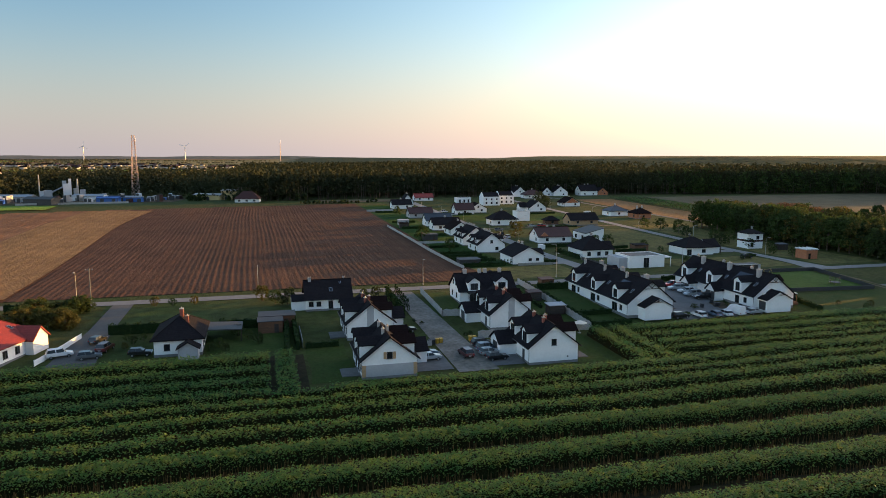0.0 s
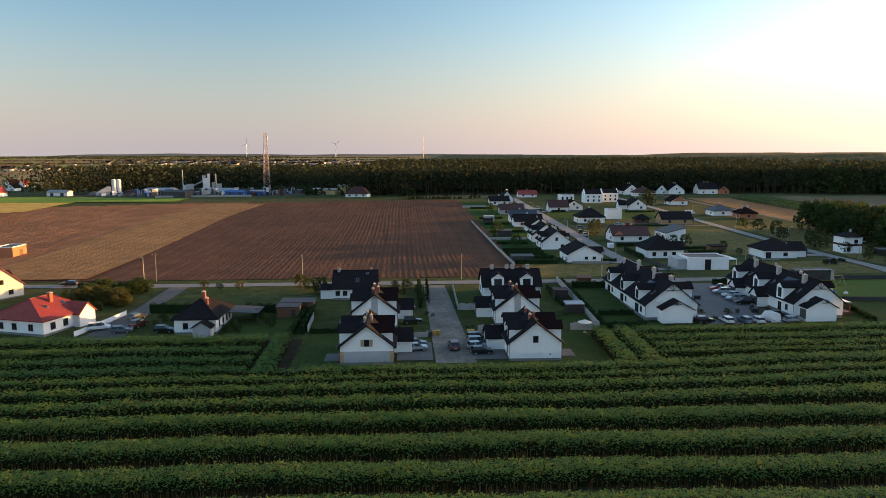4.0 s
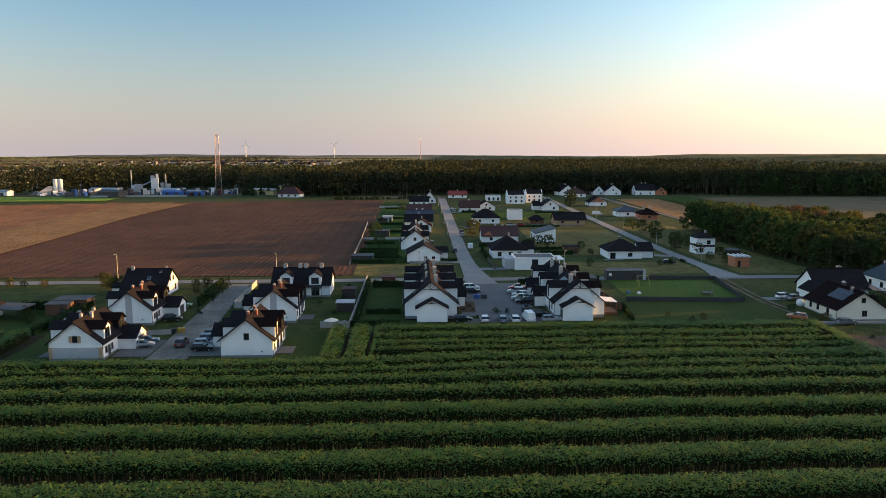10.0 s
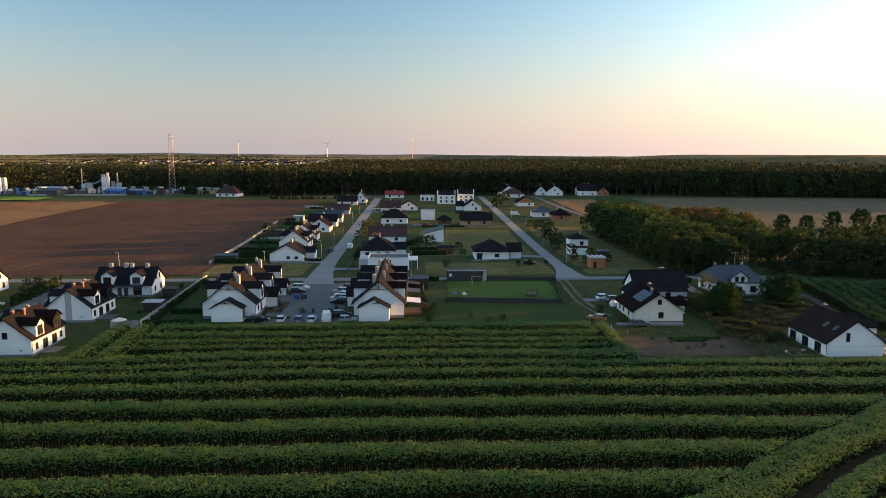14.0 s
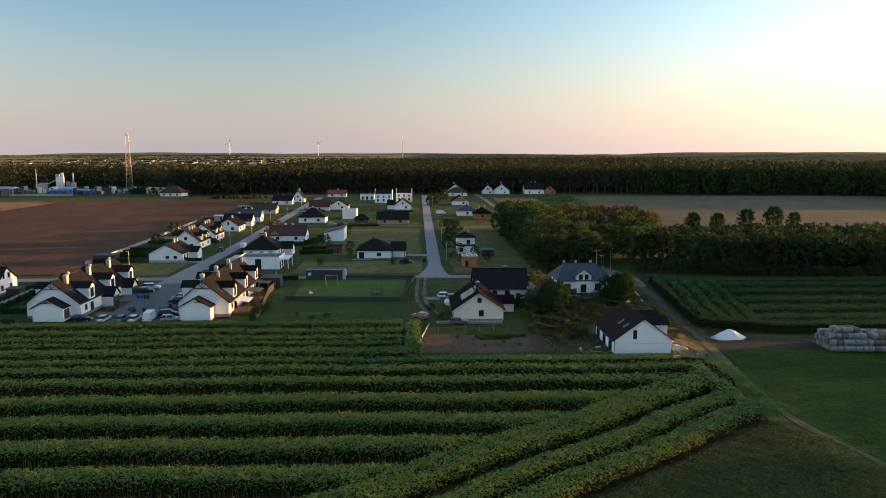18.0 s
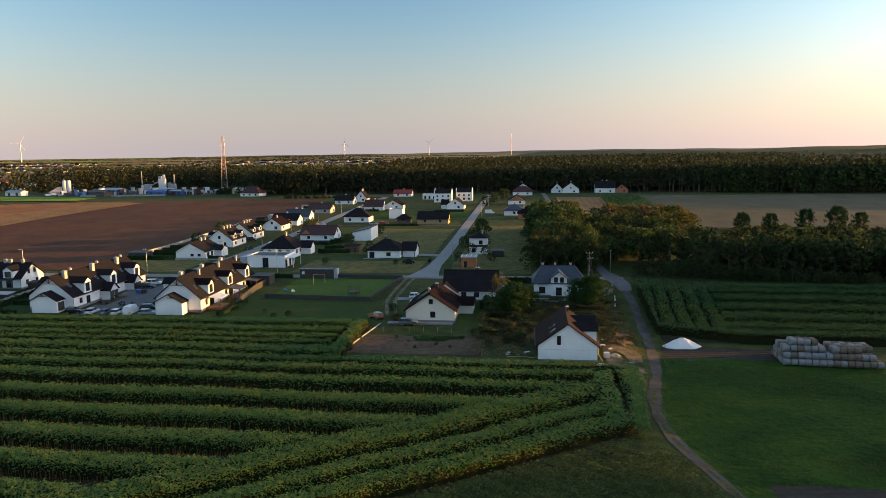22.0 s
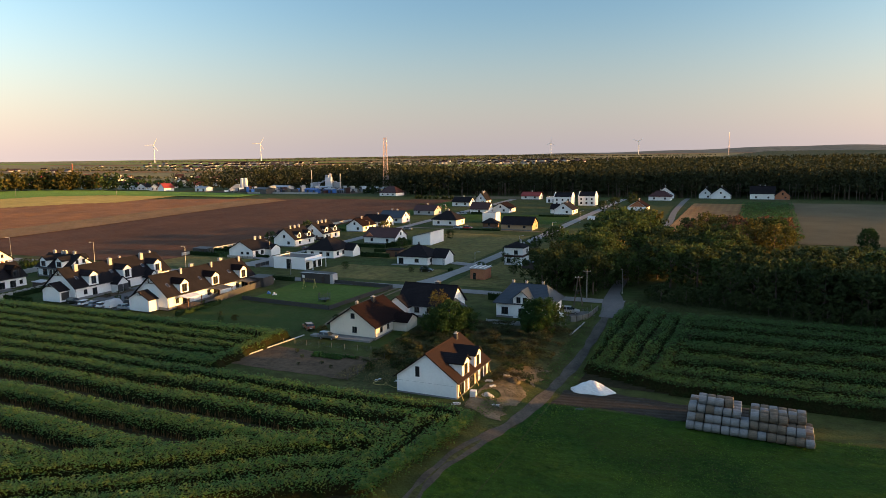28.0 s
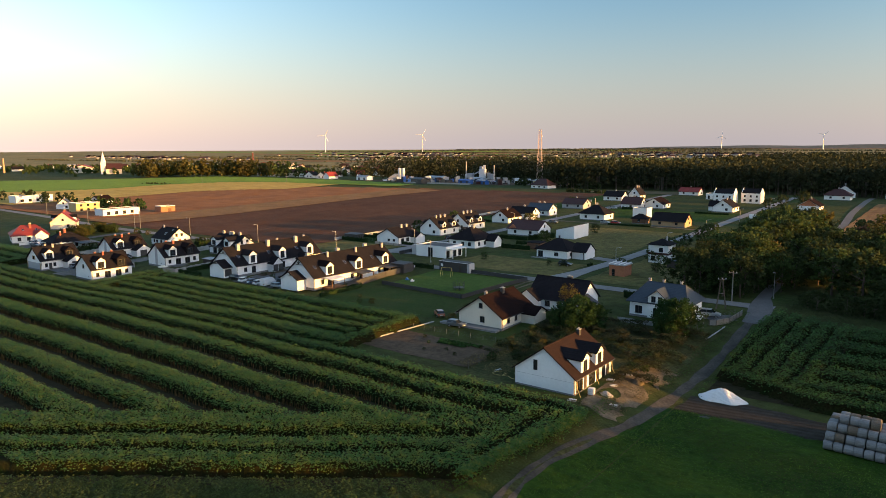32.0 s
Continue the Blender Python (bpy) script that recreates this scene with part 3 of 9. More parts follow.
sheet("dry_plot", 16, 203, 48, 226, M["drygrass"], 0.06, 5, "dry verge grass by the road", 0.6)

ribbon("road_cross", [(-420, 213), (-255, 206), (-175, 201.5), (-110, 195.5), (-40, 195.6), (50, 196.6), (125, 197.5), (180, 197.5), (184, 197.5)], 4.6, M["asphalt"], 0.12, 5, "narrow grey asphalt village road")
ribbon("road_main", [(54.5, 190), (53, 230), (53.2, 340), (54, 470), (54, 500)], lambda s: 9.0 - 4.0 * min(1, s * 8), M["paving"], 0.16, 4, "pale grey paved street between houses")
ribbon("road_east", [(126.4, 197), (127.4, 230), (127.4, 330), (127.6, 470), (127.6, 520)], lambda s: 10.0 - 5.7 * min(1, s * 12), M["paving"], 0.16, 3, "pale grey paved street beside open plots")
TRACK = [(188.5, 62), (185.2, 71), (182.6, 78), (180.6, 84.2), (178.6, 89.5), (177.3, 96.5), (177.4, 105), (178.8, 114), (180.5, 122), (181.7, 133), (182.4, 146), (182.8, 158), (182.9, 172), (182.4, 184)]
ribbon("field_track", TRACK, lambda s: 1.95 + 0.3 * math.sin(s * 37) + 0.25 * math.sin(s * 91) + 0.12 * math.sin(s * 233), M["dirt"], 0.085, 2.0, "worn grey dirt farm track")
ribbon("track_middle", TRACK[:8], lambda s: max(0.05, 0.45 + 0.35 * math.sin(s * 23) + 0.2 * math.sin(s * 61)), M["weeds"], 0.10, 1.5, "patchy grassy middle of the farm track")
ribbon("lane_mouth", [(182.6, 182), (182.4, 190), (181.0, 199), (179.4, 208)], lambda s: 3.0 + 2.2 * math.sin(math.pi * s), M["lane"], 0.13, 1.5, "widened asphalt junction of lane and track")
ribbon("wood_lane", [(182.4, 183), (182.4, 190), (181.6, 197), (179.6, 206), (178.4, 222), (177.4, 245), (176.4, 285), (175, 330), (172.5, 386), (169.5, 430), (168, 480), (166.5, 540)], 3.2, M["lane"], 0.15, 4, "narrow grey asphalt lane through the wood")
sheet("parking_yard", 47, 151, 64.5, 191, M["darkpaving"], 0.10, 4, "grey block-paved parking yard")
ribbon("court_lane", [(-9.6, 128), (-10.5, 158), (-11.5, 192)], lambda s: 7.6 - 2.0 * s, M["gravel"], 0.12, 4, "pale gravel lane between the houses")
sheet("car_bay", -20.5, 130, -13.8, 141, M["darkpaving"], 0.09, 4, "grey paved parking bay")
sheet("car_bay", -6.2, 130, 0, 143, M["darkpaving"], 0.09, 4, "grey paved parking bay")
ribbon("west_drive", [(-81, 145), (-80.6, 160), (-80.0, 175), (-79.6, 193)], lambda s: 9.0 - 4.2 * min(1, s * 2), M["oldasphalt"], 0.10, 4, "grey paved drive")


# ---- houses ----
def window(parent, m, w, h, frame_mat="frame", bars=1, sill=True, name="window", label=""):
    """A framed window standing on the plane y = 0 of the pose m, looking along -y; thick enough to sit in a reveal."""
    up, q = parent, m.copy()
    while up:
        q = up.matrix_basis @ q
        up = up.parent
    if q.translation.y > 220 and (q.to_3x3() @ Vector((0, 1, 0))).y < -0.5:
        return None   # the blind north walls of the far rows
    fm = bmesh.new()
    t = 0.07
    box(fm, -w / 2, -0.05, 0, -w / 2 + t, 0.06, h)
    box(fm, w / 2 - t, -0.05, 0, w / 2, 0.06, h)
    box(fm, -w / 2 + t, -0.05, 0, w / 2 - t, 0.06, t)
    box(fm, -w / 2 + t, -0.05, h - t, w / 2 - t, 0.06, h)
    for k in range(1, bars):
        x = -w / 2 + w * k / bars
        box(fm, x - t / 2, -0.04, t, x + t / 2, 0.05, h - t)
    fr = part(name, fm, M[frame_mat], parent, label)
    fr.matrix_local = m
    gm = bmesh.new()
    box(gm, -w / 2 + t, -0.015, t, w / 2 - t, 0.02, h - t)
    part("pane", gm, M["glass"], fr)
    if sill:
        sm = bmesh.new()
        box(sm, -w / 2 - 0.08, -0.14, -0.05, w / 2 + 0.08, 0.04, 0)
        part("sill", sm, M["greywall"], fr)
    return fr


def face(side, along, z, W, L):
    """A pose on one wall of a house: front (-y), back, east, west; along is measured from the wall's middle."""
    if side == "front":
        return pose(along, -L / 2, z, 0, 0, 0)
    if side == "back":
        return pose(-along, L / 2, z, 0, 0, 180)
    if side == "east":
        return pose(W / 2, along, z, 0, 0, 90)
    return pose(-W / 2, -along, z, 0, 0, -90)


def slab(bm, loop, t):
    """A sloping roof plate of thickness t under a loop of its upper corners."""
    prism(bm, [Vector(p) for p in loop], (0, 0, -t))


def chimney(parent, x, y, z0, z1, w=0.6, d=0.9, material="chimney"):
    bm = bmesh.new()
    box(bm, x - w / 2, y - d / 2, z0, x + w / 2, y + d / 2, z1)
    c = part("chimney", bm, M[material], parent)
    cm = bmesh.new()
    box(cm, x - w / 2 - 0.08, y - d / 2 - 0.08, z1, x + w / 2 + 0.08, y + d / 2 + 0.08, z1 + 0.1)
    part("chimney_cap", cm, M["concrete"], c)
    for k in (-0.22, 0.22):
        pm = bmesh.new()
        tube(pm, (x, y + k, z1 + 0.1), (x, y + k, z1 + 0.35), 0.09, n=6)
        part("flue", pm, M["metal"], c)
    return c


def dormer(h, W, L, eave, ridge, side, along, w=2.6, wall="render", roof="roof", tall=2.3, win=1.5, balcony=False, out=0.0):
    """A gabled dormer that grows out of one slope of a roof whose ridge runs along y."""
    s = 1 if side == "east" else -1
    slope = (ridge - eave) / (W / 2)
    x0 = s * (W / 2 - 0.15 + out)
    zb = eave - 0.1 if out else eave + 0.1
    zt = eave + tall
    za = min(zt + w * 0.36, ridge - 0.15)
    back_w, back_a = s * (ridge - zt) / slope, s * max(0.1, (ridge - za) / slope)
    wm = bmesh.new()
    loop = [(x0, along - w / 2, zb), (x0, along + w / 2, zb), (x0, along + w / 2, zt), (x0, along, za), (x0, along - w / 2, zt)]
    prism(wm, loop, (-s * (abs(x0) - abs(back_w)), 0, 0))
    d = part("dormer", wm, M[wall], h)
    rm = bmesh.new()
    o, t = 0.3, 0.18
    xo = x0 + s * 0.35
    for k in (-1, 1):
        slope_d = (za - zt) / (w / 2)
        lo = (w / 2 + o)
        zlo = zt - o * slope_d
        slab(rm, [(xo, along, za + 0.2), (xo, along + k * lo, zlo + 0.2), (s * (ridge - zlo) / slope, along + k * lo, zlo + 0.2), (back_a, along, za + 0.2)], t)
    part("dormer_roof", rm, M[roof], d)
    q = face(side, s * along if side == "west" else along, 0, abs(x0) * 2, L)
    q = Matrix.Translation((x0, along, zb + 0.35)) @ pose(0, 0, 0, 0, 0, 90 * s)
    window(d, q, win, tall - 0.55, bars=2, sill=False)
    return d


def gable_house(name, x, y, W, L, eave, ridge, rot=0.0, wall="render", roof="roof", over=0.5, label="", category="house", group="", gable_over=0.45, plinth=True, sink=0.4, z=None):
    """A house with a saddle roof whose ridge runs along its own y; x, y is the middle of its plan."""
    h = thing(name, x, y, rot, z, label, category, group)
    wm = bmesh.new()
    prism(wm, [(-W / 2, -L / 2, -sink), (W / 2, -L / 2, -sink), (W / 2, -L / 2, eave), (0, -L / 2, ridge - 0.12), (-W / 2, -L / 2, eave)], (0, L, 0))
    part("wall", wm, M[wall], h)
    slope = (ridge - eave) / (W / 2)
    t = 0.22
    for k in (-1, 1):
        rm = bmesh.new()
        lo = W / 2 + over
        zl = eave - over * slope
        slab(rm, [(0, -L / 2 - gable_over, ridge + 0.12), (k * lo, -L / 2 - gable_over, zl + 0.12), (k * lo, L / 2 + gable_over, zl + 0.12), (0, L / 2 + gable_over, ridge + 0.12)], t)
        part("roof_slope", rm, M[roof], h)
        gm = bmesh.new()
        tube(gm, (k * (lo + 0.06), -L / 2 - gable_over, zl + 0.02), (k * (lo + 0.06), L / 2 + gable_over, zl + 0.02), 0.07, n=6)
        part("gutter", gm, M["frame"], h)
        dm = bmesh.new()
        tube(dm, (k * (W / 2 + 0.06), -L / 2 + 0.15, -0.1), (k * (W / 2 + 0.06), -L / 2 + 0.15, eave - 0.2), 0.05, n=6)
        part("downpipe", dm, M["frame"], h)
    cm = bmesh.new()
    tube(cm, (0, -L / 2 - gable_over, ridge + 0.13), (0, L / 2 + gable_over, ridge + 0.13), 0.12, n=6)
    part("ridge_cap", cm, M[roof], h)
    if plinth:
        pm = bmesh.new()
        box(pm, -W / 2 - 0.02, -L / 2 - 0.02, -sink, W / 2 + 0.02, L / 2 + 0.02, 0.3)
        part("plinth", pm, M["plinth"], h)
    return h


def hip_house(name, x, y, W, L, eave, ridge, rot=0.0, wall="render", roof="roof", over=0.6, ridge_len=None, label="", category="house", group="", sink=0.4, z=None):
    """A house under a hipped roof, its ridge along its own y."""
    h = thing(name, x, y, rot, z, label, category, group)
    part_w = bmesh.new()
    box(part_w, -W / 2, -L / 2, -sink, W / 2, L / 2, eave)
    part("wall", part_w, M[wall], h)
    r = (L - W) / 2 if ridge_len is None else ridge_len / 2
    r = max(r, 0.3)
    a, b, zl = W / 2 + over, L / 2 + over, eave - 0.12
    rm = bmesh.new()
    v = [rm.verts.new(p) for p in ((-a, -b, zl), (a, -b, zl), (a, b, zl), (-a, b, zl), (-a, -b, zl + 0.2), (a, -b, zl + 0.2), (a, b, zl + 0.2), (-a, b, zl + 0.2), (0, -r, ridge), (0, r, ridge))]
    for f in ((3, 2, 1, 0), (0, 1, 5, 4), (1, 2, 6, 5), (2, 3, 7, 6), (3, 0, 4, 7), (4, 5, 8), (5, 6, 9, 8), (6, 7, 9), (7, 4, 8, 9)):
        rm.faces.new([v[i] for i in f])
    part("roof", rm, M[roof], h)
    cm = bmesh.new()
    for p, q in (((0, -r, ridge), (0, r, ridge)), ((-a, -b, zl + 0.2), (0, -r, ridge)), ((a, -b, zl + 0.2), (0, -r, ridge)), ((a, b, zl + 0.2), (0, r, ridge)), ((-a, b, zl + 0.2), (0, r, ridge))):
        tube(cm, p, q, 0.1, n=5)
    part("ridge_cap", cm, M[roof], h)
    pm = bmesh.new()
    box(pm, -W / 2 - 0.02, -L / 2 - 0.02, -sink, W / 2 + 0.02, L / 2 + 0.02, 0.25)
    part("plinth", pm, M["plinth"], h)
    return h


# ---- crops and woods ----
def crop_field(name, x0, x1, y0, y1, inside, band, density, material, label, height=2.3, leaf=0.36, seed=1, thin=0.3, low=0.28):
    """Leaves of a tall crop that stands in broad bands with open lanes; band gives 0 in a lane, up to 1 in a band's middle."""
    rng = np.random.default_rng(seed)
    n = int((x1 - x0) * (y1 - y0) * density)
    x, y = rng.uniform(x0, x1, n), rng.uniform(y0, y1, n)
    v = band(x, y) + rng.uniform(-0.06, 0.06, n)
    keep = inside(x, y) & (v > 0.0)
    x, y, v = x[keep], y[keep], v[keep]
    n = len(x)
    lump = 1 + 0.06 * np.sin(x * 0.83 + 2 * np.sin(y * 0.41)) * np.sin(y * 1.3 + x * 0.11) + 0.11 * np.sin(x * 5.3 + 1.3 * np.sin(y * 2.9)) * np.sin(y * 5.9 + 1.1 * np.sin(x * 3.7))
    top = height * (0.8 + 0.2 * ease(v / 0.25)) * lump * rng.uniform(0.92, 1.06, n)
    side = v < 0.3
    z = top * np.where(side & (rng.random(n) < 0.6), low + (1 - low) * np.sqrt(rng.random(n)), 1.0 - 0.22 * rng.random(n) ** 2)
    a, tilt, size = rng.uniform(0, 2 * np.pi, n), rng.uniform(-0.3, 0.7, n), leaf * rng.uniform(0.6, 1.3, n)
    d = np.stack([np.cos(a) * np.cos(tilt), np.sin(a) * np.cos(tilt), -np.sin(tilt)], -1)
    s = np.stack([-np.sin(a), np.cos(a), rng.uniform(-0.45, 0.45, n)], -1)
    c = np.stack([x, y, ground_z(x, y) + z], -1)
    L, Wd = d * size[:, None], s * (size * thin)[:, None]
    V = np.stack([c, c + 0.45 * L + Wd, c + L, c + 0.45 * L - Wd], 1)
    V[:, 1, 2] += 0.08 * size
    V[:, 3, 2] += 0.08 * size
    return raw(name, V.reshape(-1, 3), np.arange(4 * n).reshape(-1, 4), material, "stuff", label, "crop")


def stripe(w, lane):
    """Across a band: 0 at its two edges, 1 in its middle, below 0 in the lane."""
    b = (np.mod(w, 1.0) - lane) / (1 - lane)
    return np.where(b < 0, -1.0, 1 - np.abs(2 * b - 1))


def off_edge(x, y):
    """Distance inside the slanting south-eastern edge of the field."""
    return (x - 143.5) * -0.575 + (y - 66.8) * 0.818


BAND_FAR = (58.8, 67.0, 75.3, 83.6, 91.9, 100.2)   # far edges of the broad bands, the same all along the field
BAND_EAST = ((103.7, 108.4), (110.3, 114.6), (115.5, 119.1), (120.4, 125.7), (126.6, 129.4), (130.2, 133.5), (134.5, 138.8), (139.8, 144.8))
BAND_MID = ((102.3, 106.8), (108.7, 112.9), (113.7, 116.4), (117.3, 121.9))
BAND_WEST = ((102.0, 106.4), (108.2, 112.2), (113.5, 117.0), (118.2, 122.7), (124.2, 128.5), (130.0, 134.5), (136.0, 142.2))


def across(u, lo, hi):
    """Across one band: 0 at its two edges, 1 in its middle, below 0 outside."""
    b = (u - lo) / (hi - lo)
    return np.where((b < 0) | (b > 1), -1.0, 1 - np.abs(2 * b - 1))


def main_bands(x, y):
    """Bands along x; beside the slanting edge and the track they run along the edge instead."""
    yy = y + 0.35 * np.sin(x / 19.0) + 0.25 * np.sin(x / 6.1 + y / 8) + 0.12 * np.sin(x / 1.9 + y)
    v = np.full(np.shape(x), -1.0)
    for far in BAND_FAR:
        v = np.maximum(v, across(yy, far - 4.5, far))
    east = ease((x - 8) / 45)
    west = ease((-30 - x) / 20)
    for k in range(8):
        e = BAND_EAST[k]
        m = BAND_MID[k] if k < 4 else e
        w = BAND_WEST[k] if k < 7 else (150, 151)
        lo = m[0] + (e[0] - m[0]) * east + (w[0] - m[0]) * west
        hi = m[1] + (e[1] - m[1]) * east + (w[1] - m[1]) * west
        v = np.maximum(v, across(yy, lo + 0.7, hi))
    d = off_edge(x, y) + 0.35 * np.sin((x + y) / 7.0) + 0.12 * np.sin((x + y) / 1.7)
    side = np.maximum(np.maximum(across(d, 3.4, 7.3), across(d, 8.6, 12.2)), across(d, 14.6, 20.6))
    v = np.where(d < 20.6, side, v)
    xx = x + 0.15 * np.sin(y / 2.1)
    v = np.where((xx > 168.4) & (y > 92) & (y < 113.5) & (d > 6.5), np.maximum(across(xx, 168.5, 171.7), across(xx, 172.6, 176.6)), v)
    v = np.where((x > 18) & (x < 28.5) & (y > 123), stripe((x - 18) / 4.6, 0.2), v)
    v = np.where((x > 118.6) & (x < 122.6) & (y > 125), across(x + 0.3 * np.sin(y / 1.3), 119.2, 122.4), v)
    return np.where((x > -46) & (x < -36.8) & (y > 120), stripe((x + 46) / 4.6, 0.2), v)


def in_main(x, y):
    top = np.where(x < -38, 142.4, np.where(x < 19, 122.0, np.where(x < 122.5, 145.0, 121.3 - 0.07 * (x - 121))))
    return (y < top) & (x < 176.4 - 0.12 * np.maximum(0, 111 - y)) & (off_edge(x, y) > 3.2) & ~((x > -41.5) & (x < -37) & (y > 120))


def weedy(x, y):
    """Patches of rank weeds in the meadow, drawn out along the slope."""
    return np.sin(x * 0.13 + 1.3 * np.sin(y * 0.11)) + np.sin(y * 0.21 + 0.9 * np.sin(x * 0.09) + 2.0) + 0.5 * np.sin(x * 0.5 + y * 0.4)


def dark_plot(x, y):
    return (y < 81.5) & (x > 186.5)


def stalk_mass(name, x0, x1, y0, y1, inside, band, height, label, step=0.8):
    """The dense stalks inside the bands, under the leaves, coloured near-black for their shade."""
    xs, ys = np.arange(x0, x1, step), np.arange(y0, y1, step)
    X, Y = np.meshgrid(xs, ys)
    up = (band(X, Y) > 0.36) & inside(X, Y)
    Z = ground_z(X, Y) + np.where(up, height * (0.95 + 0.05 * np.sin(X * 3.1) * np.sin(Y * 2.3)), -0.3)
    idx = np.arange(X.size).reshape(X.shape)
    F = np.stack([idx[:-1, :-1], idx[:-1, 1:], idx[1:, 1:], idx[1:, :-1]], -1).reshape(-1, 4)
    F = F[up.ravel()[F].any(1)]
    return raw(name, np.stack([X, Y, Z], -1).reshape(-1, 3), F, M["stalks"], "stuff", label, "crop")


stalk_mass("crop_stalks", -125, 178, 56, 146, lambda x, y: in_main(x, y) & (off_edge(x, y) > 4.0) & (x < 174.6 - 0.12 * np.maximum(0, 111 - y)), main_bands, 1.7, "dense stalks of the tall crop, their shade painted near-black", 0.7)
EDGE = lambda y: 176.4 - 0.12 * np.maximum(0, 111 - y)
crop_field("crop_edge", 171, 177, 90, 121, lambda x, y: (x < EDGE(y) + 0.15) & (x > EDGE(y) - 1.7) & (y < 117.6), lambda x, y: 0.28 - 0.0 * x, 95, M["crop"], "leafy green side of the crop along the track", 2.15, 0.34, 33, 0.3, 0.04)
crop_field("crop_rows", -78, 177, 60, 99, in_main, main_bands, 50, M["crop"], "tall leafy green crop in broad bands with open lanes", 2.25, 0.31)
crop_field("crop_rows", -100, 177, 98, 146, in_main, main_bands, 25, M["crop"], "tall leafy green crop in broad bands with open lanes", 2.25, 0.38, 3)


def stems(name, x0, x1, y0, y1, inside, band, density, material, label, height, seed):
    """Upright dry stems along the open flanks of the bands."""
    rng = np.random.default_rng(seed)
    n = int((x1 - x0) * (y1 - y0) * density)
    x, y = rng.uniform(x0, x1, n), rng.uniform(y0, y1, n)
    v = band(x, y)
    keep = inside(x, y) & (v > -0.05) & (v < 0.16)
    x, y = x[keep], y[keep]
    n = len(x)
    h = height * rng.uniform(0.45, 1.0, n)
    a = rng.uniform(0, np.pi, n)
    w = np.stack([np.cos(a), np.sin(a), np.zeros(n)], -1) * rng.uniform(0.03, 0.07, n)[:, None]
    c = np.stack([x, y, ground_z(x, y) - 0.05], -1)
    t = c + np.stack([rng.normal(0, 0.1, n), rng.normal(0, 0.1, n), h], -1)
    V = np.stack([c - w, c + w, t + w * 0.5, t - w * 0.5], 1)
    return raw(name, V.reshape(-1, 3), np.arange(4 * n).reshape(-1, 4), material, "stuff", label, "crop")


stems("dry_stems", -100, 166, 60, 125, lambda x, y: in_main(x, y) & (off_edge(x, y) > 20.8), main_bands, 22, M["drystem"], "dry brown lower stems along the crop lanes", 1.3, 6)


def maize_in(x, y):
    return (y < 183.5 + 0.52 * np.maximum(0, 198 - x)) & (y > 143.5 + np.maximum(0, 203 - x) * 0.33) & (x > 185.6 + 0.0 * y)


def maize_bands(x, y):
    xx = x + 0.2 * np.sin(y / 2.3)
    yy = y + 0.25 * np.sin(x / 3.1) + 0.4 * np.sin(x / 17.0)
    split = 199.5 + 0.10 * (y - 147)
    ns = stripe((xx - 185.6 - 0.08 * (y - 147)) / 3.5, 0.17)
    ew = np.full(np.shape(x), -1.0)
    for lo, hi in ((141.5, 147.6), (148.6, 153.4), (155.2, 160.2), (161.8, 166.6), (168.3, 173.0), (174.6, 178.6), (179.6, 184.0)):
        ew = np.maximum(ew, across(yy, lo, hi))
    return np.where(y < 147.0 + np.maximum(0, 203 - x) * 0.3, across(yy - np.maximum(0, 203 - x) * 0.33, 142.5, 148.8), np.where(xx < split, ns, ew))


stalk_mass("maize_stalks", 184, 330, 141, 190, maize_in, maize_bands, 1.7, "dense stalks of the maize, their shade painted near-black", 0.8)
crop_field("maize_rows", 184, 330, 141, 190, maize_in, maize_bands, 26, M["cropdark"], "dark green maize in rows", 2.3, 0.42, 2, 0.24)


def blob_trees(name, xs, ys, heights, material, label, rng, clumps=26, spread=0.26, leaf=0.9, base=0.25, conical=True, z0=None):
    """Many trees as one mass: every tree a cloud of small tilted leaf plates about a tapering core."""
    n = len(xs)
    u = rng.random((n, clumps))
    hgt = base + (1 - base) * u
    rad = spread * ((1.02 - u) ** 0.8 if conical else np.sqrt(np.clip(1 - (2 * u - 0.9) ** 2, 0.05, 1))) * np.sqrt(rng.random((n, clumps))) ** 0.6
    ang = rng.uniform(0, 2 * np.pi, (n, clumps))
    H = heights[:, None]
    g = ground_z(xs, ys)[:, None] if z0 is None else z0[:, None]
    c = np.stack([xs[:, None] + rad * H * np.cos(ang), ys[:, None] + rad * H * np.sin(ang), g + hgt * H], -1).reshape(-1, 3)
    m = len(c)
    size = (leaf * rng.uniform(0.6, 1.4, m))[:, None]
    d1 = rng.normal(size=(m, 3))
    d1 /= np.linalg.norm(d1, axis=1)[:, None]
    d2 = np.cross(d1, rng.normal(size=(m, 3)))
    d2 /= np.linalg.norm(d2, axis=1)[:, None]
    d3 = np.cross(d1, d2)
    V = np.stack([c + d1 * size, c + d2 * size, c - d1 * size * 0.8 + d3 * size * 0.3, c - d2 * size * 0.9 + d3 * size * 0.3], 1)
    return raw(name, V.reshape(-1, 3), np.arange(4 * m).reshape(-1, 4), material, "stuff", label, "trees")


rng = np.random.default_rng(5)


def forest_front(x):
    """Plan line of the forest's near edge."""
    return 540 + 12 * np.sin(x / 90.0) + 7 * np.sin(x / 31.0) - 45 * ease((x - 330) / 200) - 0.30 * np.clip(x - 430, 0, 400)


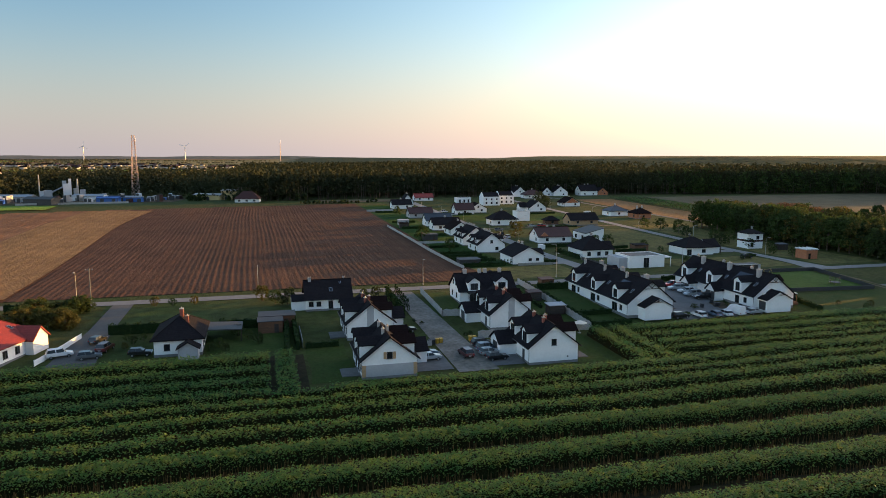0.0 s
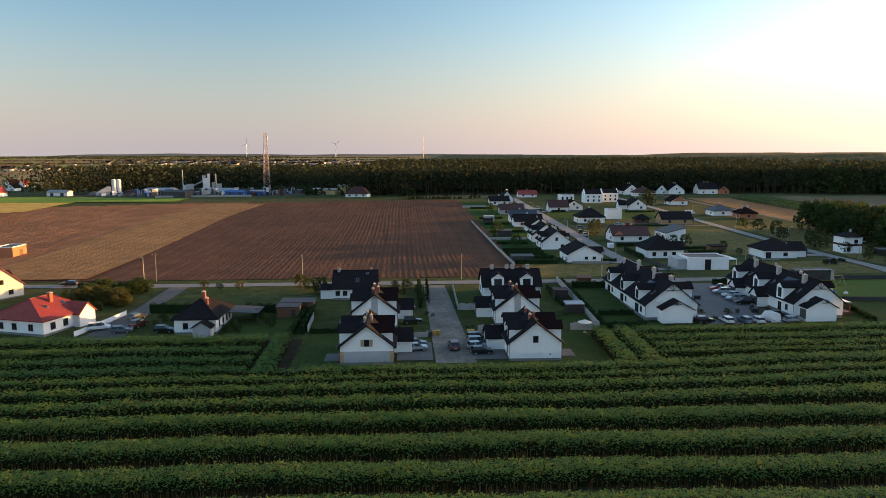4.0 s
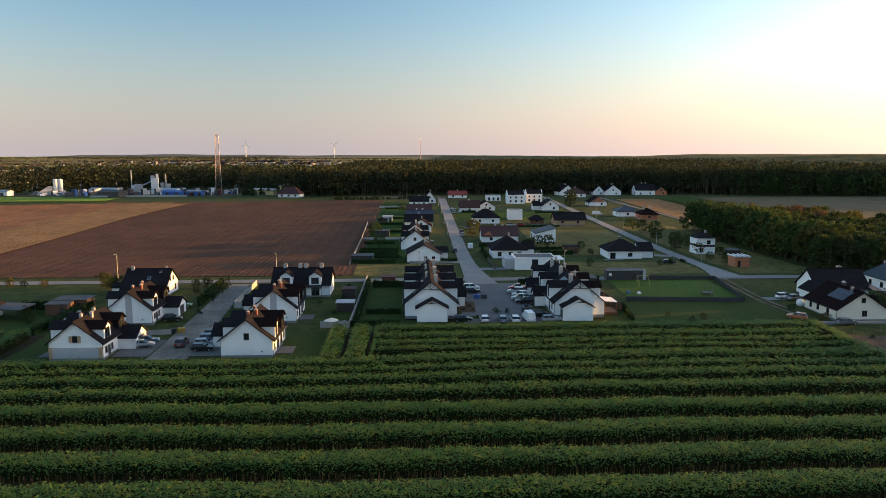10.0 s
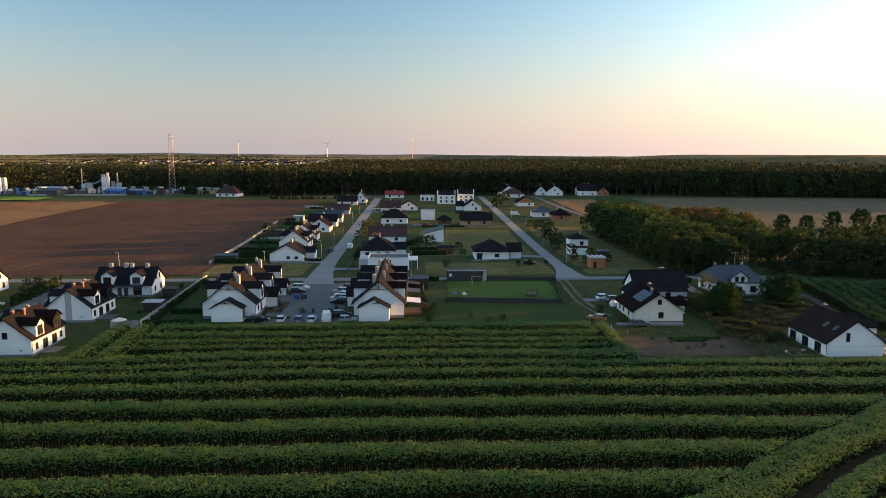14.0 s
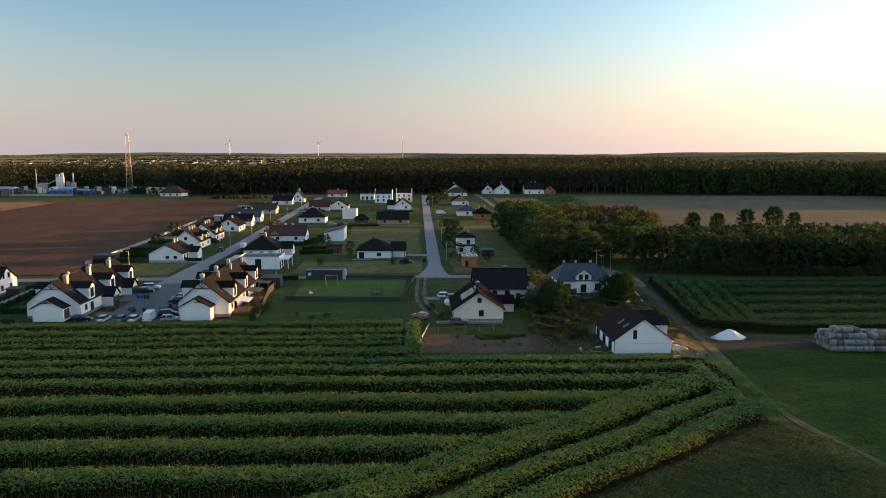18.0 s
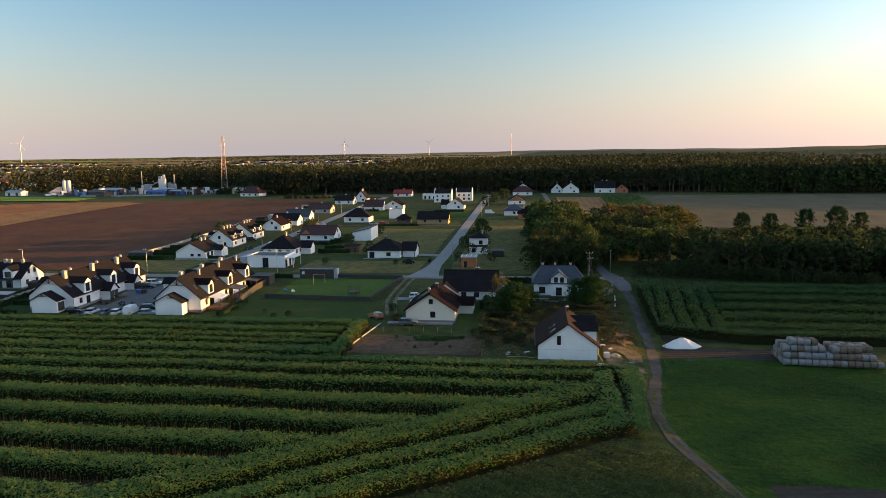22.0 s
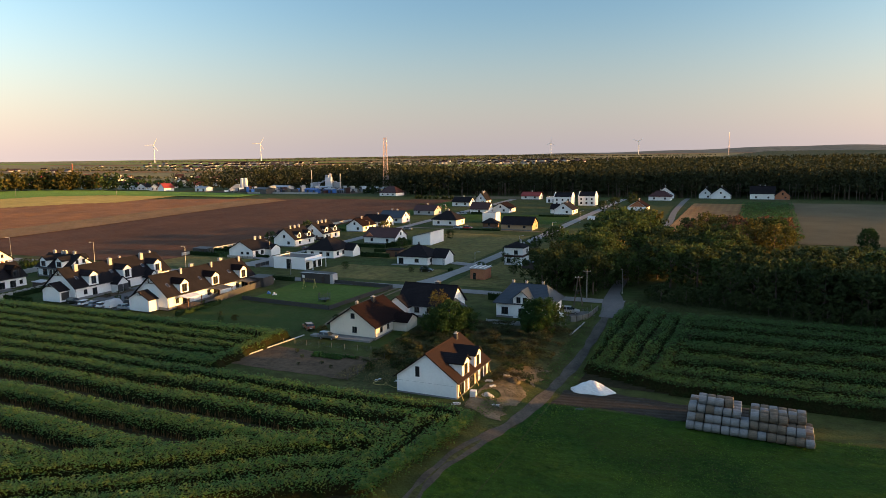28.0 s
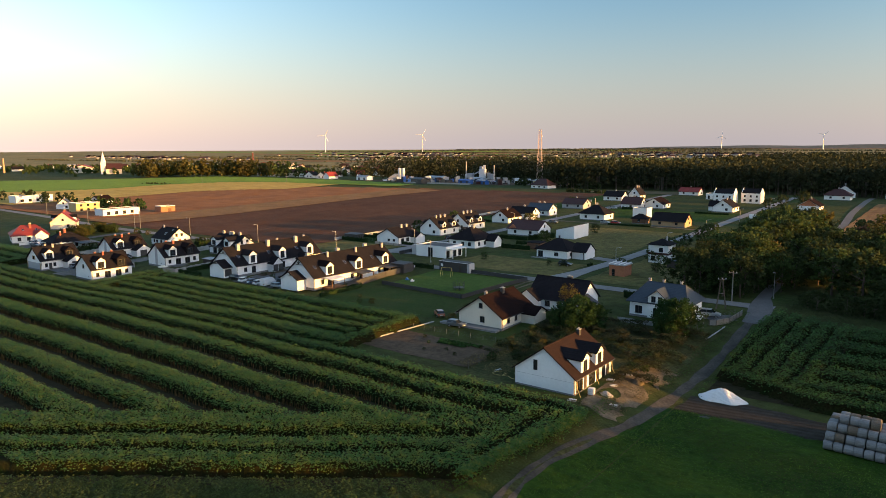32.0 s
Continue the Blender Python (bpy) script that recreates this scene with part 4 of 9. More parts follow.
n = 4600
fx = rng.uniform(-62, 720, n)
fy = forest_front(fx) + rng.random(n) ** 1.5 * 130
blob_trees("pine_forest", fx, fy, rng.uniform(16, 22, n) + 2 * ease((fx - 100) / 200), M["conifer"], "dark pine forest edge behind the village", rng, 27, 0.13, 0.95, 0.22)
n = 9000
fx = rng.uniform(-80, 1250, n)
fy = forest_front(fx) + 110 + rng.random(n) ** 1.3 * 900
blob_trees("pine_forest", fx, fy, rng.uniform(19, 23, n) + 3 * ease((fx - 60) / 300) * (1 - ease((fx - 550) / 500)), M["conifer"], "deep pine forest behind the village", rng, 9, 0.17, 1.6, 0.6)
n = 800
fx = rng.uniform(285, 640, n)
fy = forest_front(fx) - 4 + rng.random(n) * 50
blob_trees("forest_edge_trees", fx, fy, rng.uniform(12, 22, n), M["leaf"], "broadleaved trees at the forest edge", rng, 60, 0.3, 0.8, 0.1, False)
tb = bmesh.new()
for k in range(700):
    x = rng.uniform(-62, 720)
    y = float(forest_front(x)) + rng.uniform(0, 14)
    z = gz(x, y)
    tube(tb, (x, y, z - 0.3), (x, y, z + 10), 0.22, 0.15, 5)
tagged(part("pine_trunks", tb, M["bark"]), "bare pine trunks at the forest edge", "trees", kind="stuff")


def canopy():
    xs = np.concatenate([np.linspace(-80, 900, 160), 900 + np.geomspace(8, 3900, 60)])
    ys = np.concatenate([np.linspace(0, 900, 130), 900 + np.geomspace(10, 3200, 70)])
    X, Y0 = np.meshgrid(xs, ys)
    Y = forest_front(X) + 70 + Y0
    r2 = np.random.default_rng(8)
    Z = ground_z(X, Y) + 14 + 3.5 * r2.random(X.shape) + 4 * ease((X - 60) / 300) * (1 - ease((X - 550) / 500)) - 10 * ease((Y0 - 450) / 1800) + 14 * ease((X - 0.3 * Y - 60) / 420) * ease((Y0 - 150) / 600)
    idx = np.arange(X.size).reshape(X.shape)
    F = np.stack([idx[:-1, :-1], idx[:-1, 1:], idx[1:, 1:], idx[1:, :-1]], -1).reshape(-1, 4)
    c = Y0.ravel()[F].mean(1)
    cx = X.ravel()[F].mean(1)
    F = F[c < 800 + 3400 * ease((cx + 80) / 350)]
    return raw("forest_canopy", np.stack([X, Y, Z], -1).reshape(-1, 3), F, M["canopy"], "stuff", "rolling roof of the pine forest", "trees")


canopy()
# ---- the houses of the place ----
def skylight(h, W, eave, ridge, side, along, up=0.45, w=0.8, l=1.2):
    """A roof window lying on one slope."""
    s = 1 if side == "east" else -1
    slope = math.atan2(ridge - eave, W / 2)
    x = s * W / 2 * (1 - up)
    z = eave + (ridge - eave) * up + 0.13
    m = Matrix.Translation((x, along, z)) @ Matrix.Rotation(s * slope, 4, "Y")
    fm = bmesh.new()
    box(fm, -l / 2, -w / 2, 0, l / 2, w / 2, 0.07)
    f = part("roof_window", fm, M["metal"], h)
    f.matrix_local = m
    gm = bmesh.new()
    box(gm, -l / 2 + 0.08, -w / 2 + 0.08, 0.07, l / 2 - 0.08, w / 2 - 0.08, 0.085)
    part("pane", gm, M["glass"], f)


def solar(h, W, eave, ridge, side, along, cols=3, rows=2, up=0.5):
    s = 1 if side == "east" else -1
    slope = math.atan2(ridge - eave, W / 2)
    for i in range(cols):
        for j in range(rows):
            bm = bmesh.new()
            box(bm, -0.82, -0.48, 0, 0.82, 0.48, 0.05)
            p = part("solar_panel", bm, M["solar"], h)
            u = up + (j - (rows - 1) / 2) * 1.7 / math.hypot(W / 2, ridge - eave)
            p.matrix_local = Matrix.Translation((s * W / 2 * (1 - u), along + (i - (cols - 1) / 2) * 1.0, eave + (ridge - eave) * u + 0.2)) @ Matrix.Rotation(s * slope, 4, "Y")


def wing(h, x0, y0, x1, y1, z1, z2, axis="x", wall="render", roof="roof", name="garage_wing"):
    """A lower wing with its own saddle roof; axis: the direction of its ridge."""
    wm = bmesh.new()
    o = 0.35
    rm = bmesh.new()
    if axis == "y":
        c = (x0 + x1) / 2
        prism(wm, [(x0, y0, -0.4), (x1, y0, -0.4), (x1, y0, z1), (c, y0, z2 - 0.1), (x0, y0, z1)], (0, y1 - y0, 0))
        for k, xe in ((-1, x0), (1, x1)):
            dz = o * (z2 - z1) / ((x1 - x0) / 2)
            slab(rm, [(c, y0 - o, z2 + 0.12), (xe + k * o, y0 - o, z1 - dz + 0.12), (xe + k * o, y1 + 0.1, z1 - dz + 0.12), (c, y1 + 0.1, z2 + 0.12)], 0.2)
    else:
        c = (y0 + y1) / 2
        prism(wm, [(x0, y0, -0.4), (x0, y1, -0.4), (x0, y1, z1), (x0, c, z2 - 0.1), (x0, y0, z1)], (x1 - x0, 0, 0))
        for k, ye in ((-1, y0), (1, y1)):
            dz = o * (z2 - z1) / ((y1 - y0) / 2)
            slab(rm, [(x0 - o, c, z2 + 0.12), (x0 - o, ye + k * o, z1 - dz + 0.12), (x1 + o, ye + k * o, z1 - dz + 0.12), (x1 + o, c, z2 + 0.12)], 0.2)
    w = part(name, wm, M[wall], h)
    part("wing_roof", rm, M[roof], w)
    return w


def gate_door(h, m, w=2.5, ht=2.2, material="frame", name="garage_door"):
    bm = bmesh.new()
    box(bm, -w / 2, -0.06, 0, w / 2, 0.05, ht)
    d = part(name, bm, M[material], h)
    d.matrix_local = m
    for k in range(1, 4):
        sm = bmesh.new()
        box(sm, -w / 2 + 0.05, -0.085, ht * k / 4 - 0.03, w / 2 - 0.05, -0.06, ht * k / 4 + 0.03)
        part("door_rib", sm, M["charcoal"], d)
    return d


def timber(h, y, z0, z1, w, material="darkwood"):
    """King-post framing set in a gable's point."""
    bm = bmesh.new()
    tube(bm, (-w / 2, y, z0), (w / 2, y, z0), 0.09, n=4)
    tube(bm, (0, y, z0), (0, y, z1), 0.09, n=4)
    tube(bm, (0, y, z0), (w * 0.2, y, z0 + (z1 - z0) * 0.55), 0.07, n=4)
    tube(bm, (0, y, z0), (-w * 0.2, y, z0 + (z1 - z0) * 0.55), 0.07, n=4)
    part("gable_timber", bm, M[material], h)


def duplex(x, y, court, label, shutters=False, band=False):
    """The four matching gabled houses round the gravel court; court: the side on which their garages lie."""
    W, L, e, r = 9.6, 12.6, 3.35, 7.1
    h = gable_house("gabled_house", x, y + L / 2, W, L, e, r, roof="roof", label=label, group="houses round the gravel court")
    other = "east" if court == "west" else "west"
    for side in ("east", "west"):
        for a in (-3.4, 3.1):
            # east dormer roofs take browner tiles, the low sun's tint put into the colour
            dormer(h, W, L, e - 0.2, r, side, a, 2.9, tall=2.45, win=1.9, out=0.35 if side == other else 0.0, roof="brownroof" if side == "east" else "roof")
    h.children[1].data.materials[0] = M["roof"]
    s = -1 if court == "west" else 1
    x0, x1 = (s * W / 2, s * (W / 2 + 3.4))
    wing(h, min(x0, x1), 0.6, max(x0, x1), 6.0, 2.5, 4.2, "x")
    gate_door(h, face(court, 3.2 * (1 if court == "east" else -1), 0.05, abs(x1) * 2, L))
    if "stripe" not in label:
        window(h, face("front", 0.0, 3.25, W, L), 1.0, 1.25)
    if shutters:
        for k in (-1, 1):
            bm = bmesh.new()
            box(bm, k * 0.82 - 0.27, -0.05, 0, k * 0.82 + 0.27, 0.0, 1.25)
            part("shutter", bm, M["tanbrick"], h).matrix_local = face("front", 0, 3.25, W, L)
    if band:
        bm = bmesh.new()
        box(bm, -W / 2 - 0.04, -L / 2 - 0.05, 0.3, W / 2 + 0.04, -L / 2 + 0.02, 2.35)
        part("lower_facade", bm, M["greywall"], h, "grey lower facade")
        for k in (-1, 1):
            bm = bmesh.new()
            box(bm, k * (W / 2 - 0.3) - 0.33, -L / 2 - 0.07, 0.3, k * (W / 2 - 0.3) + 0.33, -L / 2 + 0.02, 2.35)
            part("corner_panel", bm, M["tanbrick"], h, "ochre corner panel")
    else:
        bm = bmesh.new()
        box(bm, W / 2 - 2.2, -L / 2 - 0.04, 0.9, W / 2 - 1.9, -L / 2 + 0.01, 1.15)
        part("vent", bm, M["frame"], h)
    for a in (-4.5, -1.4, 2.0, 4.6):
        window(h, face(other, a, 0.15 if abs(a) < 3 else 0.9, W, L), 1.8 if abs(a) < 3 else 1.0, 2.1 if abs(a) < 3 else 1.25, bars=2)
    for a in (-4.6, -2.0):
        window(h, face(court, a, 0.9, W, L), 0.9, 1.25)
    gate_door(h, face(court, -3.3 if court == "east" else 3.3, 0.05, W, L), 1.0, 2.1, "charcoal", "entrance_door")
    for xx, yy in ((-0.5, -2.3), (0.6, -0.4), (-0.4, 2.8)):
        chimney(h, xx, yy, r - 1.0, r + 0.55, 0.45, 0.6, "redbrick" if not band else "chimney")
    bm = bmesh.new()
    box(bm, s * -1 * (W / 2) if s > 0 else W / 2, -4.2, -0.25, s * -1 * (W / 2 + 3.2) if s > 0 else W / 2 + 3.2, 0.6, 0.06)
    part("terrace", bm, M["darkpaving"], h)
    return h


duplex(5.0, 129.0, "west", "white gabled house with dark tiles and brick chimneys")
duplex(-25.9, 128.1, "east", "white gabled house with grey lower facade and shutters", True, True)
duplex(5.3, 152.8, "west", "white gabled house with a grey centre stripe")
duplex(-25.6, 152.0, "east", "white gabled house with a grey centre stripe beside the drive")
for hh in [o for o in scene.objects if o.get("label", "").startswith("white gabled house with a grey centre stripe")]:
    bm = bmesh.new()
    prism(bm, [(-0.7, -6.34, 0.3), (0.7, -6.34, 0.3), (0.7, -6.34, 6.3), (0, -6.34, 6.85), (-0.7, -6.34, 6.3)], (0, 0.06, 0))
    part("centre_stripe", bm, M["greywall"], hh, "grey rendered centre stripe")


def cross_house(x, y, W, L, label, lit_gable=False):
    """Two-storey house, ridge along x, two gabled dormers to the front."""
    e, r = 3.2, 6.6
    h = gable_house("two_gable_house", x, y, W, L, e, r, 90, label=label, group="houses round the gravel court")
    # in the house's own axes the front looks along its west side
    for a in (-3.6, 3.6):
        dormer(h, W, L, e - 0.2, r, "west", a, 3.0, tall=2.2, win=1.9, out=0.5)
        dormer(h, W, L, e - 0.2, r, "east", a, 3.0, tall=2.2, win=1.9)
        window(h, face("west", -a, 0.15, W, L), 2.0, 2.15, bars=2)
    for a in (-0.8, 0.8):
        gate_door(h, face("west", a, 0.05, W, L), 1.0, 2.1, "charcoal", "entrance_door")
    for side in ("front", "back"):
        for a in (-2.2, 1.8):
            window(h, face(side, a, 0.9, W, L), 1.0, 1.35, bars=2)
            window(h, face(side, a * 0.6, 3.9, W, L), 0.95, 1.3)
    for yy in (-L / 2 + 2.6, -0.7, 0.8, L / 2 - 2.6):
        chimney(h, 0.1, yy, r - 0.8, r + 0.9, 0.6, 0.9)
    bm = bmesh.new()
    box(bm, -W / 2 - 1.4, -5.4, 2.55, -W / 2, 5.4, 2.7)
    b = part("canopy_roof", bm, M["charcoal"], h)
    for yy in (-5.2, 0, 5.2):
        bm = bmesh.new()
        box(bm, -W / 2 - 1.35, yy - 0.07, -0.2, -W / 2 - 1.2, yy + 0.07, 2.55)
        part("canopy_post", bm, M["charcoal"], b)
    return h


cross_house(7.5, 181.0, 9.4, 14.4, "white two-gabled house with dark roof and four chimneys")

ph = gable_house("plain_roof_house", -31.7, 181.6, 9.4, 10.6, 2.9, 6.4, 90, label="white house with one plain steep dark roof", group="houses round the gravel court")
for a in (-4.2, -2.4, 0.4, 3.2):
    window(ph, face("west", a, 0.2 if a > 0 else 0.9, 9.4, 10.6), 1.1, 2.0 if a > 0 else 1.2, bars=2)
for a, z in ((-2.6, 0.8), (2.4, 0.8), (-1.1, 3.4), (1.1, 3.4)):
    window(ph, face("front", a, z, 9.4, 10.6), 1.0, 1.5 if z < 2 else 1.2, bars=2)
skylight(ph, 9.4, 2.9, 6.4, "west", -0.6, 0.42)
skylight(ph, 9.4, 2.9, 6.4, "west", -3.0, 0.8, 0.5, 0.7)
chimney(ph, -0.3, 4.2, 5.6, 7.0, 0.45, 0.7)
chimney(ph, 0.4, -4.0, 5.6, 6.8, 0.3, 0.3, "metal")
wing(ph, -3.4, 5.2, 1.6, 8.6, 2.3, 3.2, "y", name="side_wing")


def terrace(x, y0, W, L, yard, label):
    """A long row of three white dwellings stepping back from the crop, with a low garage before the first gable."""
    e, r = 3.3, 8.0
    h = gable_house("terrace_house", x, y0 + L / 2, W, L, e, r, label=label, group="terraces at the parking yard")
    outer = "east" if yard == "west" else "west"
    s = 1 if yard == "east" else -1
    wing(h, -3.7 + 0.6 * s, -L / 2 - 3.0, 3.0 + 0.6 * s, -L / 2 + 0.1, 2.75, 4.6, "y", name="front_garage")
    gate_door(h, face(yard, -L / 2 - 1.4 if yard == "east" else L / 2 + 1.4, 0.05, 2 * (3.0 + 0.6 if yard == "east" else 3.7 + 0.6), L), 2.3, 2.1)
    timber(h, -L / 2 - 0.3, r - 1.7, r - 0.1, 3.6)
    timber(h, -L / 2 - 3.2, 3.75, 4.5, 2.2)
    bm = bmesh.new()
    box(bm, -W / 2 + 2.2, -L / 2 - 0.45, 3.4, -W / 2 + 3.0, -L / 2 - 0.02, 4.0)
    part("air_conditioner", bm, M["whiteframe"], h)
    for k, a in enumerate((-L / 2 + 5.8, -L / 2 + 17.2, -L / 2 + 28.6)):
        dormer(h, W, L, e - 0.1, r, yard, a, 3.0, tall=2.7, win=1.5, out=0.5)
        # brown on east-facing dormers only: the sunlit tone is painted into these tiles
        dormer(h, W, L, e - 0.1, r, outer, a, 2.8, tall=2.6, win=1.7, out=0.3, roof="brownroof" if outer == "east" else "roof")
        for side in (yard, outer):
            skylight(h, W, e, r, side, a + 3.4, 0.42)
            skylight(h, W, e, r, side, a - 3.2, 0.42)
            window(h, face(side, (a - 2.6) * (1 if side == "east" else -1), 0.9, W, L), 1.1, 1.3, bars=2)
            window(h, face(side, (a + 0.4) * (1 if side == "east" else -1), 0.1, W, L), 1.5 if side == yard else 2.4, 2.1, bars=2)
        chimney(h, 1.2 * s, a - 1.6, r - 1.8, r + 0.75, 0.8, 1.1)
        chimney(h, -0.9 * s, a + 3.8, r - 1.2, r + 0.5, 0.5, 0.6)
        if k:
            xo = s * W / 2
            xe = s * (W / 2 + 2.6)
            wing(h, min(xo, xe), a - 5.6, max(xo, xe), a - 1.9, 2.6, 4.3, "x")
            for da in (-4.7, -2.8):
                gate_door(h, face(yard, (a + da) * (1 if yard == "east" else -1), 0.05, 2 * abs(xe), L), 1.7, 2.1)
    return h


t1 = terrace(39.8, 154.2, 11.6, 33.5, "east", "long white terrace with dark roof and white chimneys")
t2 = terrace(73.2, 154.2, 11.2, 33.5, "west", "long white terrace with dark roof and sunlit porch")
solar(t1, 11.6, 3.3, 8.0, "west", -9.0, 4, 2)
solar(t2, 11.2, 3.3, 8.0, "west", -8.0, 5, 2, 0.55)
for a in (-11.2, 0.4, 11.8):
    bm = bmesh.new()
    slab(bm, [(5.6, a - 2.6, 2.9), (9.4, a - 2.6, 2.55), (9.4, a + 2.6, 2.55), (5.6, a + 2.6, 2.9)], 0.14)
    c = part("porch_roof", bm, M["whiteframe"] if a < -5 else M["charcoal"], t2)
    for yy in (a - 2.4, a + 2.4):
        bm = bmesh.new()
        box(bm, 9.15, yy - 0.09, -0.4, 9.33, yy + 0.09, 2.45)
        part("porch_post", bm, M["wood"], c)
    bm = bmesh.new()
    box(bm, 5.6, a - 2.7, -0.4, 9.6, a + 2.7, 0.25)
    part("porch_deck", bm, M["wood"], t2)

# house with cream walls in its garden
k = gable_house("cream_house", 135.4, 156.6, 11.1, 13.4, 2.7, 6.4, wall="cream", roof="brownroof", label="cream house with brown tiled roof and solar panels")
solar(k, 11.1, 2.7, 6.4, "west", -2.0, 6, 2, 0.6)
window(k, face("front", 0.2, 4.0, 11.1, 13.4), 0.95, 1.15)
window(k, face("front", 0.6, 0.95, 11.1, 13.4), 1.15, 1.35, bars=2)
for a in (-4, -1, 3):
    window(k, face("east", a, 0.9, 11.1, 13.4), 1.0, 1.3)
    window(k, face("west", a, 0.9, 11.1, 13.4), 1.0, 1.3)
chimney(k, 0.5, 1.5, 5.2, 7.2, 0.7, 0.9, "frame")
chimney(k, -0.6, -3.5, 5.2, 6.9, 0.5, 0.5, "metal")
w = wing(k, 5.5, 1.2, 9.0, 6.2, 2.3, 3.6, "x", "cream", "brownroof", "side_wing")
bm = bmesh.new()
box(bm, -9.5, -8.6, -0.35, 5.2, -6.9, 0.05)
part("drive_slab", bm, M["paving"], k)

# dark-roofed house behind it
nn = gable_house("dark_roof_house", 142.8, 174.0, 9.6, 13.2, 2.9, 6.9, 90, label="white house with a broad dark roof and side wing")
wing(nn, -6.4, 3.2, -1.0, 9.0, 2.5, 4.6, "x", name="front_wing")
window(nn, pose(-6.4, 6.0, 0.9, 0, 0, -90), 1.3, 1.2, bars=2)
for a in (-1.6, 1.6):
    window(nn, face("west", a, 0.9, 9.6, 13.2), 1.3, 1.3, bars=2)
for a in (-2, 2):
    window(nn, face("front", a, 0.9, 9.6, 13.2), 1.1, 1.3)
chimney(nn, 0.3, -1.5, 6.2, 7.5, 0.5, 1.2, "frame")
bm = bmesh.new()
slab(bm, [(-1.0, -9.6, 2.6), (-1.0, -6.4, 4.4), (-6.6, -6.4, 2.6), (-6.6, -9.6, 2.3)], 0.15)
c = part("carport_roof", bm, M["charcoal"], nn)
for yy in (-9.4, -6.7):
    bm = bmesh.new()
    box(bm, -6.5, yy - 0.08, -0.5, -6.34, yy + 0.08, 2.2)
    part("carport_post", bm, M["darkwood"], c)

# blue-roofed house
u = hip_house("blue_roof_house", 165.0, 180.6, 10.6, 12.6, 3.2, 7.0, 90, roof="blueroof", ridge_len=8.4, label="pale house with a slate-blue hipped roof and front gable")
wm = bmesh.new()
prism(wm, [(-5.75, -2.0, 0), (-5.75, 2.0, 0), (-5.75, 2.0, 4.6), (-5.75, 0, 6.2), (-5.75, -2.0, 4.6)], (5.0, 0, 0))
d = part("front_gable", wm, M["render"], u)
rm = bmesh.new()
for s in (-1, 1):
    slab(rm, [(-6.3, 0, 6.45), (-6.3, s * 2.5, 4.4), (-2.0, s * 2.5, 4.4), (-0.8, 0, 6.45)], 0.18)
part("gable_roof", rm, M["blueroof"], d)
for s in (-0.75, 0.75):
    window(d, pose(-5.75, s, 3.5, 0, 0, -90), 0.95, 1.35, bars=2)
window(u, face("west", 0.0, 0.15, 11.5, 12.6), 1.5, 2.1, bars=2)
for a in (-4.2, 3.9):
    window(u, face("west", a, 0.6, 10.6, 12.6), 1.6, 1.7, bars=2)
for a in (-2.5, 2.2):
    window(u, face("front", a, 0.9, 10.6, 12.6), 1.2, 1.4)
    window(u, face("back", a, 0.9, 10.6, 12.6), 1.2, 1.4)
for yy in (-3.2, 0.8, 4.0):
    chimney(u, 0.5, yy, 6.2, 7.4, 0.35, 0.5)

# unfinished white house by the track
j = gable_house("new_house", 164.8, 132.2, 10.9, 14.2, 3.1, 7.1, roof="newroof", label="newly built white house with brown roof and bare dormers", gable_over=0.3, z=0.05)
window(j, face("front", -1.6, 3.1, 10.9, 14.2), 0.75, 1.75, sill=False)
for a in (-3.2, 2.2):
    dormer(j, 10.9, 14.2, 3.0, 7.1, "east", a, 2.9, tall=2.4, win=1.3, out=0.15)
for a in (-4.8, -1.6):
    skylight(j, 10.9, 3.1, 7.1, "west", a, 0.5)
for a in (-5.2, -0.6, 3.9):
    window(j, face("east", a, 0.1, 10.9, 14.2), 2.3 if a < 3 else 1.2, 2.2, bars=2, sill=False)
    window(j, face("west", a, 0.1, 10.9, 14.2), 2.2, 2.2, bars=2, sill=False)
for a in (-3.1, 1.6, 5.6):
    bm = bmesh.new()
    box(bm, 5.42, a - 0.5, 0.3, 5.5, a + 0.5, 2.3)
    part("wood_panel", bm, M["darkwood"], j)
chimney(j, 0.4, 4.5, 6.2, 7.8, 0.5, 0.7, "frame")
bm = bmesh.new()
box(bm, -5.47, -7.14, 2.2, 5.47, -7.1, 2.23)
part("facade_joint", bm, M["greywall"], j)
for yy in (-6.6, 0.4, 6.8):
    bm = bmesh.new()
    tube(bm, (5.6, yy, 3.0), (5.75, yy + 0.1, 1.2), 0.06, n=6)
    tube(bm, (5.75, yy + 0.1, 1.2), (6.6, yy - 0.3, -0.1), 0.06, n=6)
    part("drain_hose", bm, M["hose"], j)

# bungalows and villas along the streets
e = hip_house("hip_bungalow", 107.1, 239.8, 11.0, 11.4, 2.9, 6.2, 90, ridge_len=1.6, label="white bungalow with a dark hipped roof and corner porch")
window(e, face("west", 1.7, 0.95, 11.0, 11.4), 1.5, 1.2, bars=2)
window(e, face("west", -4.2, 0.1, 11.0, 11.4), 1.8, 2.2, bars=2)
for a in (-3.0, 2.4):
    window(e, face("front", a, 0.95, 11.0, 11.4), 1.2, 1.2, bars=2)
chimney(e, 0.6, 0.4, 5.2, 7.0, 0.4, 0.5, "frame")
w = wing(e, -2.2, -10.6, 5.0, -5.5, 2.6, 5.0, "y", name="porch_wing")
for yy in (-10.4, -6.2):
    bm = bmesh.new()
    box(bm, -3.3, yy - 0.1, -0.4, -3.1, yy + 0.1, 2.6)
    part("porch_post", bm, M["darkwood"], w)
bm = bmesh.new()
box(bm, -7.4, 1.0, -0.35, -5.5, 7.2, 0.06)
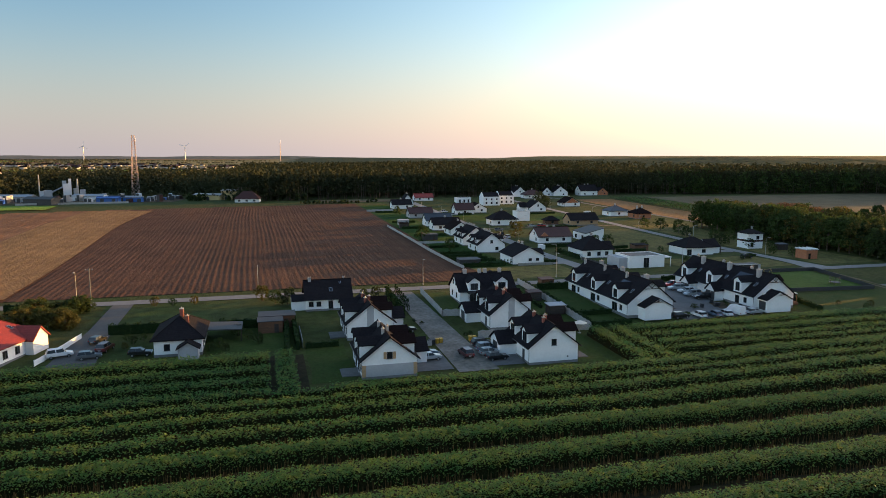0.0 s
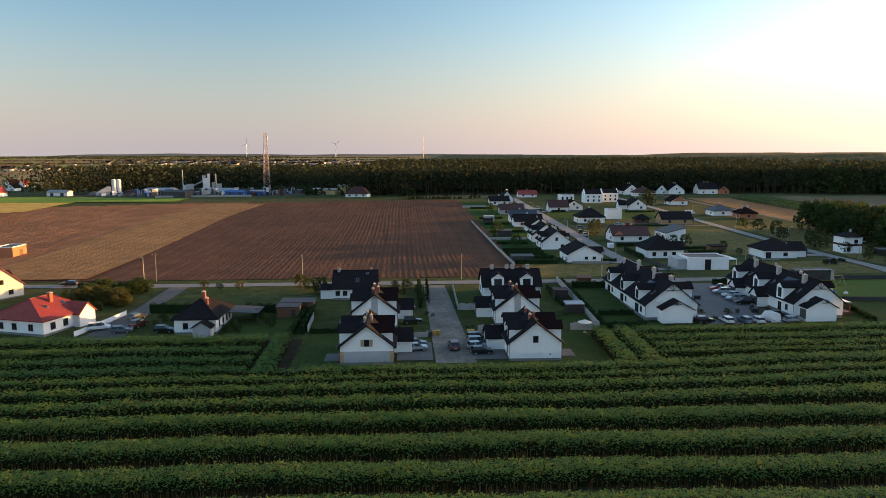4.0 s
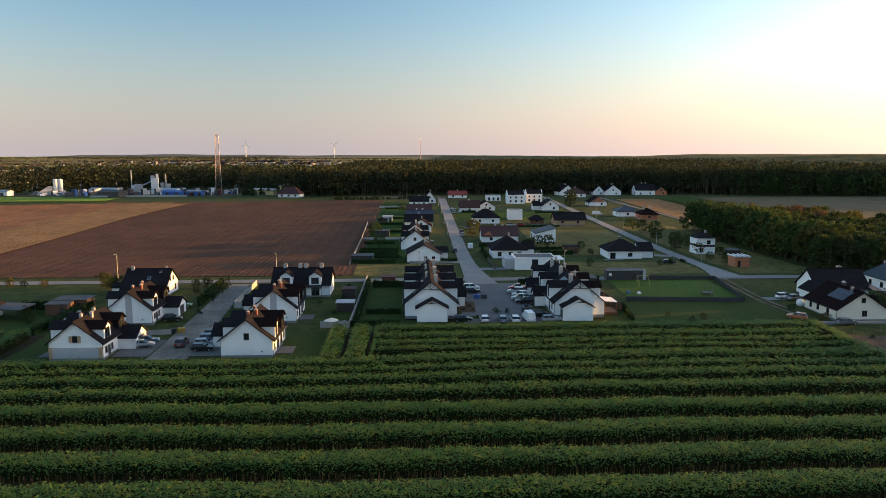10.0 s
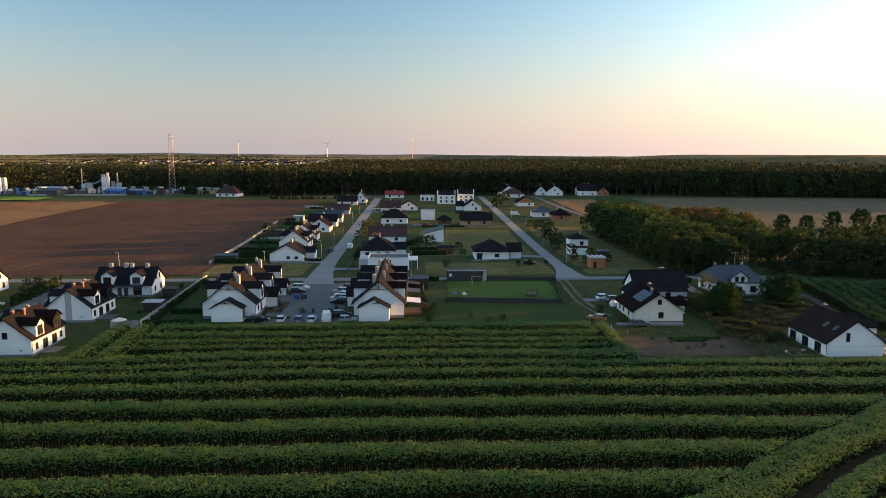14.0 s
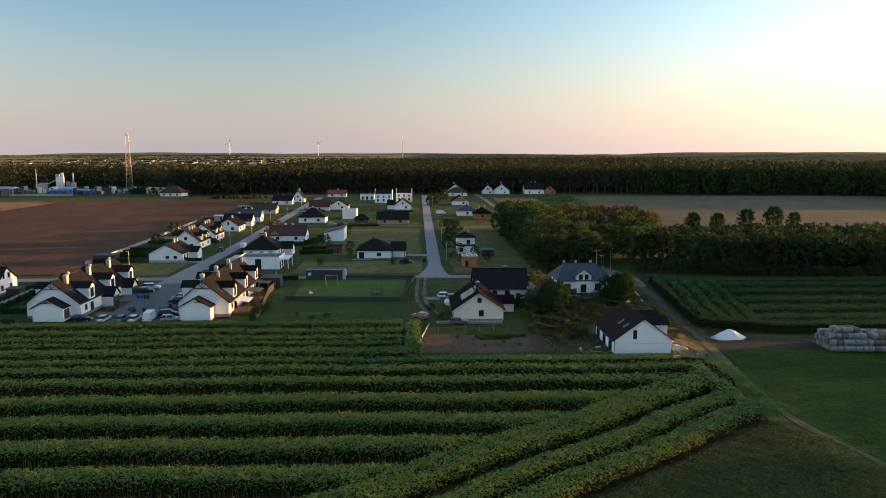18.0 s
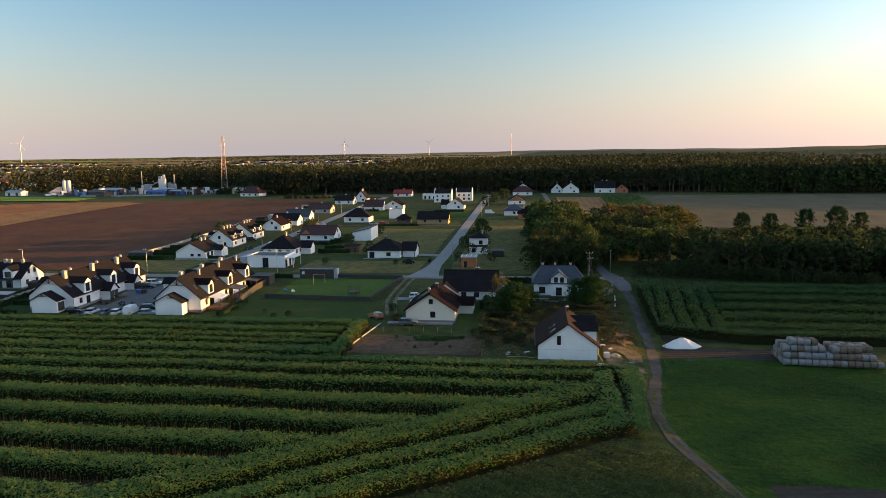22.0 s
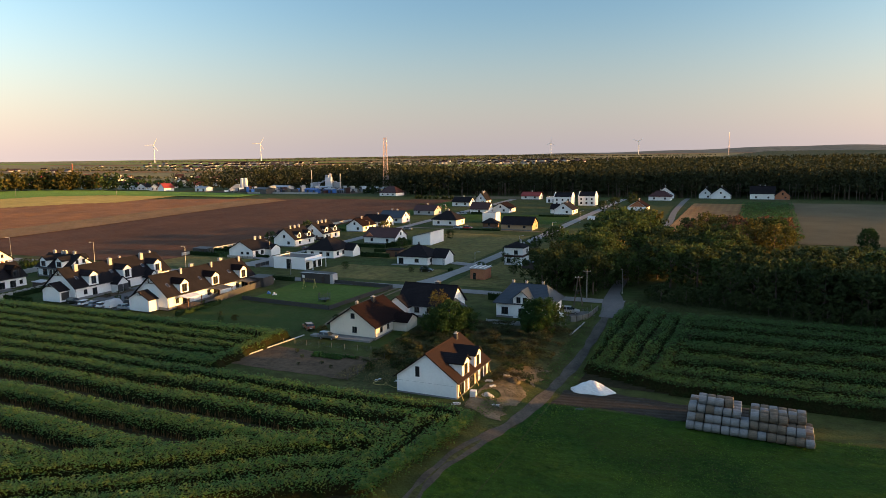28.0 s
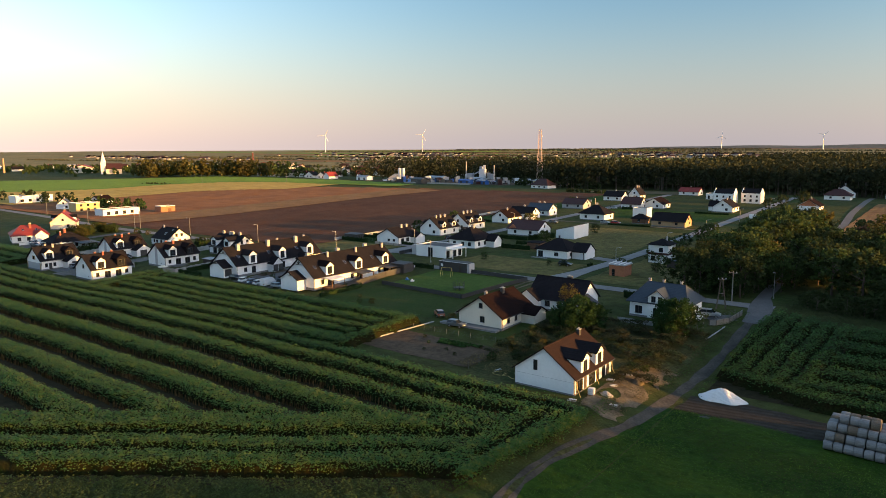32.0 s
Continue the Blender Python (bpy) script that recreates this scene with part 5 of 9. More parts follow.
part("terrace", bm, M["paving"], e)

f = gable_house("white_bungalow", 38.9, 235.6, 10.8, 13.0, 3.0, 5.9, label="white bungalow with a low grey saddle roof", roof="roof")
for a in (0.6, 3.2):
    window(f, face("front", a, 1.2, 10.8, 13.0), 1.1, 0.9)
for a in (-4, -1, 2.5):
    window(f, face("east", a, 0.8, 10.8, 13.0), 1.6, 1.5, bars=2)
chimney(f, 0.5, 1.0, 5.0, 6.8)
chimney(f, 0.4, 4.2, 5.0, 6.6)
wing(f, 4.4, 0.8, 8.2, 6.2, 2.6, 4.0, "x")


def flat_house(x, y, W, D, H, label, wall="render", stripe=None, name="flat_roof_house", second=None, group=""):
    """A modern cubic house with parapets, tall windows and a recessed bay."""
    h = thing(name, x, y, 0, None, label, "house", group)
    wm = bmesh.new()
    box(wm, -W / 2, -D / 2, -0.5, W / 2, D / 2, H)
    part("wall", wm, M[wall], h)
    rm = bmesh.new()
    box(rm, -W / 2 - 0.06, -D / 2 - 0.06, H, W / 2 + 0.06, -D / 2 + 0.3, H + 0.3)
    box(rm, -W / 2 - 0.06, D / 2 - 0.3, H, W / 2 + 0.06, D / 2 + 0.06, H + 0.3)
    box(rm, -W / 2 - 0.06, -D / 2 + 0.3, H, -W / 2 + 0.3, D / 2 - 0.3, H + 0.3)
    box(rm, W / 2 - 0.3, -D / 2 + 0.3, H, W / 2 + 0.06, D / 2 - 0.3, H + 0.3)
    part("parapet", rm, M["whiteframe"], h)
    fm = bmesh.new()
    box(fm, -W / 2 + 0.3, -D / 2 + 0.3, H - 0.05, W / 2 - 0.3, D / 2 - 0.3, H + 0.06)
    part("flat_roof", fm, M["charcoal"], h)
    return h


fl = flat_house(73.0, 217.2, 12.6, 9.4, 3.6, "white cubic house with grey end walls")
bm = bmesh.new()
box(bm, -9.2, -3.6, -0.4, -6.3, 4.6, 3.3)
part("grey_bay", bm, M["greywall"], fl, "grey rendered side bay")
window(fl, face("front", -0.2, 0.05, 12.6, 9.4), 1.9, 3.2, bars=2, sill=False)
for a in (-3.5, 0.3, 3.3):
    window(fl, face("east", a, 0.1, 12.6, 9.4), 1.8, 2.3, bars=2)
bm = bmesh.new()
box(bm, 6.3, -4.4, 3.0, 9.0, 3.5, 3.25)
c = part("canopy_roof", bm, M["whiteframe"], fl)
for yy in (-4.2, 3.3):
    bm = bmesh.new()
    box(bm, 8.75, yy - 0.1, -0.4, 8.95, yy + 0.1, 3.0)
    part("canopy_post", bm, M["whiteframe"], c)

g = hip_house("hip_villa", 68.2, 243.5, 11.5, 12.5, 3.0, 7.2, label="white villa with a steep dark hipped roof", ridge_len=2.5)
for a in (-3.4, 0.4, 3.4):
    window(g, face("front", a, 0.9, 11.5, 12.5), 1.3, 1.4, bars=2)
    window(g, face("east", a, 0.9, 11.5, 12.5), 1.3, 1.4, bars=2)
wing(g, 5.7, 1.0, 9.5, 6.0, 2.6, 4.6, "x")
chimney(g, 0.5, 0.6, 6.2, 8.0)


def simple_house(x, y, W, L, e, r, rot=0, wall="render", roof="roof", label="", kind="gable", name="village_house", dorm=0, chim=1, cm="chimney", wins=3, group="village houses"):
    """A village house with windows on its sides."""
    mk = gable_house if kind == "gable" else hip_house
    h = mk(name, x, y, W, L, e, r, rot, wall=wall, roof=roof, label=label, group=group)
    n = max(1, int(L / 6))
    for side in ("east", "west"):
        for q in range(n):
            a = -L / 2 + L * (q + 0.5) / n
            window(h, face(side, a, 0.95, W, L), 1.2, 1.2, bars=2)
    for side in ("front", "back"):
        window(h, face(side, W / 5, 0.95, W, L), 1.2, 1.2, bars=2)
        if r - e > 2.6 and kind == "gable":
            window(h, face(side, 0, e + 0.3, W, L), 1.0, 1.2)
    for q in range(dorm):
        a = -L / 2 + L * (q + 0.5) / dorm
        for side in ("east", "west"):
            dormer(h, W, L, e - 0.1, r, side, a, 2.4, tall=1.9, win=1.4)
    for q in range(chim):
        chimney(h, 0.3, (q - (chim - 1) / 2) * 3.0, r - 0.8, r + 0.8, 0.6, 0.8, cm)
    return h


# row west of the main street, going away
for yy in (266.0, 286.0):
    simple_house(36.0, yy, 10.4, 13.5, 3.2, 7.2, label="white terraced villa with dark roof and dormers", dorm=2, chim=3, group="villas west of the street")
simple_house(38.5, 316, 9.0, 12, 2.9, 5.9, roof="brownroof", label="white bungalow with brown saddle roof")
simple_house(37.5, 334, 9.0, 13, 2.9, 5.6, 90, wall="render", label="white house with orange gable boards")
simple_house(38.0, 351, 9.0, 13, 3.0, 6.0, 90, label="white house with a dark blue roof", roof="blueroof", chim=2)
simple_house(38.0, 391, 9.5, 13, 2.8, 5.4, 90, wall="greywall", roof="darkred", label="low grey house with dark red roof")
simple_house(38.0, 445, 9.5, 12, 2.9, 5.6, 90, label="white bungalow with a dark roof")
simple_house(45.0, 462, 7.5, 9, 3.0, 7.6, label="narrow white two-storey house", chim=2)
# between the two streets
r = simple_house(69.8, 283.5, 10.5, 14.5, 2.9, 6.0, 90, roof="darkred", label="white house with dark red roof and cedar gable", chim=2)
bm = bmesh.new()
prism(bm, [(-5.3, 2.6, 2.6), (-5.3, 7.0, 2.6), (-5.3, 4.8, 4.6)], (0.3, 0, 0))
part("cedar_gable", bm, M["brick"], r, "orange cedar-clad gable")
md = thing("slanted_house", 88.3, 286.5, 0, None, "white modern house with one slanting roof edge", "house")
bm = bmesh.new()
prism(bm, [(-4.0, -6.5, -0.4), (4.0, -6.5, -0.4), (4.0, -6.5, 5.2), (-4.0, -6.5, 3.2)], (0, 13, 0))
part("wall", bm, M["render"], md)
bm = bmesh.new()
slab(bm, [(-4.3, -6.8, 3.4), (4.3, -6.8, 5.55), (4.3, 6.8, 5.55), (-4.3, 6.8, 3.4)], 0.22)
part("roof", bm, M["charcoal"], md)
for a in (-3.5, 3.0):
    window(md, face("west", a, 0.6, 8.0, 13), 1.8, 1.6, bars=2)
simple_house(70.5, 347.5, 10.5, 12.8, 3.0, 7.0, 90, label="white house with dark hipped roof and porch", kind="hip")
wb = flat_house(87.2, 364.0, 7.2, 6.8, 4.8, "plain white cubic house", name="cubic_house")
window(wb, face("front", 1.2, 2.9, 6.6, 6.6), 1.2, 1.2)
simple_house(76.7, 412.8, 10.2, 12, 2.7, 5.6, roof="brownroof", label="white gabled house with brown roof", chim=0)
simple_house(66.5, 404, 9, 11, 2.9, 6.2, 90, roof="darkred", label="white house with dark red roof")
simple_house(94.9, 342.6, 5, 6.4, 2.3, 4.4, 90, kind="hip", wall="wood", label="brown timber garden house", name="garden_house", chim=0)
b = simple_house(110.2, 340.0, 9.0, 15.0, 2.8, 5.8, 90, wall="tanbrick", label="unplastered block bungalow with dark roof", chim=0)
dg = simple_house(113.7, 412.0, 10.0, 12.5, 2.9, 6.4, label="white gabled bungalow with dark roof and side wing")
wing(dg, -9.0, 0.2, -4.8, 6.2, 2.7, 5.2, "x", name="side_wing")
simple_house(65.5, 504, 9, 13, 2.6, 5.0, 90, roof="redroof", label="low house with bright red roof")
for x, y, W2, D2 in ((88.4, 481, 9.6, 8), (100.5, 458.5, 11.4, 9), (113.6, 466.5, 10.6, 9)):
    low = W2 < 10
    tw = flat_house(x, y, W2, D2, 3.3 if low else 5.4, "low white modern house with tall windows" if low else "white modern two-storey house with dark saddle roof between white gables", name="street_end_house", group="white houses at the street end")
    for a in (-W2 / 3.2, 0, W2 / 3.2):
        window(tw, face("front", a, 0.2 if low else 0.9, W2, D2), 1.2, 2.1 if low else 1.4, bars=2)
        if not low:
            window(tw, face("front", a, 3.4, W2, D2), 1.0, 1.2)
    if not low:
        for k in (-1, 1):
            bm = bmesh.new()
            slab(bm, [(-W2 / 2 + 0.35, 0, 8.3), (-W2 / 2 + 0.35, k * (D2 / 2 - 0.1), 5.75), (W2 / 2 - 0.35, k * (D2 / 2 - 0.1), 5.75), (W2 / 2 - 0.35, 0, 8.3)], 0.2)
            part("roof_slope", bm, M["roof"], tw)
            bm = bmesh.new()
            xe = k * (W2 / 2 - 0.16)
            prism(bm, [(xe - 0.18, -D2 / 2, 5.5), (xe - 0.18, D2 / 2, 5.5), (xe - 0.18, 0.5, 8.6), (xe - 0.18, -0.5, 8.6)], (0.36, 0, 0))
            part("gable_wall", bm, M["render"], tw)
# east of the eastern street
simple_house(150.5, 543, 12.0, 13.0, 3.4, 8.0, 8, label="white house with steep dark roof by the wood", chim=2)
simple_house(151.5, 512, 9.5, 14, 2.8, 6.4, 90, kind="hip", roof="darkred", label="long house with dark red roof")
og = simple_house(148.8, 440, 10.5, 12.0, 2.6, 5.8, roof="brownroof", label="low house with an orange boarded gable", chim=1)
bm = bmesh.new()
prism(bm, [(-4.6, -6.12, 2.5), (4.6, -6.12, 2.5), (0, -6.12, 5.5)], (0, 0.1, 0))
part("boarded_gable", bm, M["brick"], og, "orange boarded gable")
simple_house(177.2, 550, 8.5, 12, 3.2, 7.4, label="white steep-roofed house by the wood", chim=1)
simple_house(187.3, 546, 12.4, 12, 3.4, 8.0, label="broad white steep-roofed house with dark tiles", chim=2)
simple_house(213.0, 547, 11, 15, 4.2, 8.6, 90, label="broad white house with a great dark roof", chim=2)
simple_house(225.2, 546, 9, 8.5, 3.0, 6.6, 0, wall="brick", label="low orange-walled annexe with dark roof", chim=0)
simple_house(148.9, 377, 10, 10.8, 2.9, 5.8, 90, label="white bungalow with grey hipped roof", kind="hip", roof="blueroof")
simple_house(155.6, 361.5, 9.0, 8.8, 2.9, 5.8, 90, wall="brick", roof="brownroof", label="unplastered orange brick bungalow", kind="hip", chim=2)
rs = thing("red_band_house", 139.2, 248.6, 0, None, "white cube house with dark red band and flat hipped roof", "house")
bm = bmesh.new()
box(bm, -3.2, -3.4, -0.4, 3.2, 3.4, 5.8)
part("wall", bm, M["render"], rs)
bm = bmesh.new()
box(bm, -3.26, -3.46, 2.7, 3.26, 3.46, 3.4)
part("red_band", bm, M["darkred"], rs, "dark red facade band")
rm = bmesh.new()
v = [rm.verts.new(p) for p in ((-3.8, -4.0, 5.8), (3.8, -4.0, 5.8), (3.8, 4.0, 5.8), (-3.8, 4.0, 5.8), (0, 0, 7.6))]
for q in ((3, 2, 1, 0), (0, 1, 4), (1, 2, 4), (2, 3, 4), (3, 0, 4)):
    rm.faces.new([v[i] for i in q])
part("roof", rm, M["roof"], rs)
window(rs, face("front", 0.9, 3.6, 6.4, 6.8), 1.3, 1.4, bars=2)
window(rs, face("front", -1.6, 0.8, 6.4, 6.8), 1.3, 1.4, bars=2)
window(rs, face("east", 1.4, 3.6, 6.4, 6.8), 1.1, 1.4, bars=2)
chimney(rs, 1.2, 0.8, 6.6, 8.0, 0.5, 0.6)
sh = thing("brick_shed", 138.4, 217.6, 0, None, "unfinished orange brick shed with pale roof edge", "shed")
bm = bmesh.new()
box(bm, -2.3, -2.6, -0.4, 2.3, 2.6, 3.2)
part("wall", bm, M["brick"], sh)
bm = bmesh.new()
box(bm, -2.6, -2.9, 3.2, 2.6, 2.9, 3.45)
part("roof_slab", bm, M["concrete"], sh)
for i in range(4):
    bm = bmesh.new()
    box(bm, -2.4 + i * 1.5, -2.8, 3.45, -2.3 + i * 1.5, 2.8, 3.7)
    part("roof_batten", bm, M["whiteframe"], sh)
gate_door(sh, face("front", -1.0, 0, 4.6, 5.2), 0.9, 2.0, "glass", "doorway")

# west: the hipped house and the red-roofed houses
hl = hip_house("hip_house", -62.6, 155.6, 8.6, 13.0, 3.0, 6.4, ridge_len=3.0, label="white house with dark hipped roof and brick chimneys", roof="roof")
for a in (-4, -1, 2, 4.6):
    window(hl, face("east", a, 0.8, 8.6, 13.0), 1.0, 1.5, bars=2)
for a in (-2, 2):
    window(hl, face("front", a, 0.9, 8.6, 13.0), 1.1, 1.3)
chimney(hl, 0.3, -0.4, 5.4, 7.6, 0.7, 0.9, "redbrick")
chimney(hl, 1.5, -2.6, 4.8, 6.6, 0.5, 0.6, "redbrick")
wing(hl, 0.2, -9.2, 3.8, -6.4, 1.9, 3.0, "y", wall="greywall", name="front_porch")
bm = bmesh.new()
slab(bm, [(4.4, 0.5, 2.9), (4.4, 7.5, 2.9), (11.5, 7.5, 2.6), (11.5, 0.5, 2.6)], 0.2)
c = part("carport_roof", bm, M["charcoal"], hl)
for yy in (0.8, 7.2):
    bm = bmesh.new()
    box(bm, 11.2, yy - 0.09, -0.4, 11.38, yy + 0.09, 2.45)
    part("carport_post", bm, M["darkwood"], c)
rh = hip_house("red_roof_house", -97.5, 156.8, 13.6, 13.0, 3.0, 6.6, -18, roof="redroof", ridge_len=5.5, label="white house with a bright red tiled roof")
for a in (-4, -0.6, 3.6):
    window(rh, face("east", a, 0.8, 13.6, 13.0), 1.3, 1.5, bars=2)
    window(rh, face("front", a, 0.8, 13.6, 13.0), 1.2, 1.4, bars=2)
wing(rh, 4.2, 1.6, 8.4, 6.2, 3.0, 5.0, "x", roof="redroof", name="front_gable")
chimney(rh, 2.2, 0.5, 5.0, 7.4, 0.6, 0.9, "redbrick")
for a in (-2.2, 2.6):
    skylight(rh, 13.6, 3.2, 6.6, "east", a, 0.5)
simple_house(-124, 184, 10.5, 12, 3.4, 7.8, 58, roof="redroof", wall="cream", label="cream house with a steep red roof", dorm=1, chim=2, cm="redbrick")
wb = flat_house(-163, 231, 9, 21, 3.6, "long low white flat-roofed workshop", name="workshop")
for a in (-7.5, -3, 1.5, 6):
    window(wb, face("east", a, 0.8, 9, 21), 1.8, 1.8, bars=2)
yb = flat_house(-200, 231, 9, 14, 5.2, "yellow two-storey flat-roofed house", wall="yellowwall", name="flat_block")
for a in (-4, 0, 4):
    window(yb, face("east", a, 0.9, 9, 14), 1.4, 1.4, bars=2)
    window(yb, face("east", a, 3.4, 9, 14), 1.4, 1.3, bars=2)
simple_house(-229, 233, 8, 11, 3.0, 6.4, 60, roof="blueroof", label="white house with pale blue roof by the road")
wl = flat_house(-300, 244, 11, 24, 5.0, "long white hall at the village edge", name="long_hall")
for a in (-8, -3, 2, 7):
    window(wl, face("east", a, 1.2, 11, 24), 2.0, 1.8, bars=2)
ob = flat_house(-158, 257, 6, 9, 3.4, "orange timber yard shed", wall="brick", name="yard_shed")
gate_door(ob, face("east", 1, 0, 6, 9), 2.2, 2.2, "wood", "shed_door")
simple_house(-240, 262, 9, 12, 3.0, 6.0, 20, roof="brownroof", label="brown-roofed house among trees")


# ---- trees, hedges and bushes ----
def leaf_cloud(centres, radii, per, size, rng, flat=0.0):
    """Small tilted leaf plates scattered through round clumps."""
    k = len(centres)
    c = np.repeat(centres, per, 0)
    d = rng.normal(size=(k * per, 3))
    d /= np.linalg.norm(d, axis=1)[:, None]
    c = c + d * (np.repeat(radii, per) * rng.random(k * per) ** 0.4)[:, None]
    m = len(c)
    s = (size * rng.uniform(0.6, 1.4, m))[:, None]
    a = rng.normal(size=(m, 3))
    a /= np.linalg.norm(a, axis=1)[:, None]
    b = np.cross(a, rng.normal(size=(m, 3)))
    b /= np.linalg.norm(b, axis=1)[:, None]
    V = np.stack([c + a * s, c + b * s * 0.6, c - a * s * 0.9, c - b * s * 0.6], 1)
    return V.reshape(-1, 3), np.arange(4 * m).reshape(-1, 4)


def plain_mesh(name, V, F, material):
    V, F = np.asarray(V, np.float32), np.asarray(F, np.int32)
    me = bpy.data.meshes.new(name)
    me.vertices.add(len(V))
    me.vertices.foreach_set("co", V.ravel())
    me.loops.add(F.size)
    me.loops.foreach_set("vertex_index", F.ravel())
    me.polygons.add(len(F))
    me.polygons.foreach_set("loop_start", np.arange(0, F.size, 4, dtype=np.int32))
    me.update(calc_edges=True)
    me.materials.append(material)
    return me


def crown_mesh(seed, material, shape, clumps=60, per=26, leaf=0.026):
    """A crown one unit high: clumps over an uneven outline with gaps."""
    rng = np.random.default_rng(seed)
    u = rng.random(clumps) ** 0.8
    a = rng.uniform(0, 2 * np.pi, clumps)
    lobes = 1 + 0.25 * np.sin(a * 3 + seed) + 0.12 * np.sin(a * 5 + 2 * seed)
    if shape == "round":
        z = 0.10 + 0.85 * u
        r = 0.40 * np.sqrt(np.clip(1 - ((z - 0.5) / 0.5) ** 2, 0.12, 1)) * lobes * rng.uniform(0.55, 1.0, clumps)
    elif shape == "tall":
        z = 0.15 + 0.8 * u
        r = 0.24 * np.sqrt(np.clip(1 - ((z - 0.5) / 0.5) ** 2, 0.03, 1)) * lobes * rng.uniform(0.5, 1.0, clumps)
    else:
        z = 0.06 + 0.9 * u
        r = 0.2 * (1.02 - z) * rng.uniform(0.6, 1.0, clumps) + 0.01
    C = np.stack([r * np.cos(a), r * np.sin(a), z], -1)
    rad = rng.uniform(0.05, 0.1, clumps) * (0.55 if shape == "cone" else 1.0)
    V, F = leaf_cloud(C, rad, per, leaf, rng)
    return plain_mesh("crown", V, F, material)


def trunk_mesh(seed, limbs=6):
    rng = random.Random(seed)
    bm = bmesh.new()
    tube(bm, (0, 0, -0.03), (0.01, 0.0, 0.35), 0.022, 0.015, 7)
    tube(bm, (0.01, 0, 0.35), (0.0, 0.02, 0.8), 0.015, 0.004, 6)
    for i in range(limbs):
        a, z = rng.uniform(0, 6.28), rng.uniform(0.25, 0.6)
        q = rng.uniform(0.14, 0.28)
        tube(bm, (0.008, 0, z), (q * math.cos(a), q * math.sin(a), z + rng.uniform(0.12, 0.25)), 0.009, 0.003, 5)
    me = bpy.data.meshes.new("trunk")
    bm.to_mesh(me)
    bm.free()
    me.materials.append(M["bark"])
    return me


CROWNS = {}
for key, shape, n in (("leaf", "round", 3), ("leaf_dark", "round", 3), ("leaf_gold", "round", 2), ("leaf_rust", "round", 1), ("hedge", "cone", 2)):
    for i in range(n):
        CROWNS.setdefault(key, []).append(crown_mesh(11 * i + len(key), M[key], shape, 100 if shape == "round" else 40, 21, 0.027))
        if shape == "round":
            CROWNS.setdefault(key + "_far", []).append(crown_mesh(11 * i + len(key), M[key], shape, 80, 13, 0.038))
CROWNS["tall_gold"] = [crown_mesh(77, M["leaf_gold"], "tall", 50, 24, 0.022)]
CROWNS["dense_dark"] = [crown_mesh(91 + i, M["garden_leaf"], "round", 190, 26, 0.024) for i in range(2)]
CROWNS["fine"] = [crown_mesh(5, M["leaf"], "round", 40, 12, 0.06), crown_mesh(6, M["leaf_dark"], "round", 40, 12, 0.06)]
TRUNKS = [trunk_mesh(i) for i in range(3)]
tree_rng = random.Random(4)
TREE_LABELS = {"dense_dark": "dense dark green tree leafy to the ground", "leaf": "leafy green tree with an uneven crown", "leaf_dark": "dark green broadleaved tree in the copse", "leaf_gold": "tree with yellowing autumn leaves", "leaf_rust": "tree with rust-red autumn leaves", "hedge": "slim dark green cypress", "tall_gold": "tall narrow golden tree", "fine": "low garden bush with dense leaves"}


def tree(x, y, h, key="leaf", width=1.0, name="tree", category="tree", group="", sunk=0.0):
    ob = new(name)
    ob.matrix_world = pose(x, y, gz(x, y) - sunk, 0, 0, tree_rng.uniform(0, 360)) @ Matrix.Diagonal((h * width, h * width, h, 1))
    tagged(ob, TREE_LABELS[key], category, group)
    t = new("trunk", tree_rng.choice(TRUNKS))
    t.parent = ob
    c = new("crown", tree_rng.choice(CROWNS[key + "_far" if (y > 232 or (x > 186 and y > 186)) and key + "_far" in CROWNS else key]))
    c.parent = ob
    return ob


def bush(x, y, h, key="leaf", width=1.2):
    return tree(x, y, h, key, width, "bush", "bush", "", h * 0.16)


copse = random.Random(21)
placed = []


def grow(x0, y0, x1, y1, n, gap, lo, hi, keys, group, ok=lambda x, y: True):
    tries = 0
    made = 0
    while made < n and tries < n * 40:
        tries += 1
        x, y = copse.uniform(x0, x1), copse.uniform(y0, y1)
        if not ok(x, y) or any((x - a) ** 2 + (y - b) ** 2 < gap * gap for a, b in placed):
            continue
        placed.append((x, y))
        made += 1
        tree(x, y, copse.uniform(lo, hi), copse.choice(keys), copse.uniform(0.9, 1.25), "tree", "tree", group)


grow(159.5, 219, 174, 318, 58, 3.9, 11, 14.5, ["leaf", "leaf", "leaf_dark", "leaf", "leaf_gold"], "copse west of the track", lambda x, y: x > 162.5 - 0.04 * (y - 219))
grow(190, 191, 330, 203, 60, 3.6, 9.5, 12.5, ["leaf_dark"], "copse east of the track", lambda x, y: y > 207.5 - (x - 187) * 0.27 and y > 191)
grow(189, 204, 330, 236, 74, 5.0, 10, 13, ["leaf_dark", "leaf_dark", "leaf_dark", "leaf"], "copse east of the track", lambda x, y: y > 212 - (x - 187) * 0.27)
grow(184, 232, 190, 284, 9, 4.5, 8.5, 12, ["leaf_dark", "leaf_dark", "leaf"], "autumn trees behind the copse")
grow(186, 243, 208, 284, 18, 5.0, 9, 12.5, ["leaf_dark", "leaf_dark", "leaf"], "autumn trees behind the copse")
grow(186, 284, 226, 326, 24, 5.0, 9, 12.5, ["leaf_gold", "leaf_rust", "leaf_gold", "leaf_dark", "leaf"], "autumn trees behind the copse")
grow(160.5, 204.5, 176.0, 219, 13, 3.9, 8.5, 12.5, ["leaf_dark", "leaf", "leaf_dark"], "copse west of the track")
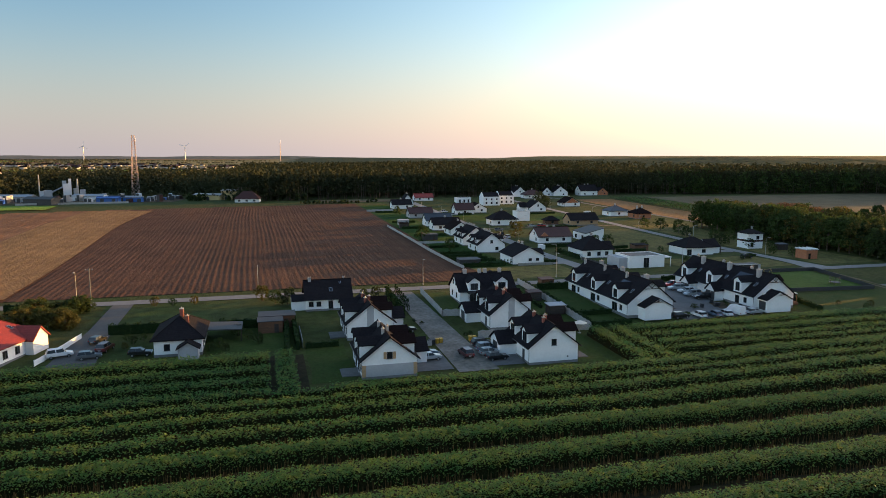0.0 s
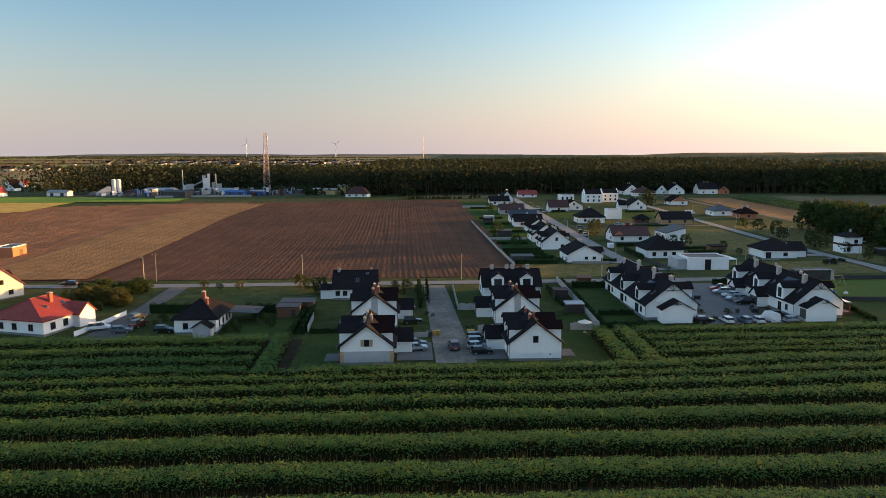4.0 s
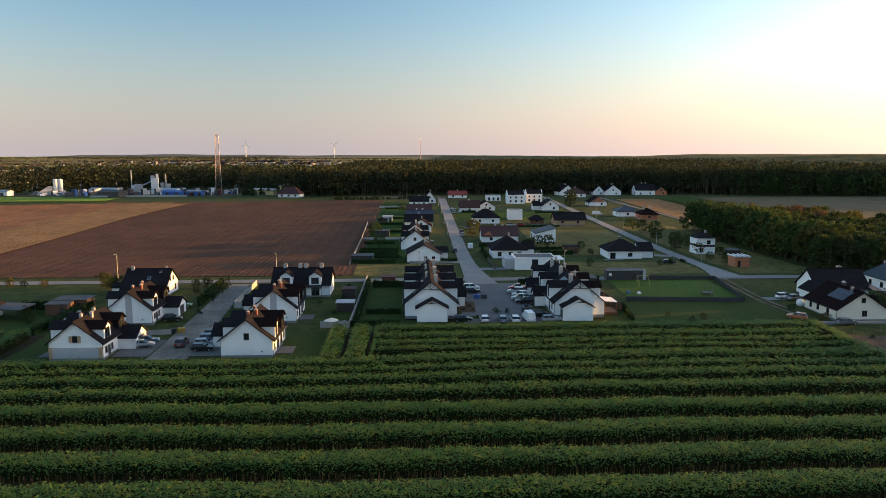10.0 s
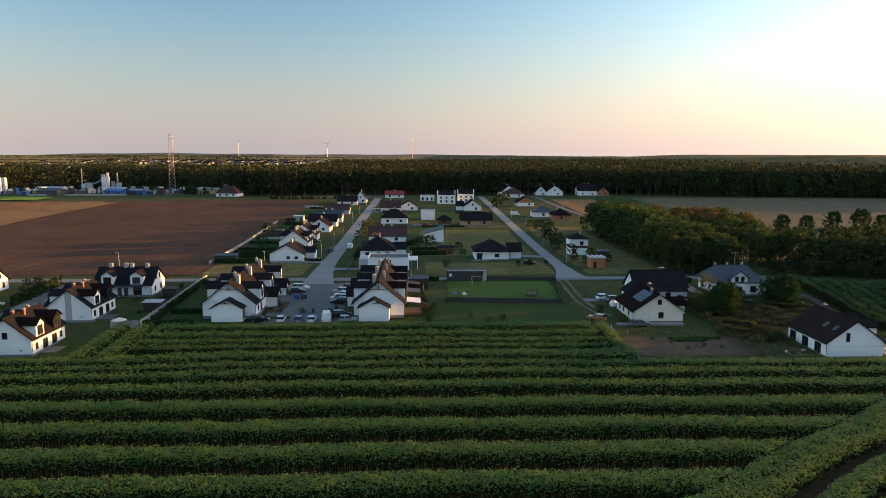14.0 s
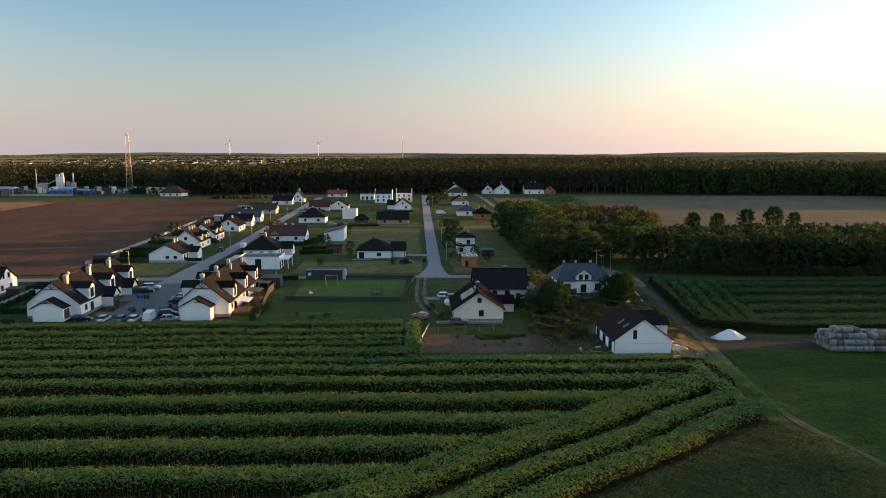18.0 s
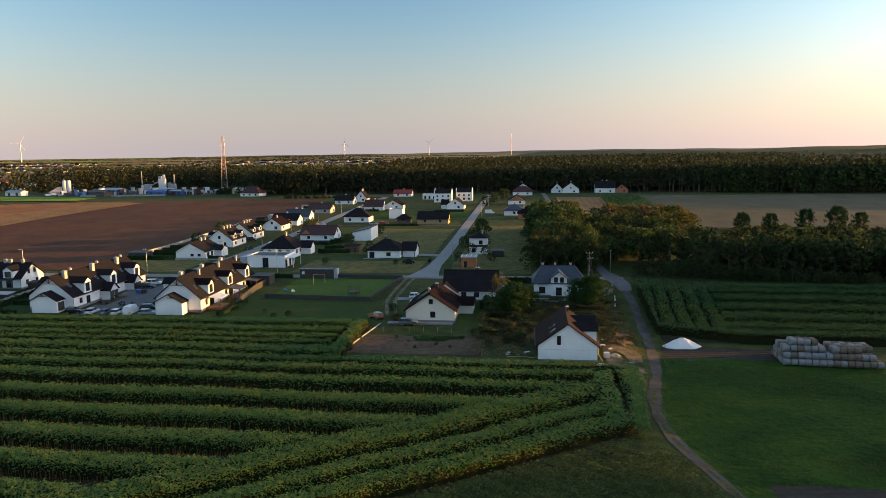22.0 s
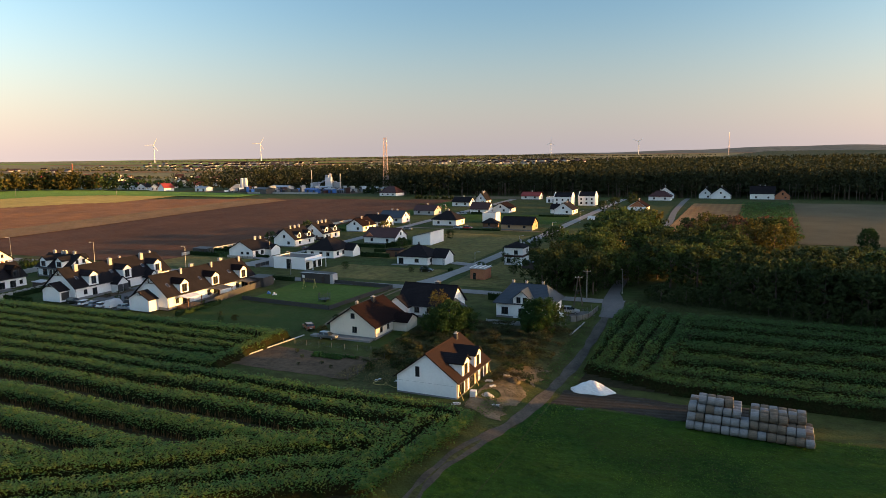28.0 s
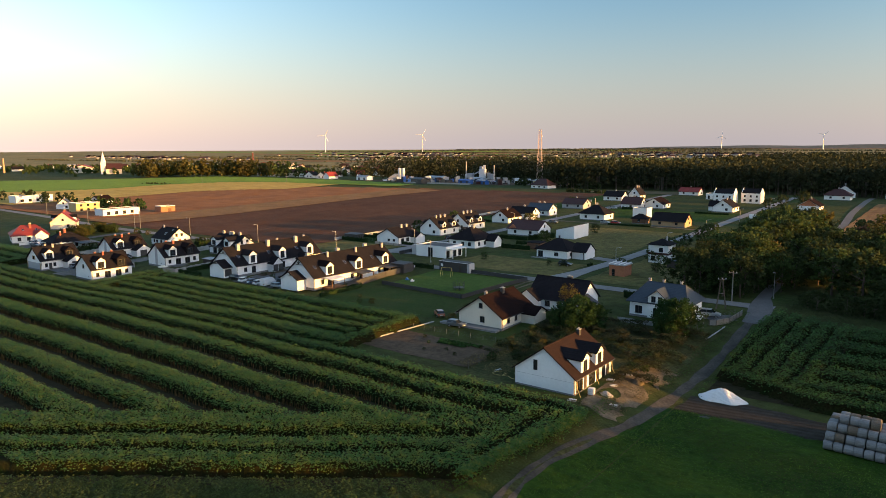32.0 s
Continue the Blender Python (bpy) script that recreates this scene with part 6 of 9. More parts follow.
grow(173.0, 214, 175.4, 300, 12, 5.0, 9, 13, ["leaf", "leaf_dark", "leaf_gold"], "copse west of the track")
grow(180.8, 214, 184.0, 290, 13, 4.6, 8, 12, ["leaf_dark", "leaf_dark", "leaf"], "copse east of the track")
for i in range(40):
    x = 189.5 + 2.9 * i + copse.uniform(-0.8, 0.8)
    tree(x, max(188.5, 204 - (x - 187) * 0.28) + copse.uniform(-1.0, 1.0), copse.uniform(3.6, 5.6), "leaf_dark", 1.2, "copse_shrub", "bush", "shrubs at the foot of the copse", 0.7)
for x, y, h in ((249, 315, 9), (260.6, 316, 8.5), (278, 324, 9.5), (291, 324, 11), (300, 322, 8)):
    tree(x, y, h, "dense_dark", 1.0, "lone_tree", "tree", "lone field trees", h * 0.14)
# garden trees and bushes
for x, y, h, k, w, low in ((172.4, 166.0, 8.6, "dense_dark", 1.0, 1.0), (169.8, 167.6, 7.4, "dense_dark", 1.05, 0.8), (174.4, 168.8, 6.6, "leaf", 1.0, 0.5), (171.0, 164.2, 5.6, "dense_dark", 1.1, 0.6),
                       (154.4, 158.8, 8.4, "dense_dark", 1.05, 1.0), (150.8, 160.8, 9.6, "tall_gold", 0.95, 0.5), (152.2, 157.2, 7.2, "dense_dark", 1.05, 0.8), (156.6, 161.0, 6.6, "dense_dark", 1.1, 0.7), (149.0, 158.6, 4.6, "leaf", 1.2, 0.5)):
    tree(x, y, h, k, w, "garden_tree", "tree", "", low)
for x, y, h, k in ((147, 152, 2.2, "leaf"), (150, 147, 2.5, "leaf_dark"), (154, 144, 2.4, "leaf_gold"), (157, 148, 2.0, "leaf"), (150, 140, 2.0, "leaf_gold"), (153, 136, 2.3, "leaf_dark"), (156, 133, 1.8, "leaf"), (149.5, 133, 1.9, "leaf"), (146, 141, 1.6, "leaf"), (168, 152, 1.8, "leaf_gold"), (171, 148, 1.6, "leaf"), (165, 156, 2.0, "leaf_gold"), (160, 155, 2.2, "leaf"), (127.5, 150.5, 2.4, "leaf_gold"), (125, 160, 2.0, "leaf"), (98, 151.5, 1.5, "leaf"), (101, 153, 1.8, "leaf_gold"), (94, 156, 1.2, "leaf"), (175, 143, 1.5, "leaf"), (172, 140, 1.2, "leaf_gold"), (130, 137.5, 0.9, "leaf"), (139, 133, 0.8, "leaf"), (135, 131, 0.7, "leaf_dark"), (142, 131.5, 0.8, "leaf"), (133, 135, 0.8, "leaf"), (144, 137.6, 0.9, "leaf")):
    bush(x, y, h, "fine" if h < 1.3 else k)
for x, y, h in ((133, 258, 5), (136, 266, 6), (135, 285, 5), (138, 296, 6.5), (136, 308, 6), (140, 262, 5.5), (134.5, 320, 5), (137, 246, 4.5), (142, 240, 3.5), (134, 229, 3.2), (136.5, 222, 3.5), (145, 228, 3)):
    tree(x, y, h, "leaf_dark" if int(x) % 2 else "leaf", 1.2, "roadside_tree", "tree", "trees along the eastern street")
for x, y, h, k in ((60.5, 300, 7, "leaf_gold"), (87, 266, 5, "leaf"), (84, 271, 4, "leaf"), (97, 256, 3.5, "leaf"), (22, 268, 5, "leaf"), (18.5, 300, 6, "leaf"), (92, 300, 4, "leaf_dark"), (28, 405, 5, "leaf"), (130, 432, 6, "leaf_dark"), (134, 445, 7, "leaf_dark"), (140, 470, 8, "leaf_dark"), (98, 245, 2.4, "leaf"), (118, 222, 2.0, "leaf_dark"), (114, 220, 1.8, "leaf_dark"), (91, 218, 2.6, "leaf"), (-47, 190, 4, "leaf_gold"), (-44, 186, 3.5, "leaf"), (-41, 184, 4.5, "leaf_dark"), (-19, 187, 3.0, "leaf_dark"), (-16, 184, 2.2, "leaf"), (-20, 181, 1.8, "leaf_dark"), (-15.5, 176, 2.2, "leaf"), (-22, 187, 2.6, "leaf"), (-57, 150.4, 1.8, "leaf_dark"), (-55.4, 152.4, 2.2, "leaf"), (-54, 150, 1.7, "leaf_dark"), (-73.5, 160.5, 1.6, "leaf"), (-72, 158.5, 1.8, "leaf_dark"), (-70.5, 161, 1.5, "leaf"), (-73, 155.5, 1.5, "leaf_gold"), (-52, 160, 2.6, "leaf_dark"), (-50, 157, 2.2, "leaf"), (-54, 164, 2.4, "leaf"), (-48, 154, 2.4, "leaf_dark"), (-72, 190, 2.4, "leaf_gold"), (-68, 189, 2.0, "leaf"), (-63, 190, 2.2, "leaf_gold")):
    tree(x, y, h, k, 1.2, "garden_tree", "tree")
for i in range(24):
    x, y = copse.uniform(-103, -85), copse.uniform(173, 188)
    tree(x, y, copse.uniform(3.4, 5.0), ["leaf_gold", "leaf_gold", "leaf"][i % 3], 1.5, "roadside_shrub", "bush", "shrubs by the west drive", 0.6)


def hedge(x0, y0, x1, y1, h, w=0.9, material="hedge", label="clipped dark green garden hedge", seed=1):
    """A hedge of leaf plates round a dense core, its top slightly wavy."""
    rng = np.random.default_rng(seed + int(abs(x0 * 7 + y0 * 3)))
    L = math.hypot(x1 - x0, y1 - y0)
    n = int(L * h * 34)
    u, side, z = rng.random(n), rng.uniform(-0.5, 0.5, n), rng.random(n) ** 0.6
    top = h * (0.9 + 0.1 * np.sin(u * L * 2.4) + 0.06 * rng.random(n))
    ax, ay = (x1 - x0) / L, (y1 - y0) / L
    X, Y = x0 + ax * u * L - ay * side * w, y0 + ay * u * L + ax * side * w
    C = np.stack([X, Y, ground_z(X, Y) + z * top], -1)
    V, F = leaf_cloud(C, np.full(n, 0.12), 1, 0.2, rng)
    th = new("hedge")
    tagged(th, label, "hedge")
    f = new("foliage", plain_mesh("foliage", V, F, M[material]))
    f.parent = th
    bm = bmesh.new()
    k = max(1, int(L / 4))
    for i in range(k):
        p, q = i / k, (i + 1) / k
        xa, ya, xb, yb = x0 + (x1 - x0) * p, y0 + (y1 - y0) * p, x0 + (x1 - x0) * q, y0 + (y1 - y0) * q
        m0, zz = w * 0.32, min(gz(xa, ya), gz(xb, yb))
        prism(bm, [(xa - ay * m0, ya + ax * m0, zz - 0.3), (xa + ay * m0, ya - ax * m0, zz - 0.3), (xb + ay * m0, yb - ax * m0, zz - 0.3), (xb - ay * m0, yb + ax * m0, zz - 0.3)], (0, 0, h * 0.85 + 0.3))
    part("core", bm, M[material], th)
    return th


for x0, y0, x1, y1, h in ((-78, 166.5, -67, 166.2, 2.4), (-56, 166.4, -45.6, 165.4, 2.2), (-104, 188.5, -86, 188.0, 2.6), (-101, 169.8, -90, 169.4, 2.2), (-42.6, 145, -42.0, 168, 1.8), (-40.5, 148, -40.5, 168, 2.2), (-39, 148.6, -32.5, 148.8, 1.2), (20.2, 150, 33, 150.5, 1.4), (18.5, 188, 18.5, 168, 1.0), (23.5, 152, 23.5, 194, 1.6), (25, 160, 33, 160, 1.3), (25, 187, 34, 187, 2.0), (-15.6, 168, -15.6, 190, 2.4), (16, 227.5, 30, 227.5, 1.6), (16, 240, 31, 240, 1.2), (16, 246, 30, 246, 1.1), (16, 252, 30, 252, 1.1), (16, 258, 30, 258, 1.3), (16, 276, 28, 276, 1.2), (18, 312, 32, 312, 1.2), (18, 340, 30, 340, 1.3), (18, 366, 30, 366, 1.2), (18, 420, 31, 420, 1.2), (60.5, 236, 60.5, 256, 1.8), (60.5, 268, 78, 268, 1.6), (78, 269, 83.5, 280, 2.2), (80, 246, 92, 246, 1.8), (79, 258, 92, 259, 1.3), (44.5, 231, 50, 231, 1.2), (64.5, 190, 78, 191.5, 1.6), (80, 194.5, 88, 194.5, 1.4), (84.5, 151, 86, 165, 1.3), (124.2, 229, 124.2, 226, 1.0), (62, 398, 70, 398, 1.4), (84, 330.5, 104, 330.8, 0.8), (146, 162, 147.5, 172, 2.0), (103, 395, 120, 395, 1.0), (151, 190.5, 158.5, 190.5, 1.8)):
    hedge(x0, y0, x1, y1, h)
for i in range(7):
    tree(-13.6, 172.5 + i * 2.6, 3.2, "hedge", 1.0, "cypress", "tree", "cypress row by the lane")
for i in range(9):
    tree(24 + i * 1.1, 229.2, 2.2, "hedge", 1.1, "cypress", "tree", "cypress row in the west garden")


# ---- fences and walls ----
def panel_fence(pts, h, material, label, span=2.5, name="fence", post="pole", scallop=0.0, thick=0.06):
    """Posts with a panel between each pair, following the ground."""
    th = new(name)
    tagged(th, label, "fence")
    th.matrix_world = pose(pts[0][0], pts[0][1], gz(*pts[0]))
    inv = th.matrix_world.inverted()
    for (xa, ya), (xb, yb) in zip(pts, pts[1:]):
        L = math.hypot(xb - xa, yb - ya)
        n = max(1, round(L / span))
        for i in range(n + 1):
            u = i / n
            x, y = xa + (xb - xa) * u, ya + (yb - ya) * u
            z = gz(x, y)
            bm = bmesh.new()
            box(bm, x - 0.06, y - 0.06, z - 0.4, x + 0.06, y + 0.06, z + h + 0.06)
            bm.transform(inv)
            part("post", bm, M[post], th)
            if i < n:
                v = (i + 1) / n
                x2, y2 = xa + (xb - xa) * v, ya + (yb - ya) * v
                z2 = gz(x2, y2)
                d = Vector((x2 - x, y2 - y, 0)).normalized()
                s = Vector((-d.y, d.x, 0)) * thick / 2
                p, q = Vector((x, y, z)) + d * 0.07, Vector((x2, y2, z2)) - d * 0.07
                mid = (p + q) / 2 + Vector((0, 0, h + scallop))
                loop = [p + Vector((0, 0, 0.03)) - s, q + Vector((0, 0, 0.03)) - s, q + Vector((0, 0, h)) - s, mid - s, p + Vector((0, 0, h)) - s]
                bm = bmesh.new()
                prism(bm, loop, 2 * s)
                bm.transform(inv)
                part("panel", bm, M[material], th)
    return th


def wire_fence(pts, h, label, span=3.2):
    """Thin posts with four strained wires."""
    th = thing("wire_fence", pts[0][0], pts[0][1], 0, None, label, "fence")
    inv = th.matrix_world.inverted()
    for (xa, ya), (xb, yb) in zip(pts, pts[1:]):
        n = max(1, round(math.hypot(xb - xa, yb - ya) / span))
        p = [(xa + (xb - xa) * i / n, ya + (yb - ya) * i / n) for i in range(n + 1)]
        for x, y in p:
            bm = bmesh.new()
            tube(bm, (x, y, gz(x, y) - 0.4), (x, y, gz(x, y) + h + 0.06), 0.04, n=6)
            bm.transform(inv)
            part("post", bm, M["pole"], th)
        for k in range(4):
            bm = bmesh.new()
            for a, b in zip(p, p[1:]):
                z = h * (0.2 + 0.26 * k)
                tube(bm, (*a, gz(*a) + z), (*b, gz(*b) + z), 0.008, n=4)
            bm.transform(inv)
            part("wire", bm, M["frame"], th)
    return th


panel_fence([(88.7, 170.4), (117.4, 168.2), (121.0, 194.5), (101, 195.6)], 1.1, "charcoal", "charcoal panel fence round the pitch", post="charcoal")
panel_fence([(80.4, 170.2), (84.8, 160.6), (83.2, 178), (84, 190)], 1.7, "charcoal", "dark board fence beside the terrace gardens", post="charcoal")
panel_fence([(-6.6, 190), (-6.8, 166), (-0.8, 165.6)], 1.5, "concrete", "grey concrete garden wall with curved tops", 2.2, "concrete_wall", "concrete", 0.25)
panel_fence([(-3.8, 147.8), (0.2, 147.8)], 1.5, "concrete", "grey concrete garden wall with curved tops", 2.2, "concrete_wall", "concrete", 0.25)
panel_fence([(16.0, 148.6), (22.2, 148.6), (22.8, 196)], 1.5, "concrete", "pale concrete garden wall along the plot", 2.2, "concrete_wall", "concrete", 0.25)
panel_fence([(-39.5, 149.3), (-39.6, 160)], 1.5, "concrete", "pale concrete wall beside the lawn", 2.2, "concrete_wall", "concrete", 0.2)
panel_fence([(15.2, 224), (14.0, 290), (12.6, 350)], 1.2, "concrete", "long pale concrete wall at the field edge", 3.0, "concrete_wall", "concrete")
panel_fence([(14.8, 289), (30, 289)], 1.0, "concrete", "pale concrete plot wall", 3.0, "concrete_wall", "concrete")
panel_fence([(14, 427), (30, 427.5)], 1.4, "concrete", "pale concrete plot wall", 3.0, "concrete_wall", "concrete")
wire_fence([(173.6, 161.0), (175.8, 176.5), (178.0, 188.0)], 1.2, "pale metal mesh fence along the track", 2.5)
panel_fence([(158.5, 169.4), (166.5, 169.8)], 1.0, "concrete", "low pale garden wall", 2.4, "garden_wall", "concrete")
panel_fence([(-21.0, 144.2), (-14.4, 145.0)], 1.1, "concrete", "low pale wall beside the parking bay", 2.0, "garden_wall", "concrete")
panel_fence([(-87.0, 148.6), (-84.4, 158), (-82.8, 165)], 1.1, "render", "white stepped pillar fence by the drive", 2.6, "pillar_fence", "render")
wire_fence([(148.6, 126.8), (148.9, 139.6)], 1.1, "thin wire fence of the garden")
wire_fence([(120.6, 141.8), (129, 142.2), (147, 143.0)], 1.0, "thin wire fence behind the bare garden")
panel_fence([(34.4, 226.8), (46.5, 226.6)], 0.9, "metal", "pale front garden fence", 2.4)
panel_fence([(60.6, 210.6), (60.4, 234)], 1.2, "charcoal", "dark front garden fence", 2.6)
bm = bmesh.new()
for i, (x, y) in enumerate(((121.0, 127.4), (122.6, 138), (124.3, 148.0))[:-1]):
    x2, y2 = ((121.0, 127.4), (122.6, 138), (124.3, 148.0))[i + 1]
    tube(bm, (x, y, gz(x, y) + 0.14), (x2, y2, gz(x2, y2) + 0.14), 0.14, n=6)
tagged(part("edging_beam", bm, M["concrete"]), "pale concrete edging along the crop", "edging")

# ---- sheds, pitch things and garden things ----
def shed(x, y, W, D, H, label, wall="charcoal", roof="charcoal", rot=0, name="garden_shed"):
    h = thing(name, x, y, rot, None, label, "shed")
    bm = bmesh.new()
    box(bm, -W / 2, -D / 2, -0.3, W / 2, D / 2, H)
    part("wall", bm, M[wall], h)
    bm = bmesh.new()
    slab(bm, [(-W / 2 - 0.2, -D / 2 - 0.25, H + 0.16), (W / 2 + 0.2, -D / 2 - 0.25, H + 0.16), (W / 2 + 0.2, D / 2 + 0.25, H + 0.34), (-W / 2 - 0.2, D / 2 + 0.25, H + 0.34)], 0.14)
    part("roof", bm, M[roof], h)
    gate_door(h, pose(W / 4, -D / 2, 0, 0, 0, 0), 0.9, 1.9, "darkwood", "shed_door")
    return h


c = shed(95.4, 196.0, 10.4, 2.6, 2.6, "long black container shed with a white edge", name="container_shed")
bm = bmesh.new()
box(bm, -5.3, -1.45, 2.6, 5.3, -1.3, 2.85)
part("edge_trim", bm, M["whiteframe"], c)
bm = bmesh.new()
box(bm, -4.6, -1.36, 1.2, -3.8, -1.3, 2.0)
part("notice", bm, M["whiteframe"], c)
bm = bmesh.new()
box(bm, 5.1, -1.4, -0.2, 6.0, 1.2, 2.7)
part("side_panel", bm, M["greywall"], c)
shed(18.8, 231.5, 7, 4, 2.2, "low dark garden shed with flat roof")
shed(-45.5, 162.5, 5.0, 3.5, 2.4, "brown timber garden shed", "wood", "charcoal")
shed(-44.0, 166.5, 7.5, 4.0, 2.5, "brown timber garden house under a dark roof", "wood", "charcoal")
shed(20.0, 163, 4, 2.6, 2.1, "dark garden shelter beside the wall", "darkwood", "greywall")
shed(19.6, 176, 3.4, 2.6, 2.2, "small garden shed with a red roof", "darkwood", "darkred")
shed(29.0, 190.5, 3.6, 3, 2.2, "wooden garden arbour with red roof", "wood", "darkred")
shed(22.0, 357, 5, 4, 2.4, "grey garden shed at the field edge", "greywall", "greywall")
shed(20, 345, 4.5, 3.5, 2.2, "dark brown garden shed", "darkwood", "brownroof")
shed(22, 300, 6, 4, 2.4, "dark open garden shelter", "charcoal", "charcoal")
shed(92.0, 250.5, 5.5, 4, 2.4, "brown garden house with a dark roof", "wood", "roof")
shed(82.2, 186.5, 5.0, 4.2, 2.5, "dark open carport with grey roof", "charcoal", "charcoal")
shed(146.5, 240, 4, 3, 2.2, "small garden hut with blue-grey roof", "darkwood", "blueroof")

tr = thing("trampoline", 111.2, 175.6, 0, None, "black round trampoline with safety net", "trampoline")
bm = bmesh.new()
bmesh.ops.create_cone(bm, cap_ends=True, segments=18, radius1=1.5, radius2=1.5, depth=0.08, matrix=Matrix.Translation((0, 0, 0.7)))
part("mat", bm, M["charcoal"], tr)
for i in range(8):
    a = i * math.pi / 4
    bm = bmesh.new()
    tube(bm, (1.52 * math.cos(a), 1.52 * math.sin(a), -0.05), (1.52 * math.cos(a), 1.52 * math.sin(a), 2.3), 0.04, n=6)
    part("pole", bm, M["frame"], tr)
for z in (1.0, 1.3, 1.6, 1.9, 2.2):
    bm = bmesh.new()
    for i in range(16):
        a, b = i * math.pi / 8, (i + 1) * math.pi / 8
        tube(bm, (1.5 * math.cos(a), 1.5 * math.sin(a), z), (1.5 * math.cos(b), 1.5 * math.sin(b), z), 0.015, n=4)
    part("net_band", bm, M["charcoal"], tr)
sw = thing("swing_frame", 98.2, 187.6, 15, None, "yellow metal garden swing frame", "swing")
for s in (-1.6, 1.6):
    for k in (-1.1, 1.1):
        bm = bmesh.new()
        tube(bm, (s, k, -0.05), (s, 0, 2.6), 0.05, n=6)
        part("leg", bm, M["hose"], sw)
bm = bmesh.new()
tube(bm, (-1.7, 0, 2.6), (1.7, 0, 2.6), 0.05, n=6)
part("crossbar", bm, M["hose"], sw)
for s in (-0.6, 0.6):
    bm = bmesh.new()
    tube(bm, (s - 0.2, 0, 2.6), (s - 0.2, 0, 0.55), 0.015, n=4)
    tube(bm, (s + 0.2, 0, 2.6), (s + 0.2, 0, 0.55), 0.015, n=4)
    box(bm, s - 0.25, -0.12, 0.5, s + 0.25, 0.12, 0.55)
    part("seat", bm, M["charcoal"], sw)
M["blueplastic"] = mat("blue_plastic", (0.03, 0.12, 0.4), (0.025, 0.1, 0.34), 2, 0.4)
M["whiteplastic"] = mat("white_plastic", (0.7, 0.72, 0.74), (0.64, 0.66, 0.68), 2, 0.4)
M["yellowplastic"] = mat("yellow_plastic", (0.5, 0.3, 0.03), (0.45, 0.27, 0.03), 2, 0.5)
M["poolwater"] = mat("pool_water", (0.1, 0.32, 0.36), (0.12, 0.36, 0.4), 0.8, 0.1)
for x, y, m, lab in ((91.5, 178, "blueplastic", "blue plastic toy on the pitch"), (94.0, 177.2, "whiteplastic", "white toy goal lying on grass")):
    q = thing("garden_toy", x, y, 20, None, lab, "toy")
    bm = bmesh.new()
    box(bm, -0.5, -0.35, 0, 0.5, 0.35, 0.4)
    box(bm, -0.3, -0.3, 0.4, 0.1, 0.3, 0.75)
    bmesh.ops.bevel(bm, geom=bm.edges[:], offset=0.06, segments=1, affect="EDGES")
    part("body", bm, M[m], q)
pool = thing("garden_pool", 133.4, 163.6, 0, None, "small rectangular above-ground pool with pale water", "pool")
bm = bmesh.new()
for a in ((-2.4, -1.4, 2.4, -1.25), (-2.4, 1.25, 2.4, 1.4), (-2.4, -1.25, -2.25, 1.25), (2.25, -1.25, 2.4, 1.25)):
    box(bm, a[0], a[1], -0.2, a[2], a[3], 0.9)
part("frame_wall", bm, M["whiteplastic"], pool)
bm = bmesh.new()
box(bm, -2.25, -1.25, -0.2, 2.25, 1.25, 0.75)
part("water", bm, M["poolwater"], pool)
tk = thing("water_tank", 129.2, 164.0, 0, None, "round white plastic water tank", "tank")
bm = bmesh.new()
bmesh.ops.create_uvsphere(bm, u_segments=14, v_segments=10, radius=0.95, matrix=Matrix.Translation((0, 0, 0.85)))
part("tank_body", bm, M["whiteplastic"], tk)
bm = bmesh.new()
tube(bm, (0, 0, 1.7), (0, 0, 1.95), 0.25, n=10)
part("lid", bm, M["frame"], tk)
sheet("yard_slab", 123.5, 169.5, 131.5, 172.5, M["paving"], 0.08, 3, "pale concrete yard slab")
um = thing("patio_umbrella", 18.6, 146.8, 0, None, "open cream patio umbrella on a terrace", "umbrella")
bm = bmesh.new()
tube(bm, (0, 0, -0.1), (0, 0, 2.6), 0.04, n=6)
part("pole", bm, M["metal"], um)
bm = bmesh.new()
bmesh.ops.create_cone(bm, cap_ends=True, segments=8, radius1=1.6, radius2=0.06, depth=0.55, matrix=Matrix.Translation((0, 0, 2.5)))
part("canopy", bm, M["cream"], um)
bm = bmesh.new()
tube(bm, (0, 0, -0.1), (0, 0, 0.12), 0.35, n=10)
part("base", bm, M["concrete"], um)


def bin_(x, y, m, lab):
    q = thing("wheelie_bin", x, y, 10, None, lab, "bin", "bins in the yards")
    bm = bmesh.new()
    prism(bm, [(-0.27, -0.3, 0.02), (0.27, -0.3, 0.02), (0.32, -0.38, 1.0), (-0.32, -0.38, 1.0)], (0, 0.68, 0))
    part("body", bm, M[m], q)
    bm = bmesh.new()
    prism(bm, [(-0.34, -0.42, 1.0), (0.34, -0.42, 1.0), (0.34, -0.42, 1.06), (-0.34, -0.42, 1.06)], (0, 0.8, 0.05))
    part("lid", bm, M[m], q)
    for s in (-0.26, 0.26):
        bm = bmesh.new()
        tube(bm, (s - 0.04, 0.36, 0.1), (s + 0.04, 0.36, 0.1), 0.1, n=8)
        part("wheel", bm, M["rubber"], q)


